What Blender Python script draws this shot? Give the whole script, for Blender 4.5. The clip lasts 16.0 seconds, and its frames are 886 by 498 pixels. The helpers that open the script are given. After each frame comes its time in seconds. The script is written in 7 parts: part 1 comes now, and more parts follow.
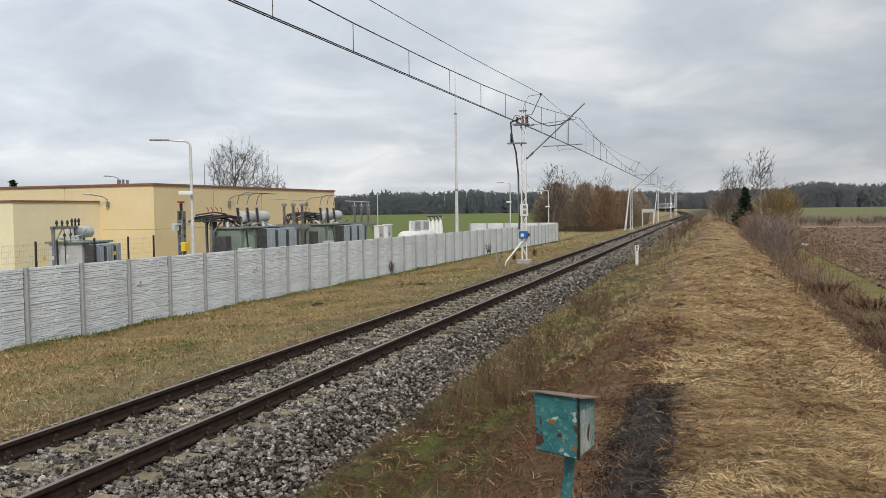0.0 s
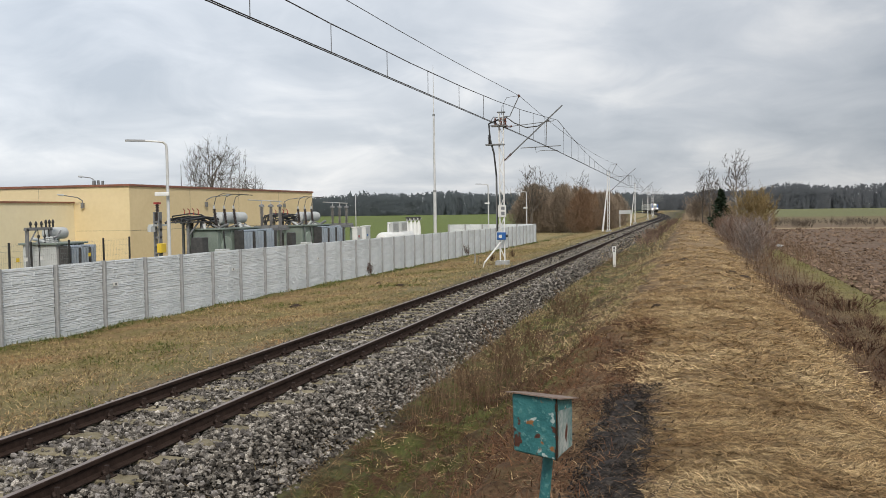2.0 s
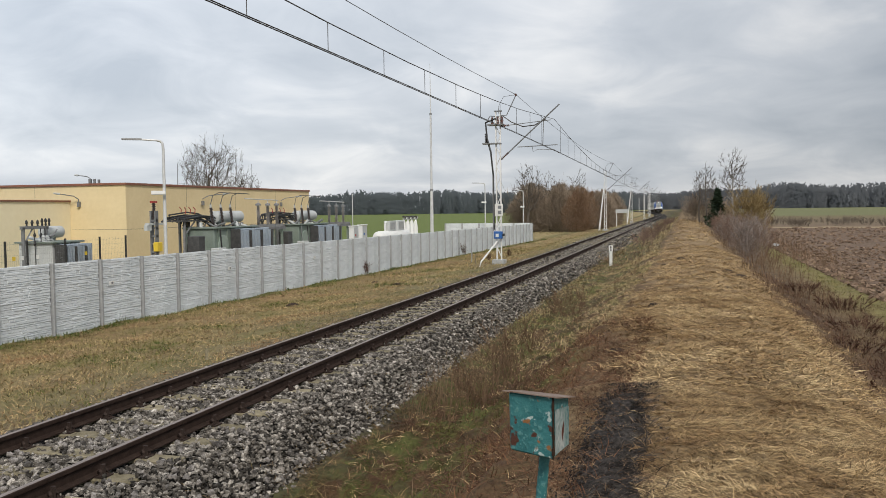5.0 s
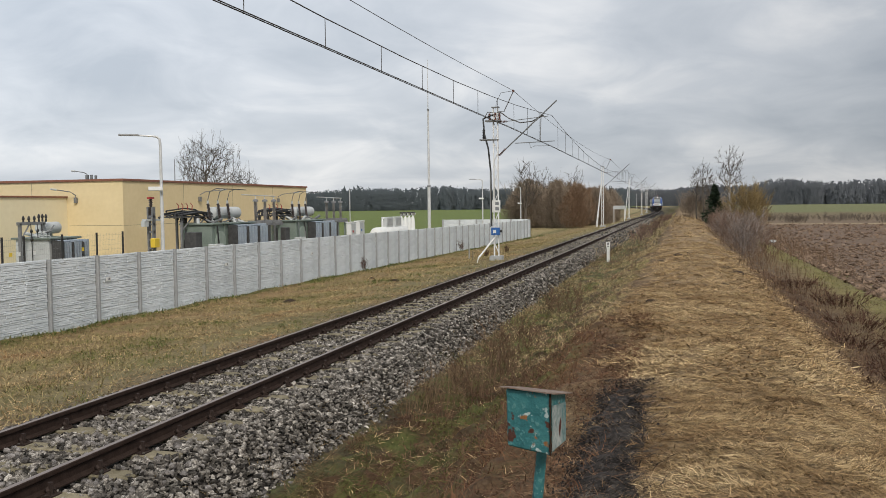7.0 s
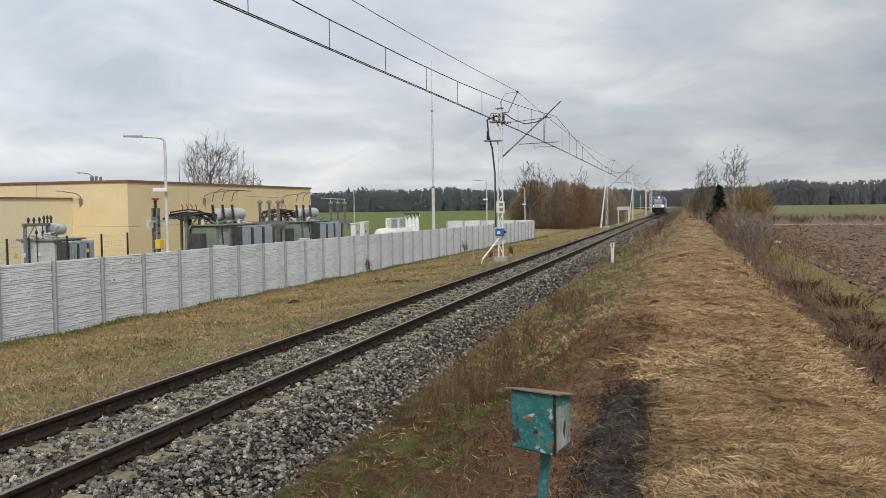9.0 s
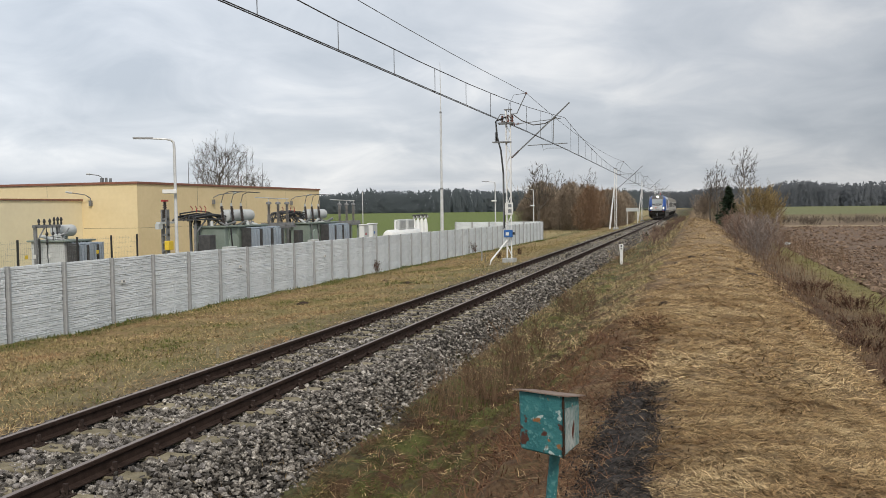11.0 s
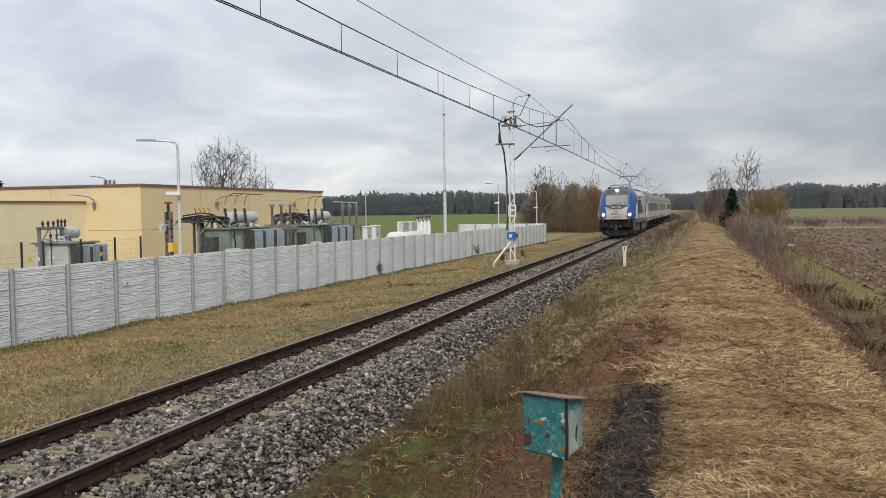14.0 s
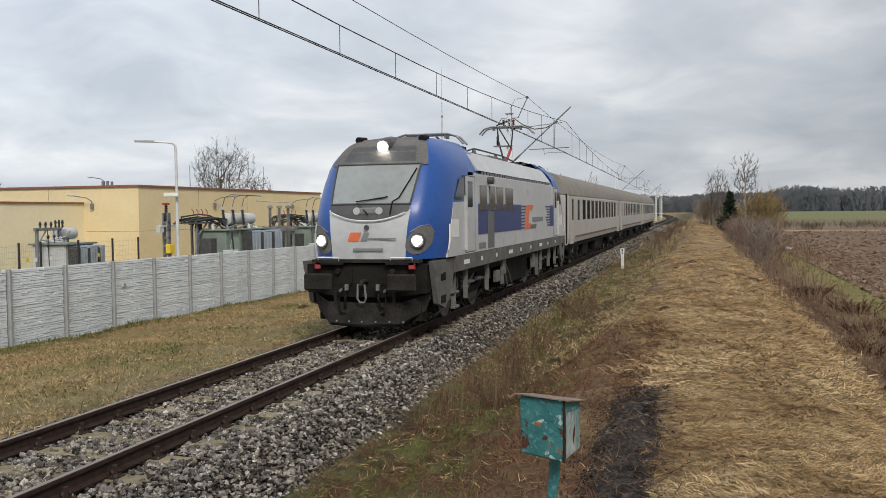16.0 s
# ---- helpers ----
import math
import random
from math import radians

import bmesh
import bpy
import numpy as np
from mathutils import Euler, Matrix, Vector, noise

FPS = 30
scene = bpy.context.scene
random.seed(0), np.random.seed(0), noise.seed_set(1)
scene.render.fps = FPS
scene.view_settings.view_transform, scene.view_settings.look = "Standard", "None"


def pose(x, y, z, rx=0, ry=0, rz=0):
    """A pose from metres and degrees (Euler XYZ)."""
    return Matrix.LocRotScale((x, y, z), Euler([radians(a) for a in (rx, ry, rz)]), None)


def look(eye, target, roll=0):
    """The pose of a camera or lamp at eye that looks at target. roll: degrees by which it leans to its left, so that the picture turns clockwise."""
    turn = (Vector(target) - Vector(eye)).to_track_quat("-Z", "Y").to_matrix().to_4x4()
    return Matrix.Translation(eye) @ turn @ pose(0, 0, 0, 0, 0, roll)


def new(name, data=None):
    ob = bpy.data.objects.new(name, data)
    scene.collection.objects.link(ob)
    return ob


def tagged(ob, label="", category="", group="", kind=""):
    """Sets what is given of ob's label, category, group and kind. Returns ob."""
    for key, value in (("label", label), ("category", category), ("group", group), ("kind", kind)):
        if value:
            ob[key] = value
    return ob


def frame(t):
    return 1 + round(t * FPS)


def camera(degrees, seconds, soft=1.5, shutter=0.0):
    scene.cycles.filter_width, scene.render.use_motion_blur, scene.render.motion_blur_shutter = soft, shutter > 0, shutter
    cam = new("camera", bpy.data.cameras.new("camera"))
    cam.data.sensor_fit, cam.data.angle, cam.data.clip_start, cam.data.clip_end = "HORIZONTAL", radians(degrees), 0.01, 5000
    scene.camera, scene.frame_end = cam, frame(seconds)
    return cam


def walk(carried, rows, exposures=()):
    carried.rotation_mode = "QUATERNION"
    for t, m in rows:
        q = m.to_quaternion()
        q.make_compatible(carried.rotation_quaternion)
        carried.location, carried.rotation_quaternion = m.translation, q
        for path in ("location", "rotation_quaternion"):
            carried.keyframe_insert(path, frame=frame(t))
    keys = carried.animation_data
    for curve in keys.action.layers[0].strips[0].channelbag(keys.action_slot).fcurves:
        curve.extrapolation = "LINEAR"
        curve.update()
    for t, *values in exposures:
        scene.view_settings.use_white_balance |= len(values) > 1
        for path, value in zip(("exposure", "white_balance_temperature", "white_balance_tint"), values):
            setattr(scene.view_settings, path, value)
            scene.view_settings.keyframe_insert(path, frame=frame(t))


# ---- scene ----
# The camera is held in the hand at one spot and only turns a little.
cam = camera(53.36, 16.0, soft=0.6)
EYE = Vector((0.0, 0.0, 2.40))
# seconds, turn to the left of the track, tilt down, roll (degrees)
PATH = [
    (0, 17.033, 2.584, -0.807),
    (0.5, 16.812, 2.594, -0.824),
    (1, 15.995, 2.572, -0.790),
    (1.5, 15.661, 2.550, -0.729),
    (2, 15.619, 2.522, -0.780),
    (2.5, 15.560, 2.495, -0.724),
    (3, 15.520, 2.452, -0.769),
    (3.5, 15.461, 2.460, -0.768),
    (4, 15.448, 2.442, -0.723),
    (6.5, 15.293, 2.878, -0.733),
    (7, 15.242, 2.843, -0.694),
    (7.5, 15.237, 2.833, -0.720),
    (8, 15.239, 2.777, -0.702),
    (8.5, 15.392, 2.772, -0.724),
    (9, 15.513, 2.774, -0.742),
    (11.5, 16.158, 2.655, -0.795),
    (12, 16.199, 2.630, -0.812),
    (12.5, 16.215, 2.589, -0.754),
    (13, 16.244, 2.594, -0.784),
    (13.5, 16.206, 2.518, -0.704),
    (14, 16.270, 2.543, -0.779),
    (14.5, 16.240, 2.536, -0.688),
    (15, 16.206, 2.475, -0.641),
    (15.5, 16.171, 2.431, -0.642),
    (16, 16.131, 2.422, -0.629),]


def aim(turn, tilt, roll):
    a, b, c = radians(turn), radians(tilt), radians(roll)
    ahead = Vector((-math.sin(a) * math.cos(b), math.cos(a) * math.cos(b), -math.sin(b)))
    side = Vector((math.cos(a), math.sin(a), 0))
    up = side.cross(ahead)
    right = side * math.cos(c) + up * math.sin(c)
    up = right.cross(ahead)
    m = Matrix((right, up, -ahead)).transposed().to_4x4()
    m.translation = EYE
    return m


# the picture darkens a little in the middle of the clip
walk(cam, [(t, aim(a, b, c)) for t, a, b, c in PATH], [(0.0, -0.05), (2.0, 0.0), (4.0, 0.0), (6.5, -0.09), (9.0, -0.08), (11.5, -0.02), (16.0, -0.02)])

# ---- sky and light: a bright overcast day ----
world = bpy.data.worlds.new("overcast")
scene.world = world
world.use_nodes = True
wn, wl = world.node_tree.nodes, world.node_tree.links
wn.clear()


def wnode(kind, **values):
    nd = wn.new(kind)
    for key, value in values.items():
        nd.inputs[key].default_value = value
    return nd


def wmath(op, a, b=None):
    nd = wn.new("ShaderNodeMath")
    nd.operation = op
    for i, x in enumerate((a, b)):
        if x is None:
            continue
        if isinstance(x, (int, float)):
            nd.inputs[i].default_value = x
        else:
            wl.new(x, nd.inputs[i])
    return nd.outputs[0]


SUN_ELEV, SUN_TURN = radians(42), radians(150)
wc = wn.new("ShaderNodeTexCoord")
sep = wn.new("ShaderNodeSeparateXYZ")
wl.new(wc.outputs["Generated"], sep.inputs[0])
up_z = wmath("MAXIMUM", sep.outputs[2], 0.0)
den = wmath("ADD", up_z, 0.26)
comb = wn.new("ShaderNodeCombineXYZ")
wl.new(wmath("DIVIDE", sep.outputs[0], den), comb.inputs[0])
wl.new(wmath("DIVIDE", sep.outputs[1], den), comb.inputs[1])
big = wnode("ShaderNodeTexNoise", Scale=0.8, Detail=5.0, Roughness=0.5, Distortion=0.3)
small = wnode("ShaderNodeTexNoise", Scale=2.6, Detail=6.0, Roughness=0.55, Distortion=0.6)
wl.new(comb.outputs[0], big.inputs["Vector"])
wl.new(comb.outputs[0], small.inputs["Vector"])
cloud = wmath("ADD", wmath("MULTIPLY", big.outputs[0], 0.65), wmath("MULTIPLY", small.outputs[0], 0.35))
ramp = wn.new("ShaderNodeValToRGB")
el = ramp.color_ramp.elements
el[0].position, el[0].color = 0.37, (0.47, 0.515, 0.575, 1)
el[1].position, el[1].color = 0.62, (0.90, 0.905, 0.915, 1)
mid = el.new(0.5)
mid.color = (0.64, 0.675, 0.725, 1)
wl.new(cloud, ramp.inputs[0])
sky = wn.new("ShaderNodeTexSky")
sky.sky_type, sky.sun_disc = "NISHITA", False
sky.sun_elevation, sky.sun_rotation = SUN_ELEV, SUN_TURN
skyc = wn.new("ShaderNodeMix")
skyc.data_type = "RGBA"
skyc.inputs[0].default_value = 0.93
dim = wn.new("ShaderNodeVectorMath")
dim.operation = "SCALE"
dim.inputs[3].default_value = 0.10
wl.new(sky.outputs[0], dim.inputs[0])
wl.new(dim.outputs[0], skyc.inputs[6])
wl.new(ramp.outputs[0], skyc.inputs[7])
bg = wn.new("ShaderNodeBackground")
bg.inputs[1].default_value = 1.10
# duller low down, as a thick cloud deck is
low_sky = wn.new("ShaderNodeMapRange")
low_sky.inputs[1].default_value, low_sky.inputs[2].default_value = 0.0, 0.30
low_sky.inputs[3].default_value, low_sky.inputs[4].default_value = 0.80, 1.06
wl.new(up_z, low_sky.inputs[0])
# a little brighter towards the left, where the cloud is thinner
side_light = wn.new("ShaderNodeMapRange")
side_light.inputs[1].default_value, side_light.inputs[2].default_value = -0.75, 0.35
side_light.inputs[3].default_value, side_light.inputs[4].default_value = 1.30, 0.74
wl.new(sep.outputs[0], side_light.inputs[0])
lit = wn.new("ShaderNodeVectorMath")
lit.operation = "SCALE"
wl.new(skyc.outputs[2], lit.inputs[0])
wl.new(wmath("MULTIPLY", side_light.outputs[0], low_sky.outputs[0]), lit.inputs[3])
wl.new(lit.outputs[0], bg.inputs[0])
wo = wn.new("ShaderNodeOutputWorld")
wl.new(bg.outputs[0], wo.inputs[0])
sun = new("sun", bpy.data.lights.new("sun", "SUN"))
sun.data.energy, sun.data.angle, sun.data.color = 2.6, radians(14), (1.0, 0.93, 0.83)
sun.matrix_world = look((0, 0, 0), (-math.sin(SUN_TURN) * math.cos(SUN_ELEV), -math.cos(SUN_TURN) * math.cos(SUN_ELEV), -math.sin(SUN_ELEV)))


# ---- materials ----
def material(name, colours, scale=3.0, rough=0.8, metal=0.0, bump=0.0, bump_scale=60.0, vary=0.0, island=0.0, stretch=(1, 1, 1),
             specular=0.5, spots=None, low=0.35, high=0.65):
    """Noise at two scales between the given colours; vary: by object, island: by loose piece; spots: (colour, scale, threshold)."""
    m = bpy.data.materials.new(name)
    m.use_nodes = True
    nodes, links = m.node_tree.nodes, m.node_tree.links
    b = nodes["Principled BSDF"]
    b.inputs["Roughness"].default_value, b.inputs["Metallic"].default_value = rough, metal
    b.inputs["Specular IOR Level"].default_value = specular if rough < 0.7 else specular * 0.2
    co = nodes.new("ShaderNodeTexCoord")
    mp = nodes.new("ShaderNodeMapping")
    mp.inputs["Scale"].default_value = stretch
    links.new(co.outputs["Object"], mp.inputs[0])
    n1 = nodes.new("ShaderNodeTexNoise")
    n1.inputs["Scale"].default_value, n1.inputs["Detail"].default_value = scale, 6
    n2 = nodes.new("ShaderNodeTexNoise")
    n2.inputs["Scale"].default_value, n2.inputs["Detail"].default_value = scale * 9, 4
    for nn in (n1, n2):
        links.new(mp.outputs[0], nn.inputs["Vector"])
    mix = nodes.new("ShaderNodeMix")
    mix.inputs[0].default_value = 0.4
    links.new(n1.outputs[0], mix.inputs[2])
    links.new(n2.outputs[0], mix.inputs[3])
    rp = nodes.new("ShaderNodeValToRGB")
    e = rp.color_ramp.elements
    e[0].position, e[1].position = low, high
    e[0].color, e[1].color = (*colours[0], 1), (*colours[-1], 1)
    for i, c in enumerate(colours[1:-1]):
        k = e.new(low + (high - low) * (i + 1) / (len(colours) - 1))
        k.color = (*c, 1)
    links.new(mix.outputs[0], rp.inputs[0])
    out = rp.outputs[0]
    if spots:
        for colour, sc, th in spots:
            ns = nodes.new("ShaderNodeTexNoise")
            ns.inputs["Scale"].default_value, ns.inputs["Detail"].default_value = sc, 5
            links.new(mp.outputs[0], ns.inputs["Vector"])
            r2 = nodes.new("ShaderNodeValToRGB")
            r2.color_ramp.elements[0].position, r2.color_ramp.elements[1].position = th, th + 0.04
            links.new(ns.outputs[0], r2.inputs[0])
            mx = nodes.new("ShaderNodeMix")
            mx.data_type = "RGBA"
            links.new(r2.outputs[0], mx.inputs[0])
            links.new(out, mx.inputs[6])
            mx.inputs[7].default_value = (*colour, 1)
            out = mx.outputs[2]
    if vary or island:
        src = nodes.new("ShaderNodeObjectInfo").outputs["Random"] if vary else nodes.new("ShaderNodeNewGeometry").outputs["Random Per Island"]
        k = vary or island
        mr = nodes.new("ShaderNodeMapRange")
        mr.inputs[3].default_value, mr.inputs[4].default_value = 1 - k, 1 + k
        links.new(src, mr.inputs[0])
        hs = nodes.new("ShaderNodeHueSaturation")
        links.new(mr.outputs[0], hs.inputs["Value"])
        links.new(out, hs.inputs["Color"])
        out = hs.outputs[0]
    links.new(out, b.inputs["Base Color"])
    if bump:
        nb = nodes.new("ShaderNodeTexNoise")
        nb.inputs["Scale"].default_value, nb.inputs["Detail"].default_value = bump_scale, 5
        links.new(mp.outputs[0], nb.inputs["Vector"])
        bp = nodes.new("ShaderNodeBump")
        bp.inputs["Strength"].default_value, bp.inputs["Distance"].default_value = bump, 0.02
        links.new(nb.outputs[0], bp.inputs["Height"])
        links.new(bp.outputs[0], b.inputs["Normal"])
    return m


def glow(name, colour, strength):
    m = bpy.data.materials.new(name)
    m.use_nodes = True
    b = m.node_tree.nodes["Principled BSDF"]
    b.inputs["Base Color"].default_value = (*colour, 1)
    b.inputs["Emission Color"].default_value = (*colour, 1)
    b.inputs["Emission Strength"].default_value = strength
    return m


STRAW = material("straw", [(0.18, 0.11, 0.052), (0.325, 0.225, 0.115), (0.50, 0.375, 0.21)], 1.1, 0.85, island=0.8, low=0.38, high=0.62)
GREEN_BLADE = material("grass_blade", [(0.10, 0.11, 0.032), (0.19, 0.17, 0.065), (0.31, 0.25, 0.13)], 0.8, 0.8, island=0.35)
DRY_STEM = material("dry_stem", [(0.08, 0.046, 0.031), (0.15, 0.098, 0.062), (0.23, 0.165, 0.105)], 1.0, 0.9, island=0.4)
BRAMBLE = material("bramble_stem", [(0.045, 0.024, 0.017), (0.115, 0.064, 0.043)], 1.0, 0.9, island=0.4)
FIELD_TWIG = material("field_twig", [(0.11, 0.092, 0.075), (0.17, 0.14, 0.11)], 0.2, 0.95, island=0.25)
BUSH_TWIG = material("bush_twig", [(0.14, 0.095, 0.072), (0.25, 0.175, 0.135)], 0.3, 0.9, island=0.3)
TREE_BARK = material("tree_bark", [(0.07, 0.06, 0.05), (0.15, 0.13, 0.11)], 4, 0.95, bump=0.4)
BIRCH_BARK = material("birch_bark", [(0.10, 0.09, 0.08), (0.45, 0.43, 0.40)], 2, 0.9)
COPSE_TWIG = material("copse_twig", [(0.19, 0.162, 0.13), (0.27, 0.213, 0.16), (0.32, 0.262, 0.19)], 0.15, 0.95, island=0.3)
RUSSET = material("russet_leaf", [(0.21, 0.135, 0.088), (0.27, 0.18, 0.115)], 0.5, 0.9, island=0.3)
NEEDLE = material("spruce_needles", [(0.02, 0.033, 0.02), (0.045, 0.065, 0.038)], 1.0, 0.9, island=0.3)
STONE = material("ballast_stone", [(0.042, 0.037, 0.033), (0.128, 0.116, 0.102), (0.40, 0.372, 0.336)], 9, 0.9, island=0.85)
RAIL = material("rail_steel", [(0.026, 0.017, 0.014), (0.055, 0.037, 0.03)], 8, 0.75, metal=0.2, bump=0.3)
RAIL_TOP = material("rail_running_surface", [(0.19, 0.145, 0.125), (0.27, 0.22, 0.195)], 6, 0.45, metal=0.6, stretch=(8, 0.3, 8))
CLIP = material("rail_clip_iron", [(0.03, 0.022, 0.02), (0.07, 0.05, 0.042)], 20, 0.8, metal=0.3)
SLEEPER = material("weathered_sleeper", [(0.13, 0.115, 0.075), (0.23, 0.20, 0.135), (0.30, 0.265, 0.19)], 6, 0.95, bump=0.6, vary=0.2)
CONCRETE = material("fence_concrete", [(0.50, 0.535, 0.56), (0.64, 0.675, 0.70)], 1.6, 0.9, bump=0.5, bump_scale=30, vary=0.05)
FENCE_POST = material("fence_post_concrete", [(0.27, 0.28, 0.285), (0.38, 0.39, 0.395)], 3, 0.9, bump=0.3)
POST_CONC = material("post_concrete", [(0.30, 0.31, 0.31), (0.42, 0.43, 0.425)], 3, 0.9, bump=0.3)
RENDER = material("yellow_render", [(0.68, 0.555, 0.335), (0.75, 0.62, 0.385)], 0.5, 0.9, bump=0.25, bump_scale=150)
RENDER_PALE = material("pale_yellow_render", [(0.75, 0.665, 0.47), (0.81, 0.73, 0.525)], 0.5, 0.9, bump=0.25, bump_scale=150)
ROOF_TRIM = material("brown_roof_edge", [(0.19, 0.075, 0.045), (0.27, 0.115, 0.07)], 5, 0.5)
ROOF_FELT = material("roof_felt", [(0.08, 0.08, 0.085), (0.14, 0.14, 0.14)], 4, 0.95)
GALV = material("galvanised_steel", [(0.50, 0.51, 0.515), (0.66, 0.67, 0.675)], 3, 0.55, metal=0.3)
WHITE_MAST = material("white_painted_steel", [(0.66, 0.66, 0.655), (0.80, 0.80, 0.79)], 4, 0.6, spots=[((0.36, 0.30, 0.25), 5, 0.68)])
DARK_STEEL = material("dark_steel", [(0.05, 0.05, 0.052), (0.10, 0.10, 0.10)], 6, 0.6, metal=0.4)
GREY_STEEL = material("grey_steel", [(0.16, 0.165, 0.17), (0.24, 0.245, 0.25)], 5, 0.6, metal=0.3)
WIRE = material("oxidised_wire", [(0.06, 0.058, 0.058), (0.11, 0.105, 0.10)], 5, 0.6, metal=0.4)


# ---- mesh helpers ----
class Shape:
    """Collects vertices and faces for one mesh."""

    def __init__(self):
        self.v, self.f = [], []

    def add(self, verts, faces):
        n = len(self.v)
        self.v += [tuple(p) for p in verts]
        self.f += [tuple(i + n for i in f) for f in faces]
        return self

    def box(self, x0, x1, y0, y1, z0, z1):
        return self.add([(x0, y0, z0), (x1, y0, z0), (x1, y1, z0), (x0, y1, z0), (x0, y0, z1), (x1, y0, z1), (x1, y1, z1), (x0, y1, z1)],
                        [(0, 3, 2, 1), (4, 5, 6, 7), (0, 1, 5, 4), (1, 2, 6, 5), (2, 3, 7, 6), (3, 0, 4, 7)])

    def rings(self, rings, cap=True, closed=True):
        n, k = len(rings[0]), len(self.v)
        for r in rings:
            self.v += [tuple(p) for p in r]
        for i in range(len(rings) - 1):
            for j in range(n if closed else n - 1):
                a, b = k + i * n + j, k + i * n + (j + 1) % n
                self.f.append((a, b, b + n, a + n))
        if cap:
            self.f.append(tuple(k + j for j in reversed(range(n))))
            self.f.append(tuple(k + (len(rings) - 1) * n + j for j in range(n)))
        return self

    def tube(self, pts, r, n=6, cap=True):
        pts = [Vector(p) for p in pts]
        rs = r if isinstance(r, (list, tuple)) else [r] * len(pts)
        out = []
        for i, p in enumerate(pts):
            d = (pts[min(i + 1, len(pts) - 1)] - pts[max(i - 1, 0)]).normalized()
            a = d.cross(Vector((0, 0, 1)) if abs(d.z) < 0.9 else Vector((0, 1, 0))).normalized()
            b = a.cross(d)
            out.append([p + (a * math.cos(2 * math.pi * j / n) + b * math.sin(2 * math.pi * j / n)) * rs[i] for j in range(n)])
        return self.rings(out, cap)

    def cyl(self, p0, p1, r, r2=None, n=10):
        return self.tube([p0, p1], [r, r if r2 is None else r2], n)

    def lathe(self, profile, centre=(0, 0, 0), axis="z", n=12):
        """profile: (radius, height) pairs along the axis."""
        c = Vector(centre)
        out = []
        for r, h in profile:
            ring = []
            for j in range(n):
                a, b = r * math.cos(2 * math.pi * j / n), r * math.sin(2 * math.pi * j / n)
                ring.append(c + Vector({"z": (a, b, h), "y": (a, h, -b), "x": (h, a, b)}[axis]))
            out.append(ring)
        return self.rings(out)

    def prism(self, outline, y0, y1, axis="y"):
        """An outline of (a, b) pairs pushed along an axis."""
        put = {"y": lambda a, b, h: (a, h, b), "x": lambda a, b, h: (h, a, b), "z": lambda a, b, h: (a, b, h)}[axis]
        return self.rings([[put(a, b, y0) for a, b in outline], [put(a, b, y1) for a, b in outline]])

    def mesh(self, name, mat, smooth=False, bevel=0.0):
        me = bpy.data.meshes.new(name)
        me.from_pydata(self.v, [], self.f)
        bm = bmesh.new()
        bm.from_mesh(me)
        bmesh.ops.recalc_face_normals(bm, faces=bm.faces)
        if bevel:
            edges = [e for e in bm.edges if len(e.link_faces) == 2 and e.calc_face_angle(0) > 0.6]
            bmesh.ops.bevel(bm, geom=edges, offset=bevel, segments=1, affect="EDGES", clamp_overlap=True)
        bm.to_mesh(me)
        bm.free()
        if smooth:
            me.polygons.foreach_set("use_smooth", [True] * len(me.polygons))
            me.set_sharp_from_angle(angle=radians(40))
        me.materials.append(mat)
        return me


def part(name, shape, mat, parent=None, label="", smooth=False, bevel=0.0, at=None):
    if isinstance(shape, list):
        return [part(name, s, mat, parent, label, smooth, bevel, at) for s in shape][0]
    ob = new(name, shape if isinstance(shape, bpy.types.Mesh) else shape.mesh(name, mat, smooth, bevel))
    if parent:
        ob.parent = parent
    if at is not None:
        ob.matrix_basis = at
    return tagged(ob, label)


def thing(name, label, category, at=None, group="", kind=""):
    ob = new(name)
    if at is not None:
        ob.matrix_basis = at
    return tagged(ob, label, category, group, kind)


def raw_mesh(name, verts, faces, mat, smooth=False):
    """A big mesh straight from numpy arrays; faces all of one length."""
    me = bpy.data.meshes.new(name)
    verts, faces = np.asarray(verts, np.float32), np.asarray(faces, np.int32)
    k = faces.shape[1]
    me.vertices.add(len(verts))
    me.vertices.foreach_set("co", verts.ravel())
    me.loops.add(faces.size)
    me.loops.foreach_set("vertex_index", faces.ravel())
    me.polygons.add(len(faces))
    me.polygons.foreach_set("loop_start", np.arange(0, faces.size, k, dtype=np.int32))
    me.polygons.foreach_set("use_smooth", np.full(len(faces), smooth))
    me.update(calc_edges=True)
    me.validate()
    for mm in mat if isinstance(mat, (list, tuple)) else [mat]:
        me.materials.append(mm)
    return me


# ---- the lie of the land ----
TRACK_X, BEND_Y, BEND_R = -6.39, 200.0, 2450.0


def bend(y):
    """How far the line has swung to the left at y."""
    return np.where(np.asarray(y) > BEND_Y, (np.asarray(y, float) - BEND_Y) ** 2 / (2 * BEND_R), 0.0)


def on_track(s):
    """Place and heading (degrees) of the track's centre s metres along."""
    if s <= BEND_Y:
        return TRACK_X, s, 0.0
    a = (s - BEND_Y) / BEND_R
    return TRACK_X - BEND_R * (1 - math.cos(a)), BEND_Y + BEND_R * math.sin(a), math.degrees(a)


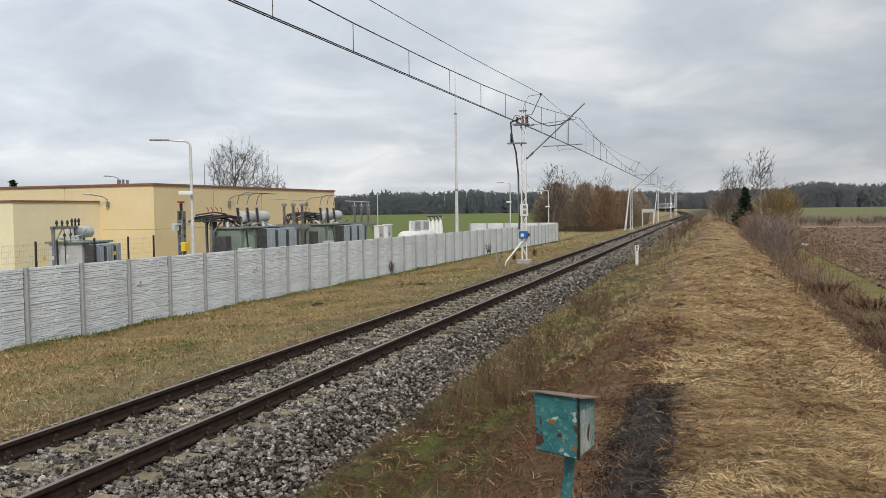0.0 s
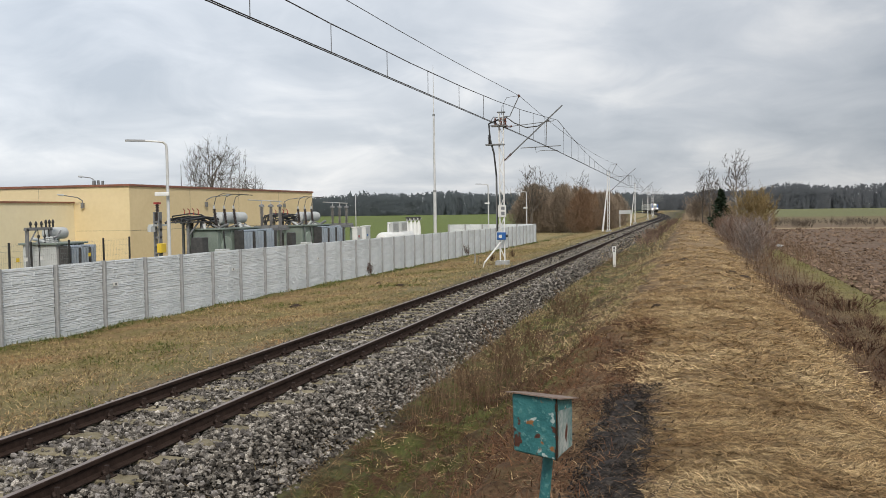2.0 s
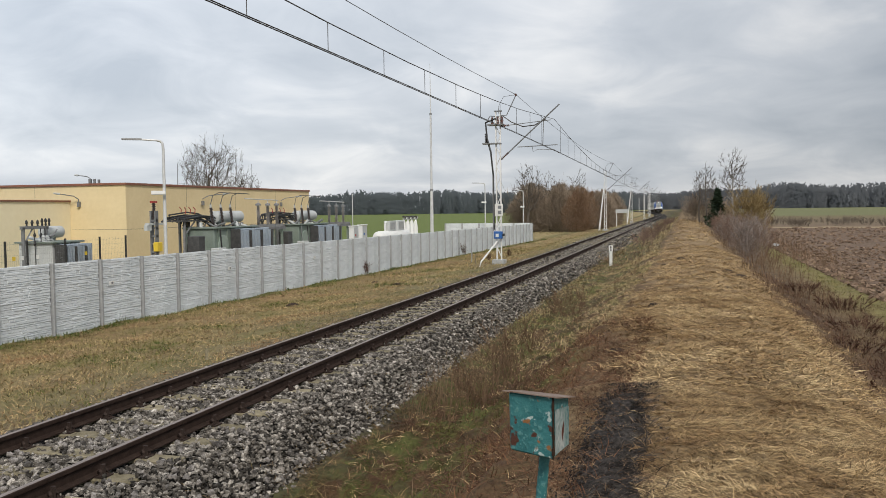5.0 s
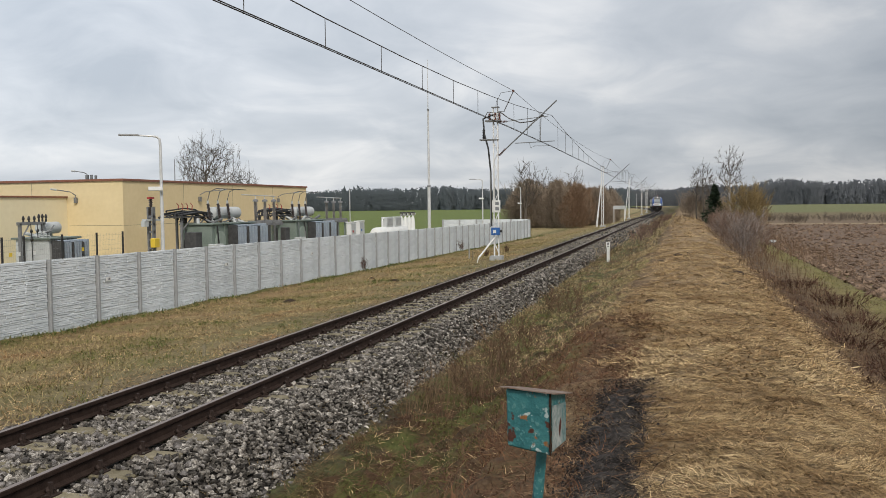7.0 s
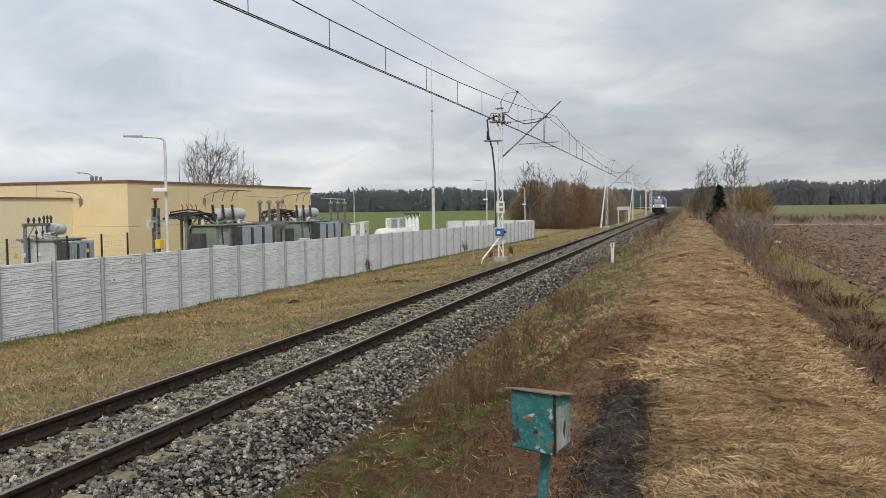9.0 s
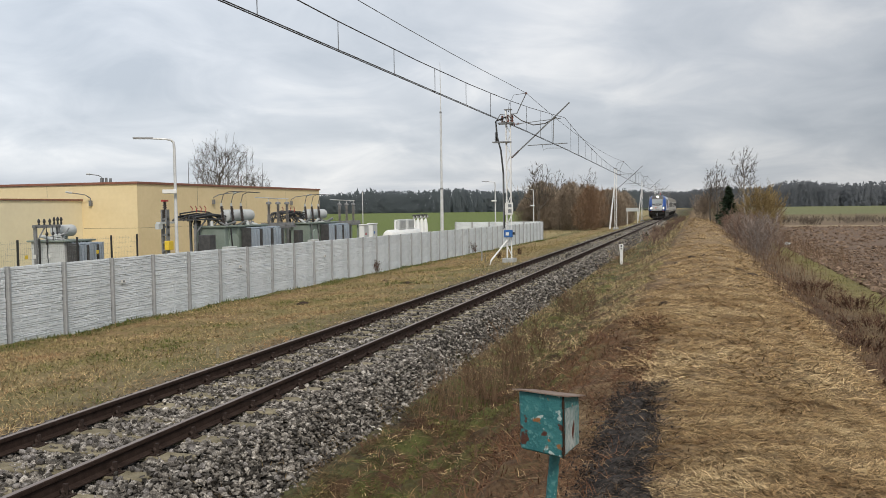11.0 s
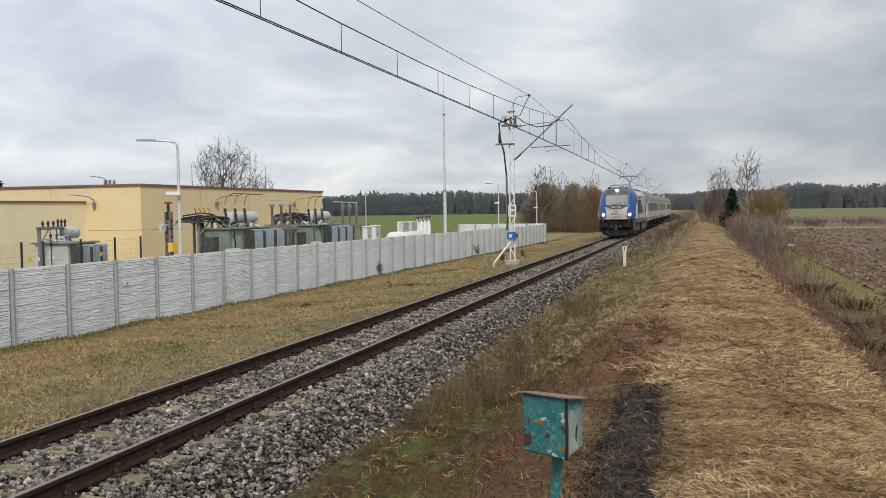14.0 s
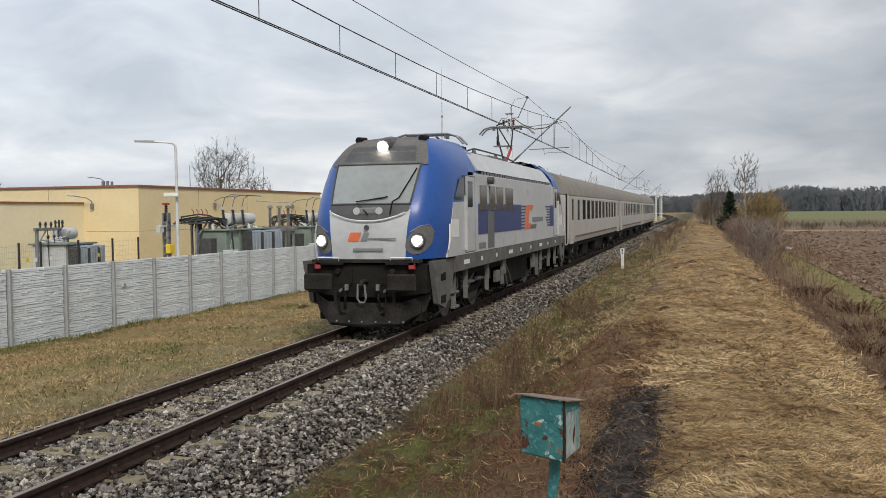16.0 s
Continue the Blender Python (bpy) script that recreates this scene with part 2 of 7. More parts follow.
PROFILE_X = np.array([-2000, -300, -60, -16, -10, -8.6, -7.9, -5.0, -4.2, -3.4, -2.8, -2.1, -1.5, -1.1, -0.5, 0.3, 1.1, 1.5, 2.3, 3.2, 4.2, 6.0, 30, 2000], float)
PROFILE_Z = np.array([-1.0, -1.0, -0.85, -0.75, -0.5, -0.42, -0.50, -0.60, -0.60, -0.70, -0.62, -0.22, 0.28, 0.46, 0.56, 0.62, 0.56, 0.45, 0.02, -0.40, -0.52, -0.55, -0.6, -0.6], float)
FLAT_Z = np.array([-1.0, -1.0, -0.85, -0.75, -0.5, -0.42, -0.50, -0.55, -0.52, -0.50, -0.40, -0.12, 0.15, 0.28, 0.36, 0.40, 0.36, 0.28, 0.0, -0.35, -0.5, -0.55, -0.6, -0.6], float)


def smooth01(x):
    x = np.clip(x, 0, 1)
    return x * x * (3 - 2 * x)


def waves(x, y):
    return (np.sin(x * 1.7 + 0.6 * np.sin(y * 0.9)) * np.sin(y * 1.3 + 1.1 * np.sin(x * 0.7)) + 0.6 * np.sin(x * 4.1 + y * 2.3) * np.sin(y * 3.7 - x * 1.9)
            + 0.35 * np.sin(x * 9.3 - y * 5.1) * np.sin(y * 8.7 + x * 4.4))


def ground_z(x, y):
    """Height of the soil, without the ballast."""
    x, y = np.asarray(x, float), np.asarray(y, float)
    xs = x + bend(y)
    k = smooth01((y - 10) / 28)
    z = np.interp(xs, PROFILE_X, PROFILE_Z) * (1 - k) + np.interp(xs, PROFILE_X, FLAT_Z) * k
    left = smooth01((-9 - xs) / 4)
    z = z - left * np.clip(y - 17, 0, 90) * 0.0058
    rough = 0.035 * (np.abs(xs + 6.4) > 2.2) * (1 + 0.6 * (xs > 6) + 0.5 * (np.abs(xs + 2.4) < 1.2))
    # mown swathes across the path, tussocks beside it
    swath = np.sin(y * 17.0 + 2.2 * np.sin(x * 1.9 + y * 0.4) + 1.3 * np.sin(y * 2.7)) * np.sin(x * 4.3 + 1.7 * np.sin(y * 1.1))
    z = z + 0.012 * swath * np.clip(1.2 - np.abs((xs - 0.6) / 2.2) ** 4, 0, 1) * np.clip(1.4 - y / 22, 0, 1)
    tuss = np.clip(1.3 - np.abs((xs + 2.6) / 1.4) ** 4, 0, 1) + np.clip(1.2 - np.abs((xs - 3.5) / 1.2) ** 4, 0, 1)
    z = z + 0.075 * tuss * (waves(x * 2.4, y * 2.4) + 0.5 * waves(x * 5.1 + 3, y * 4.6)) * np.clip(1.3 - y / 45, 0, 1)
    return z + rough * waves(x, y) * np.clip(1.3 - y / 150, 0, 1)


# ---- ground ----
def ground_material():
    m = bpy.data.materials.new("ground_cover")
    m.use_nodes = True
    nodes, links = m.node_tree.nodes, m.node_tree.links
    b = nodes["Principled BSDF"]
    b.inputs["Roughness"].default_value, b.inputs["Specular IOR Level"].default_value = 0.95, 0.2
    pos = nodes.new("ShaderNodeNewGeometry").outputs["Position"]
    sp = nodes.new("ShaderNodeSeparateXYZ")
    links.new(pos, sp.inputs[0])

    def noise_of(scale, detail=6, rough=0.55, stretch=None):
        nn = nodes.new("ShaderNodeTexNoise")
        nn.inputs["Scale"].default_value, nn.inputs["Detail"].default_value, nn.inputs["Roughness"].default_value = scale, detail, rough
        src = pos
        if stretch:
            mp = nodes.new("ShaderNodeMapping")
            mp.inputs["Scale"].default_value = stretch
            links.new(pos, mp.inputs[0])
            src = mp.outputs[0]
        links.new(src, nn.inputs["Vector"])
        return nn.outputs[0]

    def calc(op, a, c):
        nd = nodes.new("ShaderNodeMath")
        nd.operation = op
        for i, x in enumerate((a, c)):
            if isinstance(x, (int, float)):
                nd.inputs[i].default_value = x
            else:
                links.new(x, nd.inputs[i])
        return nd.outputs[0]

    def span(src, a, c):
        nd = nodes.new("ShaderNodeMapRange")
        nd.inputs[1].default_value, nd.inputs[2].default_value = a, c
        links.new(src, nd.inputs[0])
        return nd.outputs[0]

    def blend(fac, c1, c2, mode="MIX"):
        nd = nodes.new("ShaderNodeMix")
        nd.data_type, nd.blend_type = "RGBA", mode
        for sock, x in ((nd.inputs[0], fac), (nd.inputs[6], c1), (nd.inputs[7], c2)):
            if isinstance(x, (int, float)):
                sock.default_value = x
            elif isinstance(x, tuple):
                sock.default_value = (*x, 1)
            else:
                links.new(x, sock)
        return nd.outputs[2]

    def ramp_of(fac, stops):
        nd = nodes.new("ShaderNodeValToRGB")
        e = nd.color_ramp.elements
        e[0].position, e[0].color = stops[0][0], (*stops[0][1], 1)
        e[1].position, e[1].color = stops[-1][0], (*stops[-1][1], 1)
        for p, c in stops[1:-1]:
            e.new(p).color = (*c, 1)
        links.new(fac, nd.inputs[0])
        return nd.outputs[0]

    wob = calc("MULTIPLY", calc("SUBTRACT", noise_of(0.8), 0.5), 2.2)
    xs = span(calc("ADD", sp.outputs[0], wob), -20.0, 20.0)
    zone = ramp_of(xs, [(p / 40 + 0.5, c) for p, c in (
        (-17.5, (0.27, 0.22, 0.11)), (-16.2, (0.09, 0.095, 0.035)), (-14.6, (0.26, 0.175, 0.09)), (-11.5, (0.22, 0.17, 0.084)), (-9, (0.175, 0.142, 0.078)), (-8.1, (0.14, 0.11, 0.075)),
        (-4.4, (0.065, 0.055, 0.037)), (-3.4, (0.06, 0.052, 0.022)), (-2.3, (0.068, 0.042, 0.025)), (-1.3, (0.13, 0.083, 0.047)), (-0.7, (0.21, 0.146, 0.08)), (0.3, (0.26, 0.185, 0.104)),
        (1.5, (0.25, 0.176, 0.098)), (2.3, (0.16, 0.108, 0.062)), (2.9, (0.085, 0.054, 0.035)), (4.4, (0.17, 0.125, 0.065)), (5.4, (0.18, 0.16, 0.06)), (6.2, (0.10, 0.068, 0.05)), (6.5, (0.17, 0.115, 0.08)), (20, (0.17, 0.118, 0.085)))])
    green = ramp_of(noise_of(0.45, 5), [(0.42, (0, 0, 0)), (0.62, (1, 1, 1))])
    wild = calc("MULTIPLY", green, calc("MULTIPLY", span(sp.outputs[0], -1.4, -2.4), span(sp.outputs[0], -16.4, -15.2)))
    col = blend(calc("MULTIPLY", wild, 0.4), zone, (0.13, 0.14, 0.04))
    ditch = calc("MULTIPLY", span(sp.outputs[0], -4.6, -3.9), span(sp.outputs[0], -0.9, -1.8))
    moss = ramp_of(noise_of(2.2, 6), [(0.46, (0, 0, 0)), (0.58, (1, 1, 1))])
    rust = ramp_of(noise_of(1.7, 6, 0.6, (1.3, 0.8, 1)), [(0.48, (0, 0, 0)), (0.60, (1, 1, 1))])
    col = blend(calc("MULTIPLY", moss, calc("MULTIPLY", ditch, 0.7)), col, (0.095, 0.11, 0.03))
    col = blend(calc("MULTIPLY", rust, calc("MULTIPLY", ditch, 0.8)), col, (0.085, 0.042, 0.026))
    col = blend(span(calc("ADD", sp.outputs[0], wob), -27.0, -31.0), col, (0.12, 0.155, 0.04))
    # the far side of the ploughed field: a pale verge, scrub, then a green field
    right = span(sp.outputs[0], 6.0, 7.5)
    yn = calc("ADD", sp.outputs[1], calc("MULTIPLY", wob, 2.0))
    far = ramp_of(span(yn, 100, 500), [((118 - 100) / 400, (0.15, 0.105, 0.075)), ((121 - 100) / 400, (0.36, 0.28, 0.17)), ((128 - 100) / 400, (0.17, 0.125, 0.085)), ((240 - 100) / 400, (0.16, 0.13, 0.07)), ((262 - 100) / 400, (0.155, 0.162, 0.075)), (1.0, (0.155, 0.162, 0.075))])
    col = blend(right, col, far)
    fine = ramp_of(noise_of(26.0, 8, 0.7, (1, 0.35, 1)), [(0.3, (0.45, 0.45, 0.45)), (0.7, (1.5, 1.5, 1.5))])
    coarse = ramp_of(noise_of(3.0, 6, 0.6), [(0.3, (0.65, 0.62, 0.6)), (0.7, (1.25, 1.27, 1.3))])
    col = blend(0.8, col, fine, "MULTIPLY")
    col = blend(0.8, col, coarse, "MULTIPLY")
    links.new(col, b.inputs["Base Color"])
    bp = nodes.new("ShaderNodeBump")
    bp.inputs["Strength"].default_value, bp.inputs["Distance"].default_value = 0.8, 0.04
    links.new(noise_of(18.0, 8, 0.7, (1, 0.4, 1)), bp.inputs["Height"])
    links.new(bp.outputs[0], b.inputs["Normal"])
    return m


def grid_mesh(name, xs, ys, zf, mat, smooth=True):
    X, Y = np.meshgrid(xs, ys)
    V = np.stack([X, Y, zf(X, Y)], -1).reshape(-1, 3)
    n = len(xs)
    i = np.arange(len(ys) - 1)[:, None] * n + np.arange(n - 1)[None]
    return raw_mesh(name, V, np.stack([i, i + 1, i + 1 + n, i + n], -1).reshape(-1, 4), mat, smooth)


GROUND = ground_material()
gx = np.unique(np.concatenate([-np.geomspace(20, 3000, 40), np.arange(-20, 14, 0.25), np.arange(-4.5, 5.5, 0.1), np.geomspace(14, 3000, 45)]))
gy = np.unique(np.concatenate([-np.geomspace(3, 3000, 24), np.arange(-3, 30, 0.25), np.arange(3.2, 15, 0.1), np.geomspace(30, 4500, 110)]))
tagged(new("ground", grid_mesh("ground", gx, gy, ground_z, GROUND)), "rough ground of mown straw, weeds, grass and ploughed soil", "ground", kind="structure")


# ---- the railway ----
def ballast_z(u, y):
    """Height of the ballast over the railhead's level, u metres right of the track's centre."""
    u = np.asarray(u, float)
    return np.interp(u, [-1.95, -1.45, -1.25, -0.9, 0.9, 1.3, 1.6, 2.2, 2.75], [-0.62, -0.25, -0.215, -0.215, -0.215, -0.20, -0.25, -0.62, -1.0])


# near-black bed: the shade between the stones is put into its colour
SHADED_BED = material("shaded_ballast_bed", [(0.010, 0.009, 0.008), (0.03, 0.027, 0.024), (0.09, 0.082, 0.075)], 16, 0.95, bump=1.0, bump_scale=22)
bx = np.arange(-1.95, 2.76, 0.1)
by = np.unique(np.concatenate([np.arange(-4, 60, 0.25), np.geomspace(60, 620, 140)]))


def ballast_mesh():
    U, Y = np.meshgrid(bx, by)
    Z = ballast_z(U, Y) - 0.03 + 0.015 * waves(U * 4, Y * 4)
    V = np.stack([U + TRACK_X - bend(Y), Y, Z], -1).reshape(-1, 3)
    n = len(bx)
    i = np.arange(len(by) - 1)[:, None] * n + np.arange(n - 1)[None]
    return raw_mesh("ballast", V, np.stack([i, i + 1, i + 1 + n, i + n], -1).reshape(-1, 4), SHADED_BED, True)


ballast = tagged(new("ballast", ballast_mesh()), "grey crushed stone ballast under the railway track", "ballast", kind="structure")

RAIL_OUT = [(-0.075, -0.172), (0.075, -0.172), (0.075, -0.160), (0.014, -0.140), (0.010, -0.055), (0.036, -0.040), (0.036, -0.006), (0.028, 0.0), (-0.028, 0.0), (-0.036, -0.006), (-0.036, -0.040), (-0.010, -0.055), (-0.014, -0.140), (-0.075, -0.160)]
track = thing("railway_track", "single railway track with rusty rails on weathered sleepers", "railway track", kind="structure")
for side in (-0.7535, 0.7535):
    ys = [-4.0] + [float(a) for a in np.arange(0, 200, 20)] + [float(a) for a in np.arange(200, 620, 10)]
    rings, tops = [], Shape()
    for y in ys:
        off = TRACK_X - float(bend(y)) + side
        rings.append([(off + a, y, c) for a, c in RAIL_OUT])
    part("rail", Shape().rings(rings), RAIL, track, "rust-brown steel rail")
    part("running_surface", Shape().rings([[(TRACK_X - float(bend(y)) + side + a, y, c) for a, c in ((-0.027, 0.0), (0.027, 0.0), (0.027, 0.0025), (-0.027, 0.0025))] for y in ys]), RAIL_TOP, track, "dull worn rail head")

SLEEPER_STEP, SLEEPER_Y = 0.708, 8.06
sleeper_mesh = Shape().box(-1.27, 1.27, -0.12, 0.12, -0.37, -0.183).mesh("sleeper", SLEEPER, bevel=0.012)
clip = Shape()
clip.box(-0.18, 0.18, -0.08, 0.08, -0.182, -0.168)
for sx in (-1, 1):
    clip.tube([(sx * 0.135, -0.05, -0.165), (sx * 0.13, -0.045, -0.13), (sx * 0.10, -0.02, -0.115), (sx * 0.06, 0.0, -0.15), (sx * 0.10, 0.02, -0.115), (sx * 0.13, 0.045, -0.13), (sx * 0.135, 0.05, -0.165)], 0.02, 5)
    clip.cyl((sx * 0.12, 0, -0.17), (sx * 0.12, 0, -0.06), 0.026, n=6)
clip_mesh = clip.mesh("rail_fastening", CLIP)
n_sl = int((200 - 3) / SLEEPER_STEP)
for k in range(-6, n_sl):
    y = SLEEPER_Y + k * SLEEPER_STEP
    if k < 190:
        s = new("sleeper", sleeper_mesh)
        s.parent, s.matrix_basis = track, pose(TRACK_X + random.uniform(-0.02, 0.02), y, random.uniform(-0.008, 0.004), 0, 0, random.uniform(-0.7, 0.7))
        for sd in (-0.7535, 0.7535):
            if k < 75:
                c = new("rail_fastening", clip_mesh)
                c.parent, c.matrix_basis = track, pose(TRACK_X + sd, y, 0)


# ---- concrete fence along the substation ----
FENCE_STEP, FENCE_Y0, FENCE_X0, FENCE_K = 1.962, 17.26, -15.777, -0.0052


def fence_x(y):
    return FENCE_X0 + FENCE_K * (y - FENCE_Y0)


def fence_base(y):
    return -0.75 - 0.0058 * max(0.0, y - 17)


def panel_mesh(seed, length):
    """A cast plate with a split-stone face: courses of uneven blocks in relief."""
    rnd = random.Random(seed)
    s = Shape()
    s.box(-0.02, 0.02, 0, length, 0, 0.492)
    z = 0.004
    while z < 0.47:
        h = rnd.uniform(0.04, 0.09)
        h = min(h, 0.488 - z)
        y = 0.0
        while y < length - 0.02:
            w = min(rnd.uniform(0.14, 0.5), length - y)
            d0, d1 = rnd.uniform(0.025, 0.046), rnd.uniform(0.025, 0.046)
            a = 0.009
            s.add([(0.02, y, z), (0.02, y + w, z), (0.02, y + w, z + h), (0.02, y, z + h),
                   (d0, y + a, z + a), (d1, y + w - a, z + a * rnd.uniform(0.5, 2)), (d1 - 0.006, y + w - a, z + h - a), (d0 - 0.004, y + a, z + h - a * rnd.uniform(0.5, 2))],
                  [(4, 5, 6, 7), (0, 1, 5, 4), (1, 2, 6, 5), (2, 3, 7, 6), (3, 0, 4, 7)])
            y += w
        z += h
    return s.mesh("fence_plate", CONCRETE)


plates = [panel_mesh(i, FENCE_STEP - 0.15) for i in range(6)]
post_mesh = Shape().add([(-0.07, -0.05, -0.5), (0.045, -0.05, -0.5), (0.065, -0.03, -0.5), (0.065, 0.03, -0.5), (0.045, 0.05, -0.5), (-0.07, 0.05, -0.5),
                         (-0.07, -0.05, 1.89), (0.045, -0.05, 1.89), (0.065, -0.03, 1.89), (0.065, 0.03, 1.89), (0.045, 0.05, 1.89), (-0.07, 0.05, 1.89)],
                        [(0, 1, 2, 3, 4, 5), (6, 7, 8, 9, 10, 11)] + [(i, (i + 1) % 6, (i + 1) % 6 + 6, i + 6) for i in range(6)]).box(-0.078, -0.046, -0.12, 0.12, -0.5, 1.87).mesh("fence_post", FENCE_POST)


def fence_run(label, n, place):
    """place(i) gives the pose of post i; each bay is four plates between two posts."""
    f = thing("concrete_fence", label, "fence")
    for i in range(n):
        m = place(i)
        p = new("fence_post", post_mesh)
        p.parent, p.matrix_basis = f, m
        if i == n - 1:
            break
        m2 = place(i + 1)
        for k in range(4):
            q = new("fence_plate", plates[(i * 7 + k * 5 + i // 3) % 6])
            q.parent = f
            q.matrix_basis = m @ pose(-0.02, 0.056, -0.10 + 0.494 * k)
    return f


def post_place(i):
    y = FENCE_Y0 + (i - 3) * FENCE_STEP
    return pose(fence_x(y), y, fence_base(y) - 0.0, 0, 0, -math.degrees(math.atan(FENCE_K)))


N_FENCE = 3 + 41
fence_run("long pale grey concrete fence with split-stone plates", N_FENCE, post_place)
end = post_place(N_FENCE - 1).translation
fence_run("pale grey concrete fence return at the compound's far end", 6, lambda i: pose(end.x - 0.12 - i * FENCE_STEP, end.y + 0.06 * i, end.z + 0.10, 0, 0, 90))


# ---- substation building ----
def building():
    b = thing("substation_building", "long flat-roofed yellow rendered substation building with a brown roof edge", "building")
    gz = -0.9
    # main block and annex
    part("wall", Shape().box(-62, -28, 39.8, 62.9, gz, 3.86), RENDER, b)
    part("annex_wall", Shape().box(-62, -31.4, 33.7, 39.795, gz, 3.02), RENDER_PALE, b, "paler yellow annex wall")
    part("roof", Shape().box(-61.9, -28.1, 39.9, 62.8, 3.862, 3.93), ROOF_FELT, b)
    part("annex_roof", Shape().box(-61.9, -31.5, 33.8, 39.79, 3.022, 3.07), ROOF_FELT, b)
    for k in range(1, 4):
        part("wall_joint", Shape().box(-28.004, -27.996, 39.8 + k * 5.77, 39.815 + k * 5.77, gz, 3.84), ROOF_FELT, b)
    for k in range(1, 3):
        part("wall_joint", Shape().box(-28 - k * 5.6, -27.985 - k * 5.6, 39.796, 39.804, 3.1, 3.84), ROOF_FELT, b)
    part("wall_joint", Shape().box(-28.004, -27.996, 39.8, 62.9, 1.55, 1.562), ROOF_FELT, b)
    part("wall_joint", Shape().box(-31.3, -28, 39.796, 39.804, 1.55, 1.562), ROOF_FELT, b)
    t = Shape()
    t.box(-28.02, -27.93, 39.72, 62.97, 3.87, 3.98).box(-62, -28.02, 39.72, 39.80, 3.87, 3.98).box(-62, -28.02, 62.89, 62.97, 3.84, 3.99)
    part("roof_edge", t, ROOF_TRIM, b, "brown sheet-metal roof edge")
    part("annex_roof_edge", Shape().box(-31.42, -31.33, 33.62, 39.78, 3.03, 3.11).box(-62, -31.42, 33.62, 33.70, 3.03, 3.11), ROOF_TRIM, b, "brown sheet-metal roof edge")
    return b


building()


# ---- overhead line ----
MASTS = [-14.0, 44.65, 107.1, 160.3, 211.0, 256.0, 306.0, 356.0, 406.0, 456.0]


def low(s):
    """The masts and wires farther along are hung lower."""
    return float(np.interp(s, [40, 107, 160, 460], [0.0, -0.62, -0.75, -0.75]))


def spot(u, s):
    """A place u metres right of the track's centre, s metres along it."""
    x, y, a = on_track(s)
    return x + u * math.cos(radians(a)), y + u * math.sin(radians(a)), a


def mast(s, detail):
    x, y, a = spot(-2.9, s)
    base = -0.30
    dz = low(s)
    m = thing("catenary_mast", "white painted lattice catenary mast beside the track", "catenary mast", pose(x, y, base, 0, 0, a), group="catenary masts")
    part("foundation", Shape().box(-0.32, 0.32, -0.32, 0.32, -0.5, 0.06), POST_CONC, m, bevel=0.02)
    h = 7.7 + dz
    for dx in (-0.115, 0.115):
        part("upright", Shape().prism([(dx - 0.026, -0.06), (dx + 0.026, -0.06), (dx + 0.026, 0.06), (dx - 0.026, 0.06)], 0.06, h, "z"), WHITE_MAST, m)
    lat = Shape()
    n = 14
    for i in range(n):
        z0, z1 = 0.2 + (h - 0.4) * i / n, 0.2 + (h - 0.4) * (i + 1) / n
        sgn = 1 if i % 2 else -1
        for dy in (-0.062, 0.062):
            lat.cyl((-0.115 * sgn, dy, z0), (0.115 * sgn, dy, z1), 0.013, n=4)
    part("lattice", lat, WHITE_MAST, m)
    part("cap", Shape().box(-0.2, 0.2, -0.1, 0.1, h, h + 0.05), GREY_STEEL, m)
    # cantilever: slanted tube, top tie and registration arm, hung over the track
    part("slanted_tube", Shape().cyl((0.15, 0, 5.25 + dz), (3.15, 0.0, 7.95 + dz), 0.035, n=8), GREY_STEEL, m)
    part("top_tie", Shape().cyl((0.15, 0, 6.95 + dz), (2.72, 0, 7.18 + dz), 0.02, n=6), GREY_STEEL, m)
    part("registration_tube", Shape().cyl((1.0, 0, 5.86 + dz), (3.05, 0, 5.92 + dz), 0.024, n=6), GREY_STEEL, m)
    part("dropper_tube", Shape().cyl((2.35, 0, 7.2 + dz), (2.3, 0, 5.88 + dz), 0.02, n=6), GREY_STEEL, m)
    part("steady_arm", Shape().tube([(1.75, 0.02, 5.88 + dz), (1.80, 0.03, 5.60 + dz), (2.0, 0.04, 5.70 + dz), (2.9, 0.05, 5.68 + dz)], 0.014, 5), GREY_STEEL, m)
    for p, q in (((0.2, 0, 5.30 + dz), (0.5, 0, 5.57 + dz)), ((0.2, 0, 6.955 + dz), (0.55, 0, 6.985 + dz))):
        ins = Shape()
        p, q = Vector(p), Vector(q)
        for k in range(6):
            c = p.lerp(q, k / 5)
            d = (q - p).normalized() * 0.012
            ins.cyl(c - d, c + d, 0.065, n=8)
        part("insulator", ins, INSULATOR, m, "brown ribbed insulator")
    # bracket for the return wire on the mast's head
    part("head_bracket", Shape().tube([(0.1, 0, h - 0.2), (0.45, 0, h - 0.2), (0.95, 0, h + 0.82)], 0.025, 6), GREY_STEEL, m)
    part("head_insulator", Shape().cyl((0.94, -0.1, h + 0.82), (0.94, 0.1, h + 0.82), 0.06, n=8), INSULATOR, m)
    part("jumper", Shape().tube([(0.02, 0, h - 0.1), (0.05, 0, h + 0.3), (0.3, 0, h + 0.75), (0.94, 0, h + 0.82)], 0.012, 5), WIRE, m)
    if detail:
        for dx, dy in ((-0.75, -0.3), (-0.7, 0.5)):
            part("raking_strut", Shape().cyl((dx, dy, -0.1), (-0.1, 0, 5.6), 0.05, n=6), WHITE_MAST, m, "white raking strut")
    return m


INSULATOR = material("brown_insulator", [(0.10, 0.04, 0.03), (0.17, 0.07, 0.05)], 10, 0.25)
for i, s in enumerate(MASTS):
    mast(s, i in (2, 3))


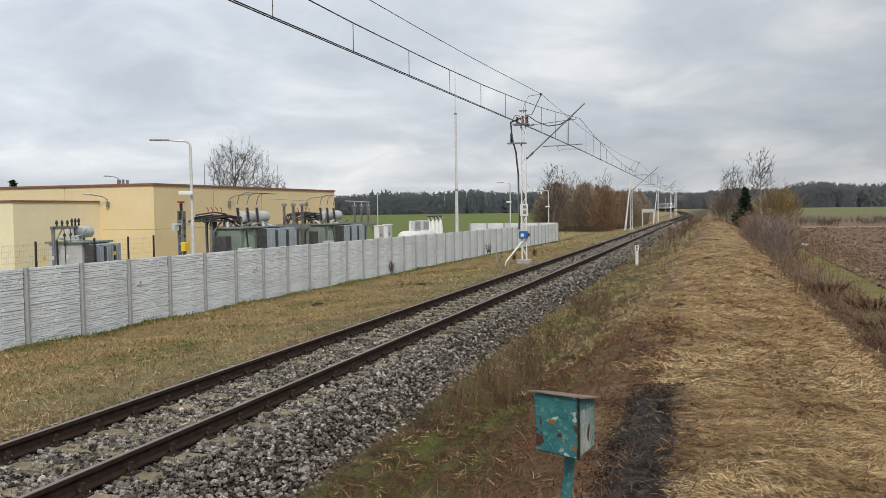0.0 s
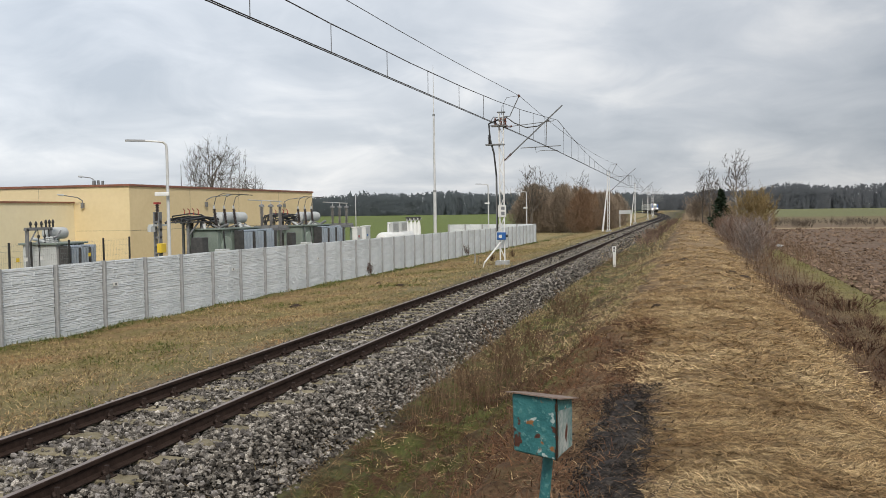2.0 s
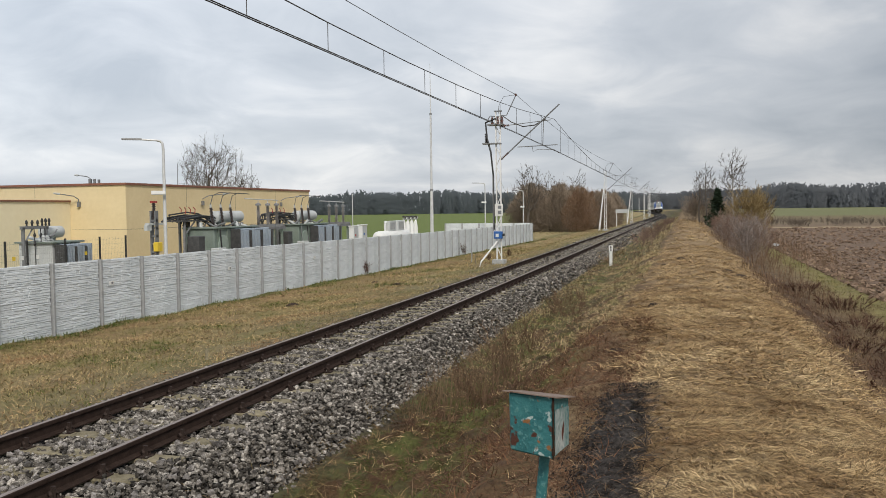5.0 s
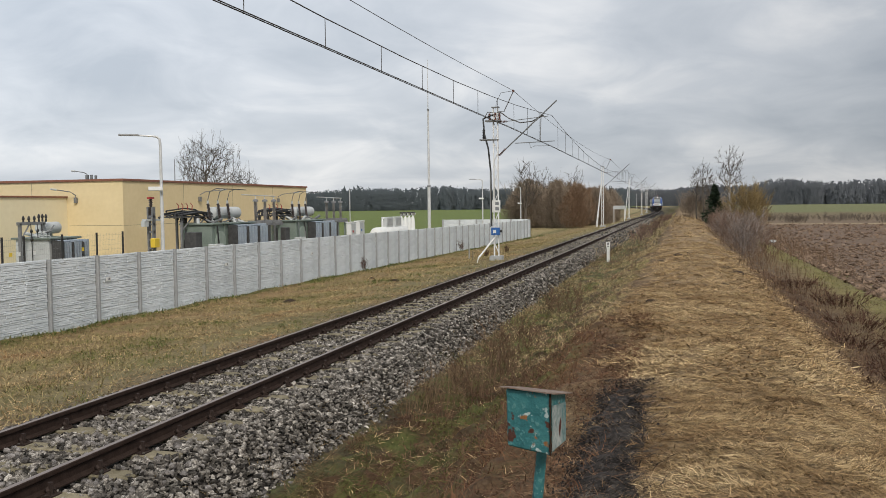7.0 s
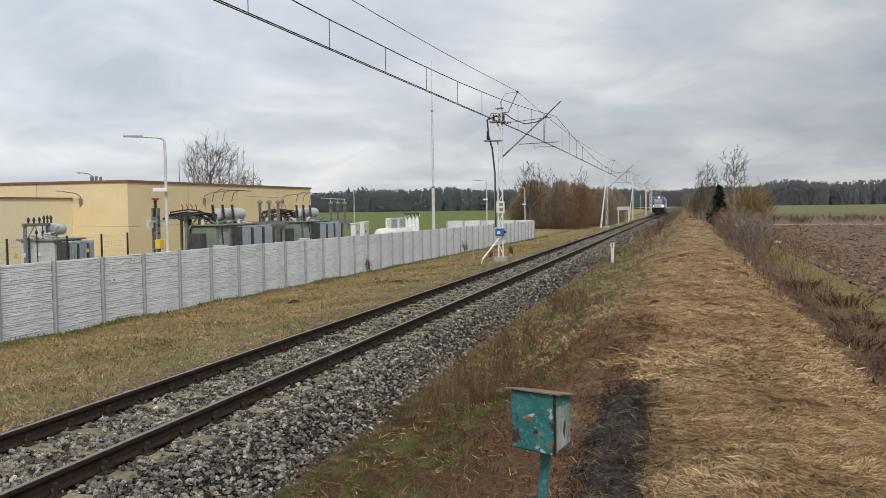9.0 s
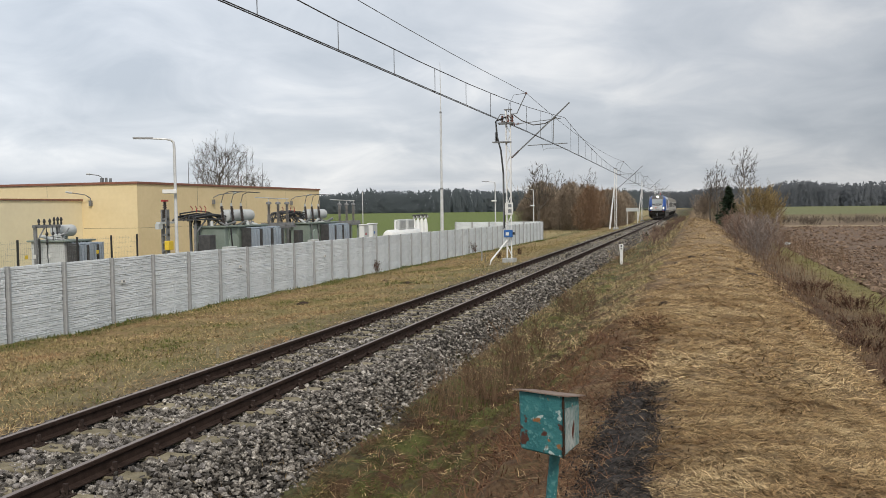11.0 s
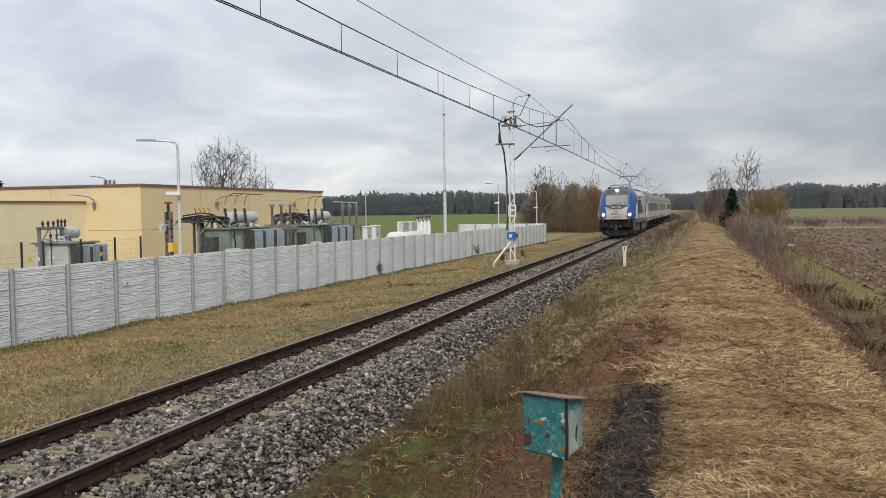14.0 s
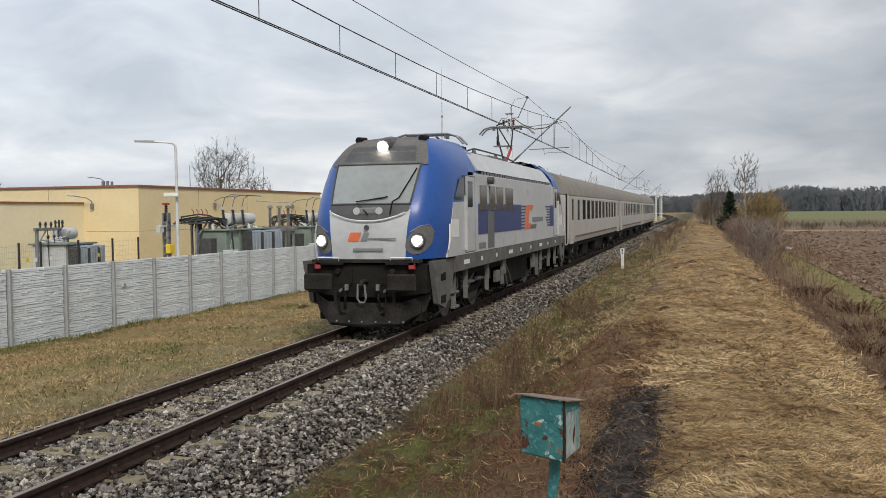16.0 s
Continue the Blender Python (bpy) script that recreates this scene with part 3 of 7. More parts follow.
def wires():
    """Two contact wires, the messenger with its droppers, and the feeder on the mast heads."""
    w = thing("overhead_wires", "sagging overhead contact wires with droppers above the track", "overhead wire")
    for du in (-0.03, 0.03):
        sh = Shape()
        sh.tube([(*spot(du, s)[:2], 5.34 + low(s)) for s in list(range(-14, 200, 12)) + list(range(200, 456, 16))], 0.011, 5)
        part("contact_wire", sh, WIRE, w)
    mess, feed = [], []
    for a, b in zip(MASTS, MASTS[1:]):
        dip = 1.2 if 40 < a < 50 else 1.02
        for k in range(12):
            f = k / 12
            s = a + (b - a) * f
            sag = 4 * f * (1 - f)
            mess.append((*spot(0.0, s)[:2], 6.90 - dip * sag + low(s)))
            feed.append((*spot(-1.95, s)[:2], 8.22 - 0.5 * sag + low(s)))
        step = 3.15 if b < 200 else 6.3
        s = 12.2 + step * math.ceil((a + 1.0 - 12.2) / step)
        while s < b - 1.0:
            f = (s - a) / (b - a)
            z1 = 6.90 - dip * 4 * f * (1 - f) + low(s)
            part("dropper", Shape().cyl((*spot(0, s)[:2], 5.34 + low(s)), (*spot(0, s)[:2], z1), 0.008, n=4), WIRE, w)
            s += step
    part("messenger_wire", Shape().tube(mess, 0.012, 5), WIRE, w)
    part("feeder_wire", Shape().tube(feed, 0.011, 5), WIRE, w)


wires()


# ---- ballast stones ----
rng = np.random.default_rng(7)


def icosa():
    p = (1 + 5 ** 0.5) / 2
    v = np.array([(-1, p, 0), (1, p, 0), (-1, -p, 0), (1, -p, 0), (0, -1, p), (0, 1, p), (0, -1, -p), (0, 1, -p), (p, 0, -1), (p, 0, 1), (-p, 0, -1), (-p, 0, 1)]) / 1.9
    f = np.array([(0, 11, 5), (0, 5, 1), (0, 1, 7), (0, 7, 10), (0, 10, 11), (1, 5, 9), (5, 11, 4), (11, 10, 2), (10, 7, 6), (7, 1, 8), (3, 9, 4), (3, 4, 2), (3, 2, 6), (3, 6, 8), (3, 8, 9), (4, 9, 5), (2, 4, 11), (6, 2, 10), (8, 6, 7), (9, 8, 1)])
    return v, f


def octa():
    v = np.array([(1, 0, 0), (0, 1, 0), (-1, 0, 0), (0, -1, 0), (0, 0, 1), (0, 0, -1)], float)
    return v, np.array([(0, 1, 4), (1, 2, 4), (2, 3, 4), (3, 0, 4), (1, 0, 5), (2, 1, 5), (3, 2, 5), (0, 3, 5)])


def rand_rot(n):
    q = rng.normal(size=(n, 4))
    q /= np.linalg.norm(q, axis=1)[:, None]
    w, x, y, z = q.T
    return np.stack([1 - 2 * (y * y + z * z), 2 * (x * y - z * w), 2 * (x * z + y * w), 2 * (x * y + z * w), 1 - 2 * (x * x + z * z), 2 * (y * z - x * w), 2 * (x * z - y * w), 2 * (y * z + x * w), 1 - 2 * (x * x + y * y)], 1).reshape(n, 3, 3)


def ballast_spots(n, y0, y1):
    u, y = rng.uniform(-1.95, 2.75, n), rng.uniform(y0, y1, n)
    near_rail = np.minimum(abs(u - 0.7535), abs(u + 0.7535)) < 0.095
    ph = (y - SLEEPER_Y) / SLEEPER_STEP
    on_sleeper = (abs(ph - np.round(ph)) * SLEEPER_STEP < 0.12) & (abs(u) < 1.27)
    keep = ~near_rail & (~on_sleeper | (rng.random(n) < np.where(u > 0.8, np.where(u < 1.24, 0.05, 0.5), np.where(u < -0.25, 0.12, 0.4))))
    z = np.where(on_sleeper, -0.178, ballast_z(u, y))
    return u[keep] + TRACK_X - bend(y[keep]), y[keep], z[keep]


def stones(n, y0, y1, size, base):
    x, y, z = ballast_spots(n, y0, y1)
    n = len(x)
    v, f = base
    sc = rng.uniform(0.45, 1.3, (n, 1, 3)) * size * rng.uniform(0.6, 1.35, (n, 1, 1))
    jit = 1 + rng.uniform(-0.28, 0.28, (n, len(v), 3))
    V = np.einsum("nij,nkj->nki", rand_rot(n), v[None] * jit * sc) * np.array([1, 1, 0.8])
    V += np.stack([x, y, z + rng.uniform(-0.5, 0.9, n) * size], -1)[:, None]
    F = f[None] + (np.arange(n) * len(v))[:, None, None]
    return V.reshape(-1, 3), F.reshape(-1, 3)


def stuff(name, verts, faces, mat, label, category, parent=None):
    ob = new(name, raw_mesh(name, verts, faces, mat))
    if parent:
        ob.parent = parent
        return tagged(ob, label, kind="stuff")
    return tagged(ob, label, category, kind="stuff")


def joined(sets):
    vs, fs, n = [], [], 0
    for v, f in sets:
        vs.append(v)
        fs.append(f + n)
        n += len(v)
    return np.concatenate(vs), np.concatenate(fs)


ST = joined([stones(9000, 4.5, 16, 0.033, icosa()), stones(36000, 4.5, 16, 0.032, octa()), stones(17000, 16, 26, 0.036, octa()), stones(19000, 26, 60, 0.052, octa()), stones(8000, 60, 150, 0.09, octa())])
stuff("ballast_stones", *ST, STONE, "loose crushed stones of mixed grey", "", ballast)
stone_meshes = []
for k in range(8):
    v, f = icosa()
    stone_meshes.append(raw_mesh("stone", v * (1 + rng.uniform(-0.28, 0.28, v.shape)) * 0.036 * rng.uniform(0.65, 1.2, 3), f, material("loose_stone", [(0.055, 0.05, 0.046), (0.14, 0.128, 0.12), (0.28, 0.262, 0.25)], 9, 0.9, vary=0.6) if k == 0 else stone_meshes[0].materials[0]))
for k, (x, y, z) in enumerate(list(zip(*ballast_spots(700, 6.2, 9.5)))[:300]):
    s = new("stone", stone_meshes[k % 8])
    s.parent, s.matrix_basis = ballast, pose(float(x), float(y), float(z) + 0.03, random.uniform(0, 360), random.uniform(0, 360), random.uniform(0, 360))


# ---- grass, straw and weeds ----
def surface_z(x, y):
    """The soil, or the ballast where that lies higher."""
    u = x + bend(y) - TRACK_X
    return np.maximum(ground_z(x, y), np.where((u > -1.95) & (u < 2.75), ballast_z(u, y), -9.0))


def blades(x, y, length, width, lean, azim=None, droop=0.3, lift=0.0):
    """Tapered, bent blades of three triangles. lean: 0 upright to 90 lying (degrees)."""
    n = len(x)
    z = surface_z(x, y) + lift
    az = rng.uniform(0, 2 * np.pi, n) if azim is None else azim
    a = np.radians(lean)
    d = np.stack([np.sin(a) * np.cos(az), np.sin(a) * np.sin(az), np.cos(a)], -1)
    side = np.stack([-np.sin(az), np.cos(az), rng.uniform(-0.5, 0.5, n)], -1) * (np.asarray(width) * 0.5)[..., None]
    p = np.stack([x, y, z], -1)
    L = np.asarray(length)[..., None]
    m = p + d * L * 0.55
    bend_v = np.stack([np.cos(az + rng.normal(0, 0.7, n)), np.sin(az + rng.normal(0, 0.7, n)), -0.6 * np.ones(n)], -1) * droop
    t = m + (d + bend_v) * L * 0.5
    gt = surface_z(t[:, 0], t[:, 1]) + 0.01
    t[:, 2] = np.maximum(t[:, 2], gt)
    V = np.stack([p - side, p + side, m - side * 0.8, m + side * 0.8, t], 1)
    F = np.array([(0, 1, 3), (0, 3, 2), (2, 3, 4)])[None] + (np.arange(n) * 5)[:, None, None]
    return V.reshape(-1, 3), F.reshape(-1, 3)


def scatter(n, x0, x1, y0, y1, keep=None):
    x, y = rng.uniform(x0, x1, n), rng.uniform(y0, y1, n)
    if keep is not None:
        k = rng.random(n) < keep(x, y)
        x, y = x[k], y[k]
    return x - bend(y), y


def patch(x, y, s=1.0, p=0.0):
    """Uneven cover from 0 to 1."""
    return np.clip(0.5 + 0.35 * np.sin(x * 1.3 * s + p + 1.2 * np.sin(y * 0.6 * s)) + 0.3 * np.sin(y * 0.9 * s + 2.1 * p + np.sin(x * 2.1 * s)), 0, 1)


def straw_set(n, y0, y1, l0, l1, w, per=11):
    """Mown straw in small swathes: blades of one swathe share their lie."""
    keep = lambda x, y: np.clip(1.3 - np.abs((x - 0.83 + 0.20 * np.clip((y - 9) / 7, 0, 1) + 0.16 * np.sin(y * 1.9) + 0.1 * np.sin(y * 4.3)) / (1.50 + 0.30 * np.clip((y - 9) / 7, 0, 1))) ** 4, 0, 1) * (0.7 + 0.3 * patch(x, y, 7.0, 9.0))
    x, y = scatter(n // per, -2.0, 3.3, y0, y1, keep)
    m = len(x)
    az = np.where(rng.random(m) < 0.5, 0.0, np.pi) + 0.6 * np.sin(y * 1.7 + x * 2.0) + rng.normal(0, 0.55, m)
    up = rng.random(m) ** 3 * 0.055
    reach = l1 * 0.55
    x, y, az, up = (np.repeat(q, per) for q in (x, y, az, up))
    m = len(x)
    x, y = x + rng.normal(0, reach, m), y + rng.normal(0, reach * 0.6, m)
    return blades(x, y, rng.uniform(l0, l1, m), w * rng.uniform(0.6, 1.25, m), np.clip(rng.normal(76, 12, m), 30, 90), az + rng.normal(0, 0.5, m), droop=0.5, lift=up * rng.random(m) + 0.004)


stuff("straw", *joined([straw_set(175000, 3.6, 9.0, 0.03, 0.12, 0.005), straw_set(88000, 9.0, 20.0, 0.05, 0.17, 0.0095), straw_set(34000, 20, 45, 0.08, 0.22, 0.015), straw_set(12000, 45, 140, 0.14, 0.34, 0.03)]),
      STRAW, "mown dry straw lying over the path", "straw")
BROWN_STRAW = material("rotting_straw", [(0.10, 0.058, 0.032), (0.19, 0.12, 0.07), (0.27, 0.185, 0.11)], 1.4, 0.9, island=0.5)
x, y = scatter(26000, -1.9, 3.4, 3.6, 22, lambda x, y: 0.1 + 0.9 * patch(x, y, 6.5, 2.4) ** 2)
stuff("rotting_straw", *blades(x, y, rng.uniform(0.03, 0.13, len(x)), np.full(len(x), 0.006), np.clip(rng.normal(74, 13, len(x)), 20, 90), lift=0.012), BROWN_STRAW, "brown rotting straw and dead stems on the path", "straw")
x, y = scatter(4200, 2.0, 3.3, 3.5, 60, lambda x, y: patch(x, y, 1.0, 0.7))
stuff("dry_grass_tufts", *blades(x, y, rng.uniform(0.06, 0.22, len(x)), np.full(len(x), 0.008), np.clip(rng.normal(58, 18, len(x)), 5, 88)), STRAW, "dry yellow grass tufts on the path's shoulder", "dry grass")
x, y = scatter(26000, 2.0, 4.6, 6, 34, lambda x, y: patch(x, y, 3.3, 1.9) ** 2)
stuff("bramble_litter", *blades(x, y, rng.uniform(0.06, 0.24, len(x)), np.full(len(x), 0.008), np.clip(rng.normal(66, 18, len(x)), 10, 90), lift=0.02), material("purple_brown_stem", [(0.042, 0.022, 0.016), (0.10, 0.056, 0.039), (0.19, 0.125, 0.08)], 1.2, 0.9, island=0.5), "purple-brown dead bramble stems beside the path", "litter")


def cover_set(n, x0, x1, y0, y1, l0, l1, w, lean, s, p, power=2.0, lift=0.0):
    """A patchy cover of lying or leaning blades."""
    x, y = scatter(n, x0, x1, y0, y1, lambda x, y: patch(x, y, s, p) ** power)
    m = len(x)
    return blades(x, y, rng.uniform(l0, l1, m), w * rng.uniform(0.6, 1.3, m), np.clip(rng.normal(lean, 15, m), 0, 90), lift=lift)


def green_set(n, x0, x1, y0, y1, l0, l1, w, p, lean=38):
    x, y = scatter(n, x0, x1, y0, y1, lambda x, y: 0.25 + 0.75 * patch(x, y, 0.8, p))
    m = len(x)
    return blades(x, y, rng.uniform(l0, l1, m), np.full(m, w), np.clip(rng.normal(lean, 18, m), 0, 80))


stuff("verge_grass", *joined([green_set(70000, -15.7, -8.0, 7.5, 30, 0.05, 0.14, 0.011, 1.0, 58), green_set(26000, -15.7, -8.0, 30, 70, 0.08, 0.2, 0.02, 1.0, 55), green_set(5000, -16, -8.2, 70, 110, 0.1, 0.22, 0.03, 1.0, 60)]),
      material("verge_blade", [(0.085, 0.11, 0.026), (0.22, 0.185, 0.075), (0.40, 0.31, 0.165), (0.29, 0.165, 0.08)], 0.5, 0.85, island=0.5, low=0.38, high=0.62), "short yellow-green winter grass between fence and track", "grass")
stuff("verge_straw", *joined([cover_set(46000, -15.4, -8.2, 7.5, 32, 0.05, 0.16, 0.009, 76, 2.4, 3.1, 1.6, 0.01), cover_set(15000, -15.4, -8.2, 32, 75, 0.1, 0.25, 0.018, 72, 0.9, 3.1, 1.6)]), STRAW, "pale cut hay strewn over the verge", "dry grass")
stuff("far_verge_grass", *cover_set(34000, -24, -8.4, 70, 210, 0.1, 0.3, 0.035, 72, 0.35, 3.1, 0.6), material("bleached_blade", [(0.22, 0.19, 0.085), (0.36, 0.29, 0.16), (0.46, 0.375, 0.22)], 0.3, 0.9, island=0.3), "bleached winter grass beyond the fence", "dry grass")
stuff("verge_brown_litter", *cover_set(20000, -15.6, -8.2, 9.5, 34, 0.04, 0.14, 0.010, 72, 2.2, 6.4, 2.2, 0.005), BROWN_STRAW, "brown dead leaves and stems on the verge", "litter")
stuff("fence_foot_grass", *green_set(11000, -15.75, -15.1, 10, 100, 0.05, 0.15, 0.016, 0.3, 35), material("lush_blade", [(0.05, 0.085, 0.018), (0.10, 0.13, 0.03)], 0.8, 0.8, island=0.3), "darker green grass along the fence foot", "grass")
stuff("ditch_grass", *cover_set(80000, -4.0, -1.9, 4.3, 18, 0.03, 0.10, 0.0065, 68, 4.6, 2.0, 3.0), material("ditch_blade", [(0.045, 0.062, 0.013), (0.095, 0.10, 0.028), (0.16, 0.14, 0.055)], 0.9, 0.85, island=0.55), "short mossy green grass in the ditch", "grass")
stuff("ditch_litter", *cover_set(62000, -4.1, -0.45, 4.3, 15, 0.05, 0.17, 0.006, 76, 3.8, 5.2, 1.5, 0.01), material("ditch_litter_stem", [(0.04, 0.021, 0.014), (0.095, 0.05, 0.03), (0.165, 0.10, 0.058)], 1.1, 0.9, island=0.6), "red-brown dead weed litter in the ditch", "litter")
stuff("ditch_straw", *cover_set(17000, -3.9, -1.2, 4.3, 20, 0.05, 0.18, 0.0065, 80, 5.3, 8.1, 2.5, 0.015), STRAW, "pale mats of dead grass in the ditch", "dry grass")
stuff("bank_grass", *joined([green_set(42000, -4.3, -1.2, 15, 45, 0.06, 0.2, 0.011, 2.0, 66), green_set(14000, -4.8, -1.4, 45, 190, 0.12, 0.3, 0.03, 2.0, 60)]),
      material("bank_blade", [(0.17, 0.165, 0.058), (0.31, 0.25, 0.125), (0.41, 0.315, 0.18), (0.19, 0.115, 0.07)], 0.6, 0.85, island=0.6, low=0.4, high=0.6), "olive and straw-coloured grass on the bank", "grass")
x, y = scatter(14000, -2.3, -0.5, 4.5, 16, lambda x, y: patch(x, y, 3.9, 3.3) ** 1.5)
stuff("dead_stalks", *blades(x, y, rng.uniform(0.06, 0.24, len(x)), np.full(len(x), 0.006), np.clip(rng.normal(66, 16, len(x)), 10, 88), lift=0.02), material("red_brown_stalk", [(0.085, 0.04, 0.023), (0.17, 0.09, 0.048)], 1.0, 0.9, island=0.5), "red-brown dead stalks on the path's edge", "dead stalks")


def toe_set(n, y0, y1, l0, l1, w):
    """Grass creeping up the ballast toe in tongues."""
    x, y = scatter(n, -5.0, -3.6, y0, y1, lambda x, y: patch(x, y, 4.6, 7.0) ** 2 * np.clip((x + 5.0) / 0.8, 0, 1))
    m = len(x)
    return blades(x, y, rng.uniform(l0, l1, m), np.full(m, w), np.clip(rng.normal(68, 15, m), 0, 88))


stuff("ballast_toe_grass", *joined([toe_set(24000, 4.3, 20, 0.04, 0.15, 0.007), toe_set(9000, 20, 60, 0.1, 0.3, 0.016)]),
      material("toe_blade", [(0.05, 0.06, 0.015), (0.12, 0.085, 0.04), (0.20, 0.14, 0.075), (0.07, 0.04, 0.025)], 1.2, 0.85, island=0.6), "brown and green grass creeping up the ballast toe", "grass")
stuff("field_edge_grass", *green_set(15000, 4.6, 6.2, 7, 70, 0.04, 0.13, 0.012, 3.0, 58), GREEN_BLADE, "green grass strip beside the ploughed field", "grass")


# ---- stems, bushes and trees ----
def prisms(p0, p1, r0, r1):
    """Thin three-sided tapered sticks."""
    n = len(p0)
    d = p1 - p0
    d /= np.maximum(np.linalg.norm(d, axis=1), 1e-6)[:, None]
    ref = np.where(np.abs(d[:, 2:3]) < 0.9, np.array([[0, 0, 1.0]]), np.array([[1.0, 0, 0]]))
    a = np.cross(d, ref)
    a /= np.linalg.norm(a, axis=1)[:, None]
    b = np.cross(d, a)
    rings = []
    for p, r in ((p0, r0), (p1, r1)):
        for k in range(3):
            t = 2 * np.pi * k / 3
            rings.append(p + (a * np.cos(t) + b * np.sin(t)) * np.asarray(r)[:, None])
    V = np.stack(rings, 1)
    F = np.array([(0, 1, 4), (0, 4, 3), (1, 2, 5), (1, 5, 4), (2, 0, 3), (2, 3, 5)])[None] + (np.arange(n) * 6)[:, None, None]
    return V.reshape(-1, 3), F.reshape(-1, 3)


def grow(base, height, spread, trunk_r, levels, kids, upward=0.5, seed=0, first=0.25, taper=0.62, wobble=0.25):
    """A branching skeleton: sticks as (p0, p1, r0, r1) arrays."""
    g = np.random.default_rng(seed)
    out = [[], [], [], []]

    def branch(p, d, length, r, level):
        n = 4 if level == 0 else 3
        q = p
        for i in range(n):
            d = d + g.normal(0, wobble / n, 3) + np.array([0, 0, 0.05 * upward])
            d /= np.linalg.norm(d)
            e = q + d * length / n
            ra, rb = r * (1 - 0.75 * i / n), r * (1 - 0.75 * (i + 1) / n)
            for lst, val in zip(out, (q, e, ra, rb)):
                lst.append(val)
            if level < levels and (level > 0 or i / n >= first - 0.05):
                for _ in range(kids if level else kids + 1):
                    t = g.random()
                    az = g.uniform(0, 2 * np.pi)
                    side = np.array([np.cos(az), np.sin(az), upward * g.uniform(0.2, 1.2)])
                    nd = d * (1 - spread) + side * spread
                    branch(q + (e - q) * t, nd / np.linalg.norm(nd), length * taper * g.uniform(0.55, 1.0) * (1 - 0.35 * i / n), rb * 0.6 + 0.001, level + 1)
            q = e

    branch(np.array(base, float), np.array([0, 0, 1.0]), height, trunk_r, 0)
    return [np.array(o) for o in out]


def slips(p0, p1, r0, r1=None):
    """The thinnest twigs as flat slips: tapered to a point, or of four corners where r1 is given."""
    n = len(p0)
    d = p1 - p0
    s = np.cross(d, rng.normal(0, 1, (n, 3)))
    s /= np.maximum(np.linalg.norm(s, axis=1), 1e-9)[:, None]
    a, b = s * np.asarray(r0)[:, None], s * np.asarray(r0 if r1 is None else r1)[:, None]
    if r1 is None:
        return np.stack([p0 - a, p0 + a, p1], 1).reshape(-1, 3), np.arange(n * 3).reshape(-1, 3)
    return np.stack([p0 - a, p0 + a, p1 + b, p1 - b], 1).reshape(-1, 3), (np.array([(0, 1, 2), (0, 2, 3)])[None] + (np.arange(n) * 4)[:, None, None]).reshape(-1, 3)


def sticks_mesh(sk, thin):
    p0, p1, r0, r1 = sk
    r0, r1 = np.maximum(r0, thin), np.maximum(r1, thin * 0.6)
    big = r0 > thin * 2.2
    return joined([prisms(p0[big], p1[big], r0[big], r1[big]), slips(p0[~big], p1[~big], r0[~big], r1[~big])])


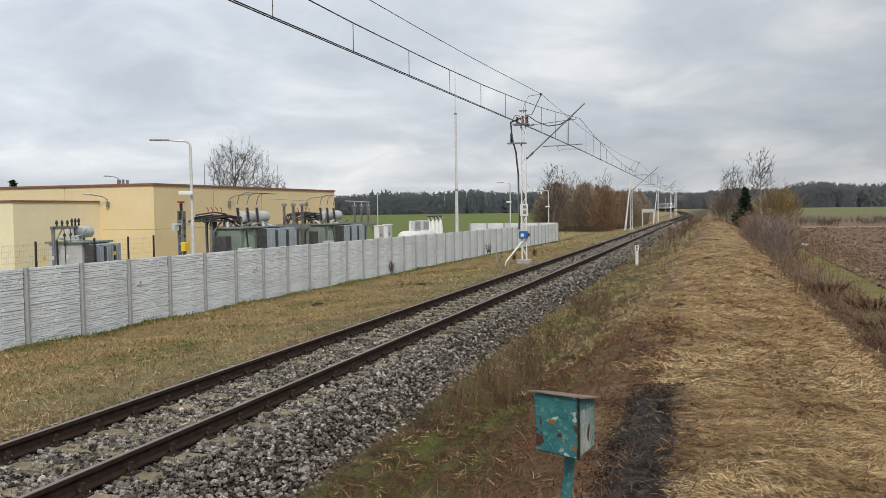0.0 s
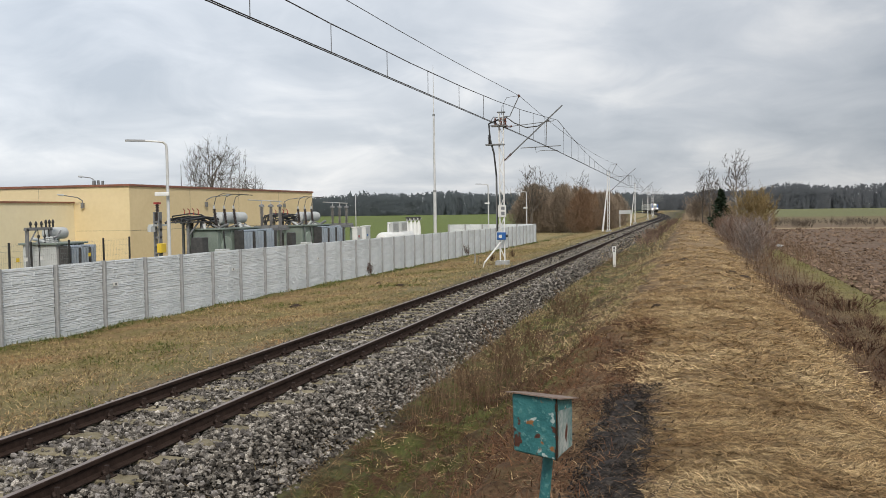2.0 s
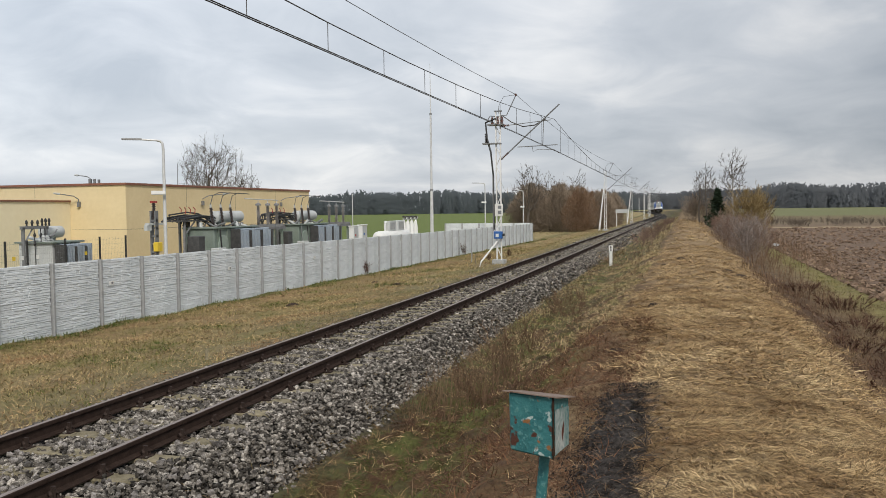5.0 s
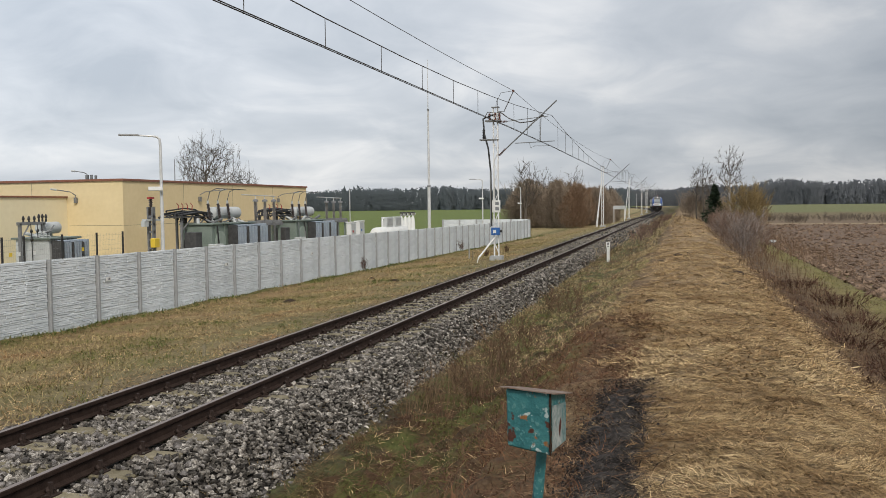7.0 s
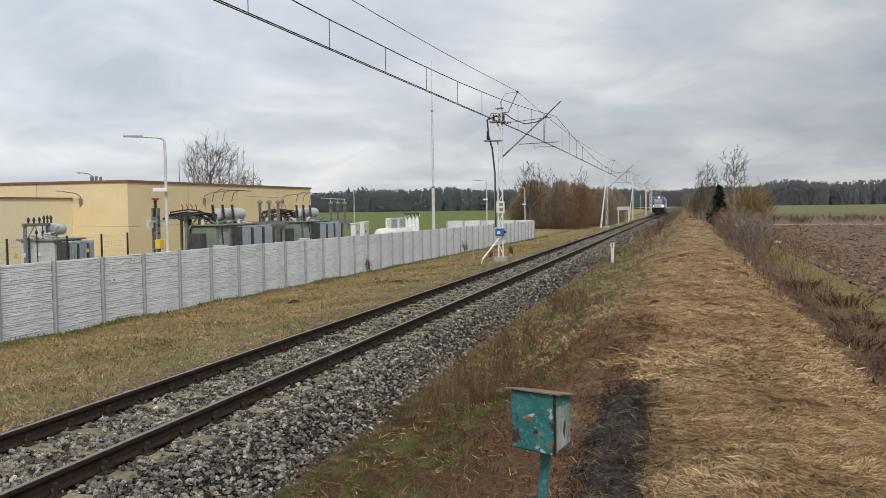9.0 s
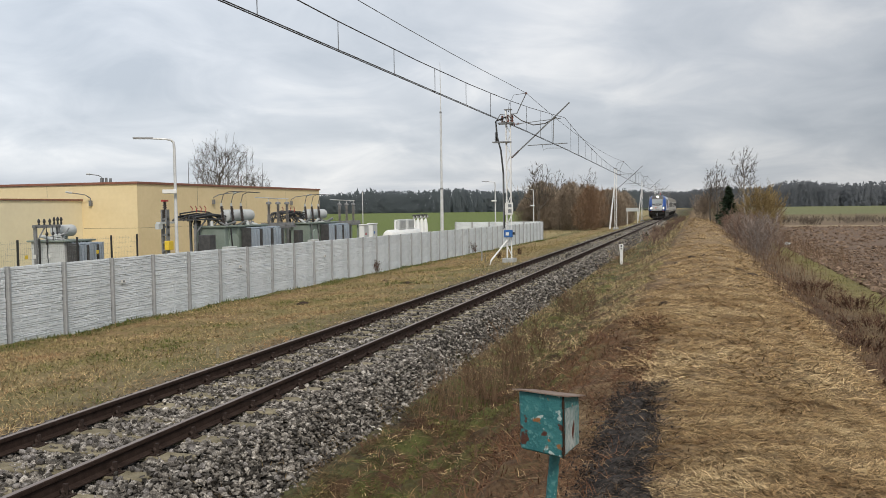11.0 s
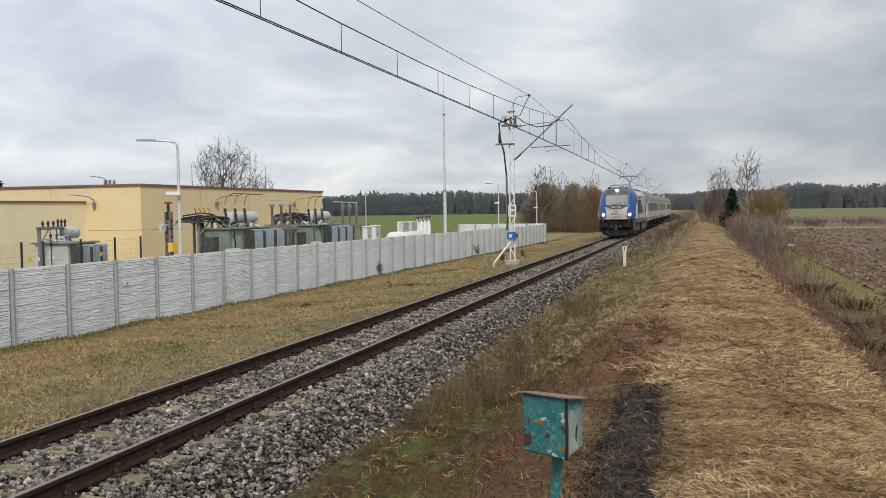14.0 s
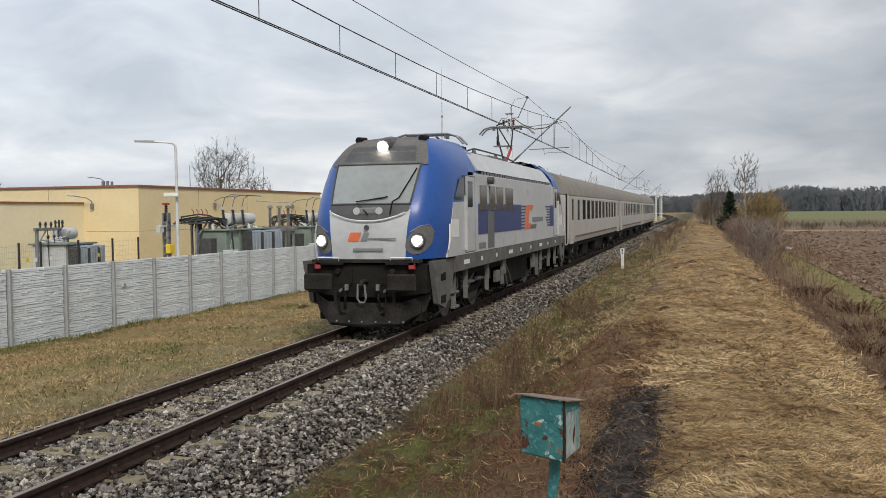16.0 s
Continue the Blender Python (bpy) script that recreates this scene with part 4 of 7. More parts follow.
def crown_tree(name, label, at, height, rx, z0, n, seed, bark, thin, trunk_r, lean=0.0):
    """A bare tree: boughs reach out from the trunk to fill a rounded crown, fine twigs at their ends."""
    g = np.random.default_rng(seed)
    d = g.normal(0, 1, (n, 3))
    d /= np.linalg.norm(d, axis=1)[:, None]
    rad = g.random(n) ** 0.42
    half = (height - z0) / 2
    lump = 1 + 0.16 * np.sin(3 * np.arctan2(d[:, 1], d[:, 0]) + seed) + 0.12 * np.sin(d[:, 2] * 5 + seed)
    P = d * (rad * lump)[:, None] * np.array([rx, rx, half]) + np.array([0, 0, z0 + half])
    P[:, 0] += lean * P[:, 2] / height
    tz = np.linspace(0, z0 + half * 0.9, 8)
    T = np.stack([0.06 * np.sin(tz * 1.3 + seed) + lean * tz / height, 0.06 * np.cos(tz * 1.1), tz], -1)
    order = np.argsort(np.hypot(P[:, 0], P[:, 1]) + 0.6 * np.abs(P[:, 2] - z0))
    nodes = np.concatenate([T, P[order]])
    up = np.full(len(nodes), -1)
    path = np.zeros(len(nodes))
    up[1:8] = np.arange(7)
    path[:8] = tz
    for i in range(8, len(nodes)):
        v = nodes[i] - nodes[2:i]
        dist = np.linalg.norm(v, axis=1)
        j = int(np.argmin(dist * (1.15 - 0.35 * v[:, 2] / np.maximum(dist, 1e-6)) + 0.3 * path[2:i])) + 2
        up[i], path[i] = j, path[j] + np.linalg.norm(nodes[i] - nodes[j])
    load = np.ones(len(nodes))
    for i in range(len(nodes) - 1, 0, -1):
        load[up[i]] += load[i]
    r = trunk_r * (load / load[0]) ** 0.5
    k = np.arange(1, len(nodes))
    limbs = (nodes[up[k]], nodes[k], np.minimum(r[up[k]], r[k] * 1.5), r[k])
    ends = np.repeat(np.flatnonzero(load < 5), 5)
    ends = ends[ends >= 8]
    out = nodes[ends] - nodes[up[ends]]
    out /= np.maximum(np.linalg.norm(out, axis=1), 1e-6)[:, None]
    tip = nodes[ends] + (out + g.normal(0, 0.6, out.shape) + np.array([0, 0, 0.2])) * (g.uniform(0.10, 0.24, len(ends)) * rx ** 0.7)[:, None]
    start = nodes[ends] - out * (g.random(len(ends)) * 0.3)[:, None]
    twigs = (start, tip, np.full(len(ends), thin), np.full(len(ends), thin * 0.5))
    thick = limbs[2] > trunk_r * 0.3
    tree_ob = thing(name, label, "tree", pose(*at))
    crown = [np.concatenate([u[~thick], w]) for u, w in zip(limbs, twigs)]
    for nm, sk, mt in (("trunk", [u[thick] for u in limbs], bark), ("crown", crown, TREE_BARK if bark is BIRCH_BARK else bark)):
        v, f = sticks_mesh(sk, thin)
        o = new(nm, raw_mesh(nm, v, f, mt))
        o.parent = tree_ob
    return tree_ob


WILLOW = material("ochre_willow_twig", [(0.17, 0.125, 0.06), (0.26, 0.19, 0.09)], 0.5, 0.95, island=0.25)
TWIG_GREY = material("grey_twig", [(0.17, 0.14, 0.125), (0.29, 0.25, 0.22)], 0.5, 0.95, island=0.25)


def gz(x, y):
    return float(ground_z(x, y))


def bush_sticks(base, height, radius, stems, seed, level=2, thin=0.006):
    g = np.random.default_rng(seed)
    sets = []
    for k in range(stems):
        az, r = g.uniform(0, 2 * np.pi), radius * math.sqrt(g.random())
        d = np.array([math.cos(az), math.sin(az), 0]) * r
        sk = grow((0, 0, 0), height * g.uniform(0.6, 1.05), 0.5, 0.006 * height, level, 2, 0.8, seed * 131 + k, 0.2, 0.5)
        tilt = d * 0.45 / max(height, 0.1)
        P0 = sk[0] + sk[0][:, 2:3] * tilt + np.array(base) + d * 0.4
        P1 = sk[1] + sk[1][:, 2:3] * tilt + np.array(base) + d * 0.4
        sets.append((P0, P1, sk[2], sk[3]))
    return sticks_mesh([np.concatenate([s[i] for s in sets]) for i in range(4)], thin)


def haze(height, radius, n, seed, r):
    """Fine twigs filling a bush's rounded outline."""
    g = np.random.default_rng(seed + 5000)
    az, t = g.uniform(0, 2 * np.pi, n), g.random(n) ** 0.8
    rad = radius * np.sqrt(g.random(n)) * np.clip(np.sin(np.clip(0.12 + t * 0.86, 0, 1) * np.pi), 0.05, 1) ** 0.6 * (0.85 + 0.25 * np.sin(az * 3 + seed))
    p = np.stack([rad * np.cos(az), rad * np.sin(az), t * height * (0.9 + 0.12 * np.sin(az * 2 + seed))], -1)
    d = np.stack([np.cos(az) * 0.6, np.sin(az) * 0.6, np.full(n, 0.75)], -1) + g.normal(0, 0.6, (n, 3))
    q = p + d * (g.uniform(0.05, 0.16, n) * height ** 0.6)[:, None]
    return slips(p, q, np.full(n, r * 1.2))


def bush(name, label, x, y, height, radius, stems, seed, mat, level=2, thin=0.006, fill=1.0):
    v, f = joined([bush_sticks((0, 0, 0), height, radius, stems, seed, level, thin), haze(height, radius * 1.05, int(420 * fill * height * max(radius, 1.0) ** 0.5), seed, thin * 0.9)])
    ob = new(name, raw_mesh(name, v, f, mat))
    ob.matrix_basis = pose(x, y, gz(x, y) - 0.03)
    return tagged(ob, label, "bush")


def weed_set(n, x0, x1, y0, y1, h0, h1, keep, w):
    """Dry weed stalks, each with a few side twigs."""
    x, y = scatter(n, x0, x1, y0, y1, keep)
    m = len(x)
    p = np.stack([x, y, ground_z(x, y) - 0.02], -1)
    h = rng.uniform(h0, h1, m)
    d = np.stack([rng.normal(0, 0.22, m), rng.normal(0, 0.22, m), np.ones(m)], -1)
    t = p + d * h[:, None]
    S = [(p, t, np.full(m, w), np.full(m, w * 0.5))]
    for k in range(5):
        f = rng.uniform(0.3, 0.95, m)[:, None]
        a = p + (t - p) * f
        e = a + np.stack([rng.normal(0, 0.35, m), rng.normal(0, 0.35, m), rng.uniform(0.1, 0.6, m)], -1) * h[:, None] * 0.45
        S.append((a, e, np.full(m, w * 0.7), np.full(m, w * 0.4)))
    return joined([prisms(*S[0]), slips(*[np.concatenate([s[i] for s in S[1:]]) for i in range(3)])])


ditch_keep = lambda x, y: patch(x, y, 0.9, 4.0) ** 2
stuff("ditch_weeds", *joined([weed_set(520, -4.1, -1.6, 6, 24, 0.12, 0.45, ditch_keep, 0.003), weed_set(500, -4.3, -1.5, 24, 60, 0.15, 0.5, ditch_keep, 0.005),
                              weed_set(300, -3.9, -2.7, 11.5, 16, 0.3, 0.75, lambda x, y: np.ones_like(x), 0.003)]), DRY_STEM, "thin reddish-brown dead weeds in the ditch", "weeds")
stuff("shoulder_weeds", *joined([weed_set(1200, 1.9, 4.2, 6, 30, 0.08, 0.3, lambda x, y: patch(x, y, 0.7, 5.0) ** 1.5, 0.004), weed_set(900, 3.6, 7.0, 42, 78, 0.3, 0.9, lambda x, y: patch(x, y, 1.5, 1.0), 0.009), weed_set(1100, 1.9, 4.6, 25, 75, 0.18, 0.5, lambda x, y: patch(x, y, 0.5, 5.0), 0.008)]), DRY_STEM, "tangled brown dead weeds below the path", "weeds")
for k, (x, y, h) in enumerate(((-3.1, 15.2, 0.95), (-2.9, 16.8, 0.8), (-3.3, 13.3, 0.6), (-2.6, 20.5, 0.8), (-3.4, 24, 0.7), (-2.2, 12.2, 0.5))):
    bush("ditch_shrub", "thin bare reddish shrub in the ditch", x, y, h, 0.4, 7, 180 + k, DRY_STEM, 2, 0.004)
# scrub between ballast and path, farther along
v_s = [bush_sticks((float(px), float(py), gz(px, py)), rng.uniform(0.5, 1.0), 0.9, 3, 300 + k, 2, 0.015) for k, (px, py) in enumerate(zip(rng.uniform(-3.4, -1.9, 52), rng.uniform(60, 150, 52)))]
stuff("trackside_scrub", *joined(v_s), BUSH_TWIG, "low reddish-brown scrub beside the ballast", "scrub")
# grey bushes on the path's right shoulder
for k in range(22):
    y = 44 + 66 * (k / 21) ** 1.1 + rng.uniform(-2, 2)
    x = rng.uniform(2.5, 3.8) + (y - 44) * 0.014
    bush("bare_bush", "bare grey-brown twiggy bush beside the path", float(x), float(y), float(rng.uniform(0.9, 1.5) + (0.7 if 42 < y < 80 else 0.2)), 1.1, 9, 40 + k, BUSH_TWIG if k % 3 else TWIG_GREY, 2, 0.009)
# bramble mounds by the field
for k, (x, y) in enumerate(((3.5, 11.2), (3.9, 13.2), (3.3, 15.5), (4.2, 17.8), (3.7, 21.0), (3.2, 9.0), (4.1, 25.5), (3.4, 29), (2.8, 12.4), (2.9, 17.0))):
    bush("bramble_clump", "low dark brown bramble clump by the field edge", x, y, 0.34, 1.1, 18, 90 + k, BRAMBLE, 2, 0.006, 3.0)
for k, (x, y, h) in enumerate(((-15.2, 41.0, 0.75), (-15.5, 62, 0.9), (-10.4, 53, 0.5), (-10.8, 49, 0.45))):
    bush("weed_clump", "small bare weed clump near the fence", x, y, h, 0.25, 6, 160 + k, BRAMBLE, 2, 0.006, 0.25)
# trees at the end of the path
crown_tree("birch_tree", "tall bare birch at the path's end", (5.4, 110, gz(5.4, 110) - 0.1), 9.6, 1.7, 3.2, 240, 11, BIRCH_BARK, 0.013, 0.15)
for x, y, h, r, k in ((2.5, 118, 8.2, 1.15, 12), (1.7, 120, 6.6, 1.0, 15), (3.3, 121, 6.9, 1.0, 18)):
    crown_tree("bare_tree", "bare slender tree in the scrub beside the path", (x, y, gz(x, y) - 0.1), h, r, 2.0, 170, k, TREE_BARK, 0.012, 0.11)


def spruce(x, y, h, r, seed, label):
    T = thing("spruce_tree", label, "tree", pose(x, y, gz(x, y) - 0.05))
    part("trunk", Shape().cyl((0, 0, 0), (0, 0, h * 0.95), 0.09, 0.02, n=6), TREE_BARK, T)
    g = np.random.default_rng(seed)
    n = 2600
    t = g.random(n) ** 1.3
    az = g.uniform(0, 2 * np.pi, n)
    rad = r * (1 - t) * np.sqrt(g.random(n)) * (0.70 + 0.5 * np.sin(az * 3 + t * 17)) + 0.05
    c = np.stack([rad * np.cos(az), rad * np.sin(az), 0.5 + t * (h - 0.5) - rad * 0.25], -1)
    V = c[:, None] + g.normal(0, 0.17, (n, 3, 3)) * np.array([1, 1, 0.6])
    o = new("crown", raw_mesh("crown", V.reshape(-1, 3), np.arange(n * 3).reshape(-1, 3), NEEDLE))
    o.parent = T


spruce(3.75, 113, 4.9, 1.9, 5, "dark green spruce among bare scrub")
spruce(-72.6, 78, 7.4, 1.9, 9, "small dark conifer behind the building")
for k, (x, y, h, r) in enumerate(((6.3, 100, 4.6, 2.6), (7.6, 103, 3.9, 2.3), (1.2, 122, 3.2, 1.6), (3.4, 124, 3.6, 2.2), (0.6, 128, 2.6, 1.5), (5.0, 121, 3.5, 2.4))):
    bush("willow_bush", "large ochre-brown leafless willow bush", x, y, h, r, 20, 130 + k, COPSE_TWIG if k > 1 else WILLOW, 2, 0.016)
# scrub strip beyond the ploughed field
v_s = [bush_sticks((float(px), float(py), -0.6), rng.uniform(0.7, 1.3), 1.6, 9, 500 + k, 1, 0.022) for k, (px, py) in enumerate(zip(rng.uniform(8, 75, 150), rng.uniform(124, 150, 150)))]
stuff("field_scrub", *joined(v_s), FIELD_TWIG, "strip of brown scrub beyond the ploughed field", "scrub")
# copse on the left behind the fence
rc = np.random.default_rng(3)
for k in range(40):
    y = 128 + 48 * rc.random()
    x = -9.5 - (y - 128) * 0.02 - 15.5 * rc.random() - 2.0
    h = rc.uniform(4.4, 6.6) + 1.4 * np.clip((-x - 14) / 8, 0, 1)
    bush("copse_bush", "tall russet-brown leafless thicket", float(x), float(y), float(h), 2.7, 4, 700 + k, COPSE_TWIG if k % 7 else RUSSET, 1, 0.019, 2.6)
crown_tree("copse_tree", "bare grey tree at the thicket's edge", (-22.7, 131, gz(-22.7, 131) - 0.1), 10.0, 2.3, 2.4, 330, 21, TREE_BARK, 0.016, 0.2)
crown_tree("copse_tree", "bare grey tree at the thicket's edge", (-20.6, 138, gz(-20.6, 138) - 0.1), 8.6, 2.1, 2.2, 260, 22, TREE_BARK, 0.016, 0.18)
crown_tree("copse_tree", "slender bare tree rising from the thicket", (-17.4, 150, gz(-17.4, 150) - 0.1), 10.2, 1.5, 3.5, 150, 24, TREE_BARK, 0.014, 0.13)
# trees behind the building
crown_tree("bare_tree", "bare round-crowned tree behind the building", (-46.6, 80, gz(-46.6, 80) - 0.1), 11.0, 3.0, 3.6, 640, 31, TREE_BARK, 0.011, 0.26)
crown_tree("bare_tree", "smaller bushy bare tree behind the building", (-45.2, 84, gz(-45.2, 84) - 0.1), 8.1, 2.1, 3.2, 420, 33, TREE_BARK, 0.010, 0.2)


def forest(name, label, x0, x1, y_of, h0, h1, n, depth, mat, seed):
    """A wall of far trees, each a trunk and a ragged crown of small clumps."""
    g = np.random.default_rng(seed)
    x = g.uniform(x0, x1, n)
    y = np.array([y_of(a) for a in x]) + g.uniform(0, depth, n)
    h = g.uniform(h0, h1, n) * (0.92 + 0.1 * np.sin(x * 0.021) + 0.05 * np.sin(x * 0.09))
    k = 80
    t = g.random((n, k))
    w = (1.2 + 2.6 * np.sin(np.clip(t * 1.05, 0, 1) * np.pi) ** 0.8)
    az = g.uniform(0, 2 * np.pi, (n, k))
    rr = w * np.sqrt(g.random((n, k)))
    c = np.stack([x[:, None] + rr * np.cos(az), y[:, None] + rr * np.sin(az), -1.5 + t * h[:, None]], -1)
    V = c[:, :, None] + g.normal(0, 0.7, (n, k, 3, 3)) * np.array([1.0, 0.03, 1.3])
    stuff(name, V.reshape(-1, 3), np.arange(n * k * 3).reshape(-1, 3), mat, label, "forest")


# aerial haze is mixed into these base colours: lighter and bluer than the trees
HAZED_PINE = material("hazed_pine_wood", [(0.098, 0.114, 0.127), (0.114, 0.13, 0.143)], 0.05, 1.0, island=0.06, specular=0.0)
HAZED_WOOD = material("hazed_bare_wood", [(0.105, 0.115, 0.13), (0.128, 0.136, 0.15)], 0.05, 1.0, island=0.06, specular=0.0)
forest("pine_forest", "dark pine forest along the far field edge", -620, -40, lambda a: 690 + 0.05 * a, 15, 18.5, 1500, 40, HAZED_PINE, 1)
forest("mixed_forest", "leafless forest on the horizon, greyed blue by haze", -60, 130, lambda a: 800, 15, 18.5, 700, 50, HAZED_WOOD, 2)
forest("bare_forest", "grey-brown leafless forest on the horizon", 60, 560, lambda a: 820 - 0.25 * a, 17, 22, 1300, 50, HAZED_WOOD, 3)


def clods(n, y0, y1, x0, x1, size):
    x = x0 + (x1 - x0) * rng.random(n) ** 1.3
    y = rng.uniform(y0, y1, n)
    row = 0.5 + 0.5 * np.sin(x * 9.0 + 0.6 * np.sin(y * 0.8))
    k = rng.random(n) < 0.25 + 0.75 * row
    x, y = x[k], y[k]
    n = len(x)
    v, f = octa()
    sc = size * rng.uniform(0.4, 1.2, (n, 1, 1)) * rng.uniform(0.6, 1.4, (n, 1, 3))
    V = np.einsum("nij,nkj->nki", rand_rot(n), v[None] * (1 + rng.uniform(-0.3, 0.3, (n, 6, 3))) * sc) * np.array([1, 1, 0.7]) + np.stack([x, y, ground_z(x, y) + 0.01], -1)[:, None]
    return V.reshape(-1, 3), (f[None] + (np.arange(n) * 6)[:, None, None]).reshape(-1, 3)


SOIL = material("ploughed_clod", [(0.09, 0.06, 0.042), (0.17, 0.118, 0.083), (0.24, 0.175, 0.125)], 3, 0.95, island=0.4)
stuff("soil_clods", *joined([clods(9000, 22, 60, 6.2, 20, 0.10), clods(5000, 60, 120, 6.2, 42, 0.17), clods(1500, 26, 80, 5.7, 6.5, 0.16)]), SOIL, "brown clods of the ploughed field", "soil")


# ---- train ----
BLUE = material("blue_paint", [(0.010, 0.058, 0.25), (0.016, 0.08, 0.32)], 1.2, 0.35, spots=[((0.03, 0.075, 0.24), 3, 0.66)])
DEEP_BLUE = material("deep_blue_band", [(0.014, 0.03, 0.13), (0.02, 0.042, 0.17)], 1.2, 0.4)
SILVER = material("light_grey_paint", [(0.40, 0.415, 0.43), (0.50, 0.515, 0.53)], 0.8, 0.4, spots=[((0.38, 0.38, 0.375), 2.2, 0.64)])
CHARCOAL = material("charcoal_paint", [(0.045, 0.046, 0.05), (0.075, 0.076, 0.08)], 2, 0.5)
ROOF_GREY = material("roof_grey", [(0.10, 0.098, 0.095), (0.165, 0.16, 0.152)], 2, 0.7)
SKIRT = material("dusty_grey_skirt", [(0.09, 0.087, 0.083), (0.16, 0.155, 0.148)], 2, 0.75)
UNDER = material("dirty_underframe", [(0.008, 0.0075, 0.007), (0.022, 0.02, 0.018)], 4, 0.85)
PLOW = material("dusty_black_plough", [(0.012, 0.0115, 0.011), (0.036, 0.033, 0.03)], 3, 0.8)
WHEEL = material("wheel_steel", [(0.06, 0.05, 0.045), (0.13, 0.115, 0.10)], 5, 0.5, metal=0.6)
ORANGE = material("orange_mark", [(0.60, 0.13, 0.045), (0.66, 0.16, 0.06)], 4, 0.5)
RED = material("red_paint", [(0.30, 0.03, 0.03), (0.38, 0.05, 0.04)], 4, 0.5)
OFF_WHITE = material("off_white_paint", [(0.62, 0.62, 0.60), (0.72, 0.72, 0.70)], 3, 0.5)
MID_GREY = material("mid_grey_lettering", [(0.16, 0.17, 0.18), (0.2, 0.21, 0.22)], 5, 0.6)
HEAD_GLOW = glow("headlight_glow", (1.0, 0.90, 0.72), 40.0)
DUSTY = material("dusty_pale_steel", [(0.10, 0.096, 0.092), (0.20, 0.193, 0.185)], 5, 0.7)
COACH_SIDE = material("beige_grey_coach_paint", [(0.36, 0.345, 0.32), (0.45, 0.435, 0.405)], 0.8, 0.5, spots=[((0.31, 0.29, 0.26), 1.6, 0.64)])
COACH_ROOF = material("dusty_coach_roof", [(0.19, 0.18, 0.16), (0.27, 0.255, 0.23)], 1.5, 0.8)
RUST_STRIPE = material("rust_brown_stripe", [(0.10, 0.06, 0.05), (0.15, 0.09, 0.075)], 3, 0.6)
COACH_DARK = material("dark_grey_coach_band", [(0.10, 0.10, 0.105), (0.14, 0.14, 0.145)], 1.5, 0.6)


def glass_like(name, tint, rough=0.06):
    m = material(name, [tint, tuple(c * 1.3 for c in tint)], 0.7, rough, specular=0.35)
    return m


TINTED = glass_like("tinted_window_glass", (0.018, 0.02, 0.022))
AMBER = glass_like("brown_tinted_glass", (0.085, 0.07, 0.05), 0.12)
# the pale grey of reflected sky is put into the windscreen's base colour
SKY_PALE_SCREEN = glass_like("sky_pale_windscreen", (0.22, 0.24, 0.245), 0.05)
LEN_LOCO, LEN_COACH = 18.8, 24.75
# cab levels: height, front face, half width of the front, half width of the side, where the side begins
CAB = np.array([(1.46, 0.52, 0.74, 1.43, 1.10), (1.80, 0.50, 0.76, 1.45, 1.15), (2.10, 0.52, 0.79, 1.45, 1.18), (2.40, 0.58, 0.83, 1.45, 1.25), (2.56, 0.66, 0.86, 1.45, 1.35),
                (3.00, 0.94, 0.90, 1.43, 1.60), (3.38, 1.20, 0.93, 1.37, 1.85), (3.47, 1.28, 0.92, 1.34, 1.95), (3.70, 1.50, 0.86, 1.22, 2.25), (3.87, 1.72, 0.78, 1.08, 2.60), (4.0, 2.10, 0.62, 0.90, 3.0), (4.06, 2.6, 0.45, 0.75, 3.4)])


def cab_at(z):
    return [float(np.interp(z, CAB[:, 0], CAB[:, i])) for i in range(1, 5)]


def cab_point(z, q, out=0.0):
    """A point on the cab's shell: q 0 is the middle of the front, 1 its edge, 2 where the side begins; the sign picks the side."""
    sf, wf, hw, sc = cab_at(z)
    g, a = (1 if q >= 0 else -1), abs(q)
    if a <= 1:
        x, y = wf * a, sf + 0.06 * a * a
        nx, ny = 0.1 * a, -1.0
    else:
        k = min(a - 1, 1.0)
        p0, p1, p2 = (wf, sf + 0.06), (hw * 0.90, sf + 0.11), (hw, sc + 0.3)
        x = (1 - k) ** 2 * p0[0] + 2 * k * (1 - k) * p1[0] + k * k * p2[0]
        y = (1 - k) ** 2 * p0[1] + 2 * k * (1 - k) * p1[1] + k * k * p2[1]
        nx, ny = math.sin(k * 1.5), -math.cos(k * 1.5)
        if a > 2:
            y += a - 2
            nx, ny = 1.0, 0.0
    return (g * (x + nx * out), y + ny * out, z)


def cab_patch(zs, qs, out=0.0, close=True):
    s = Shape()
    n = len(qs)
    s.add([cab_point(z, q, out) for z in zs for q in qs], [(i * n + j, i * n + j + 1, (i + 1) * n + j + 1, (i + 1) * n + j) for i in range(len(zs) - 1) for j in range(n - 1)])
    return s


def span(a, b, n):
    return [a + (b - a) * i / n for i in range(n + 1)]


def side_plate(outline, x, thick=0.004):
    """A flat plate on both flanks: outline of (along, height) pairs."""
    return [Shape().prism([(a, b) for a, b in outline], g * (x - 0.06), g * (x + thick), "x") for g in (-1, 1)]


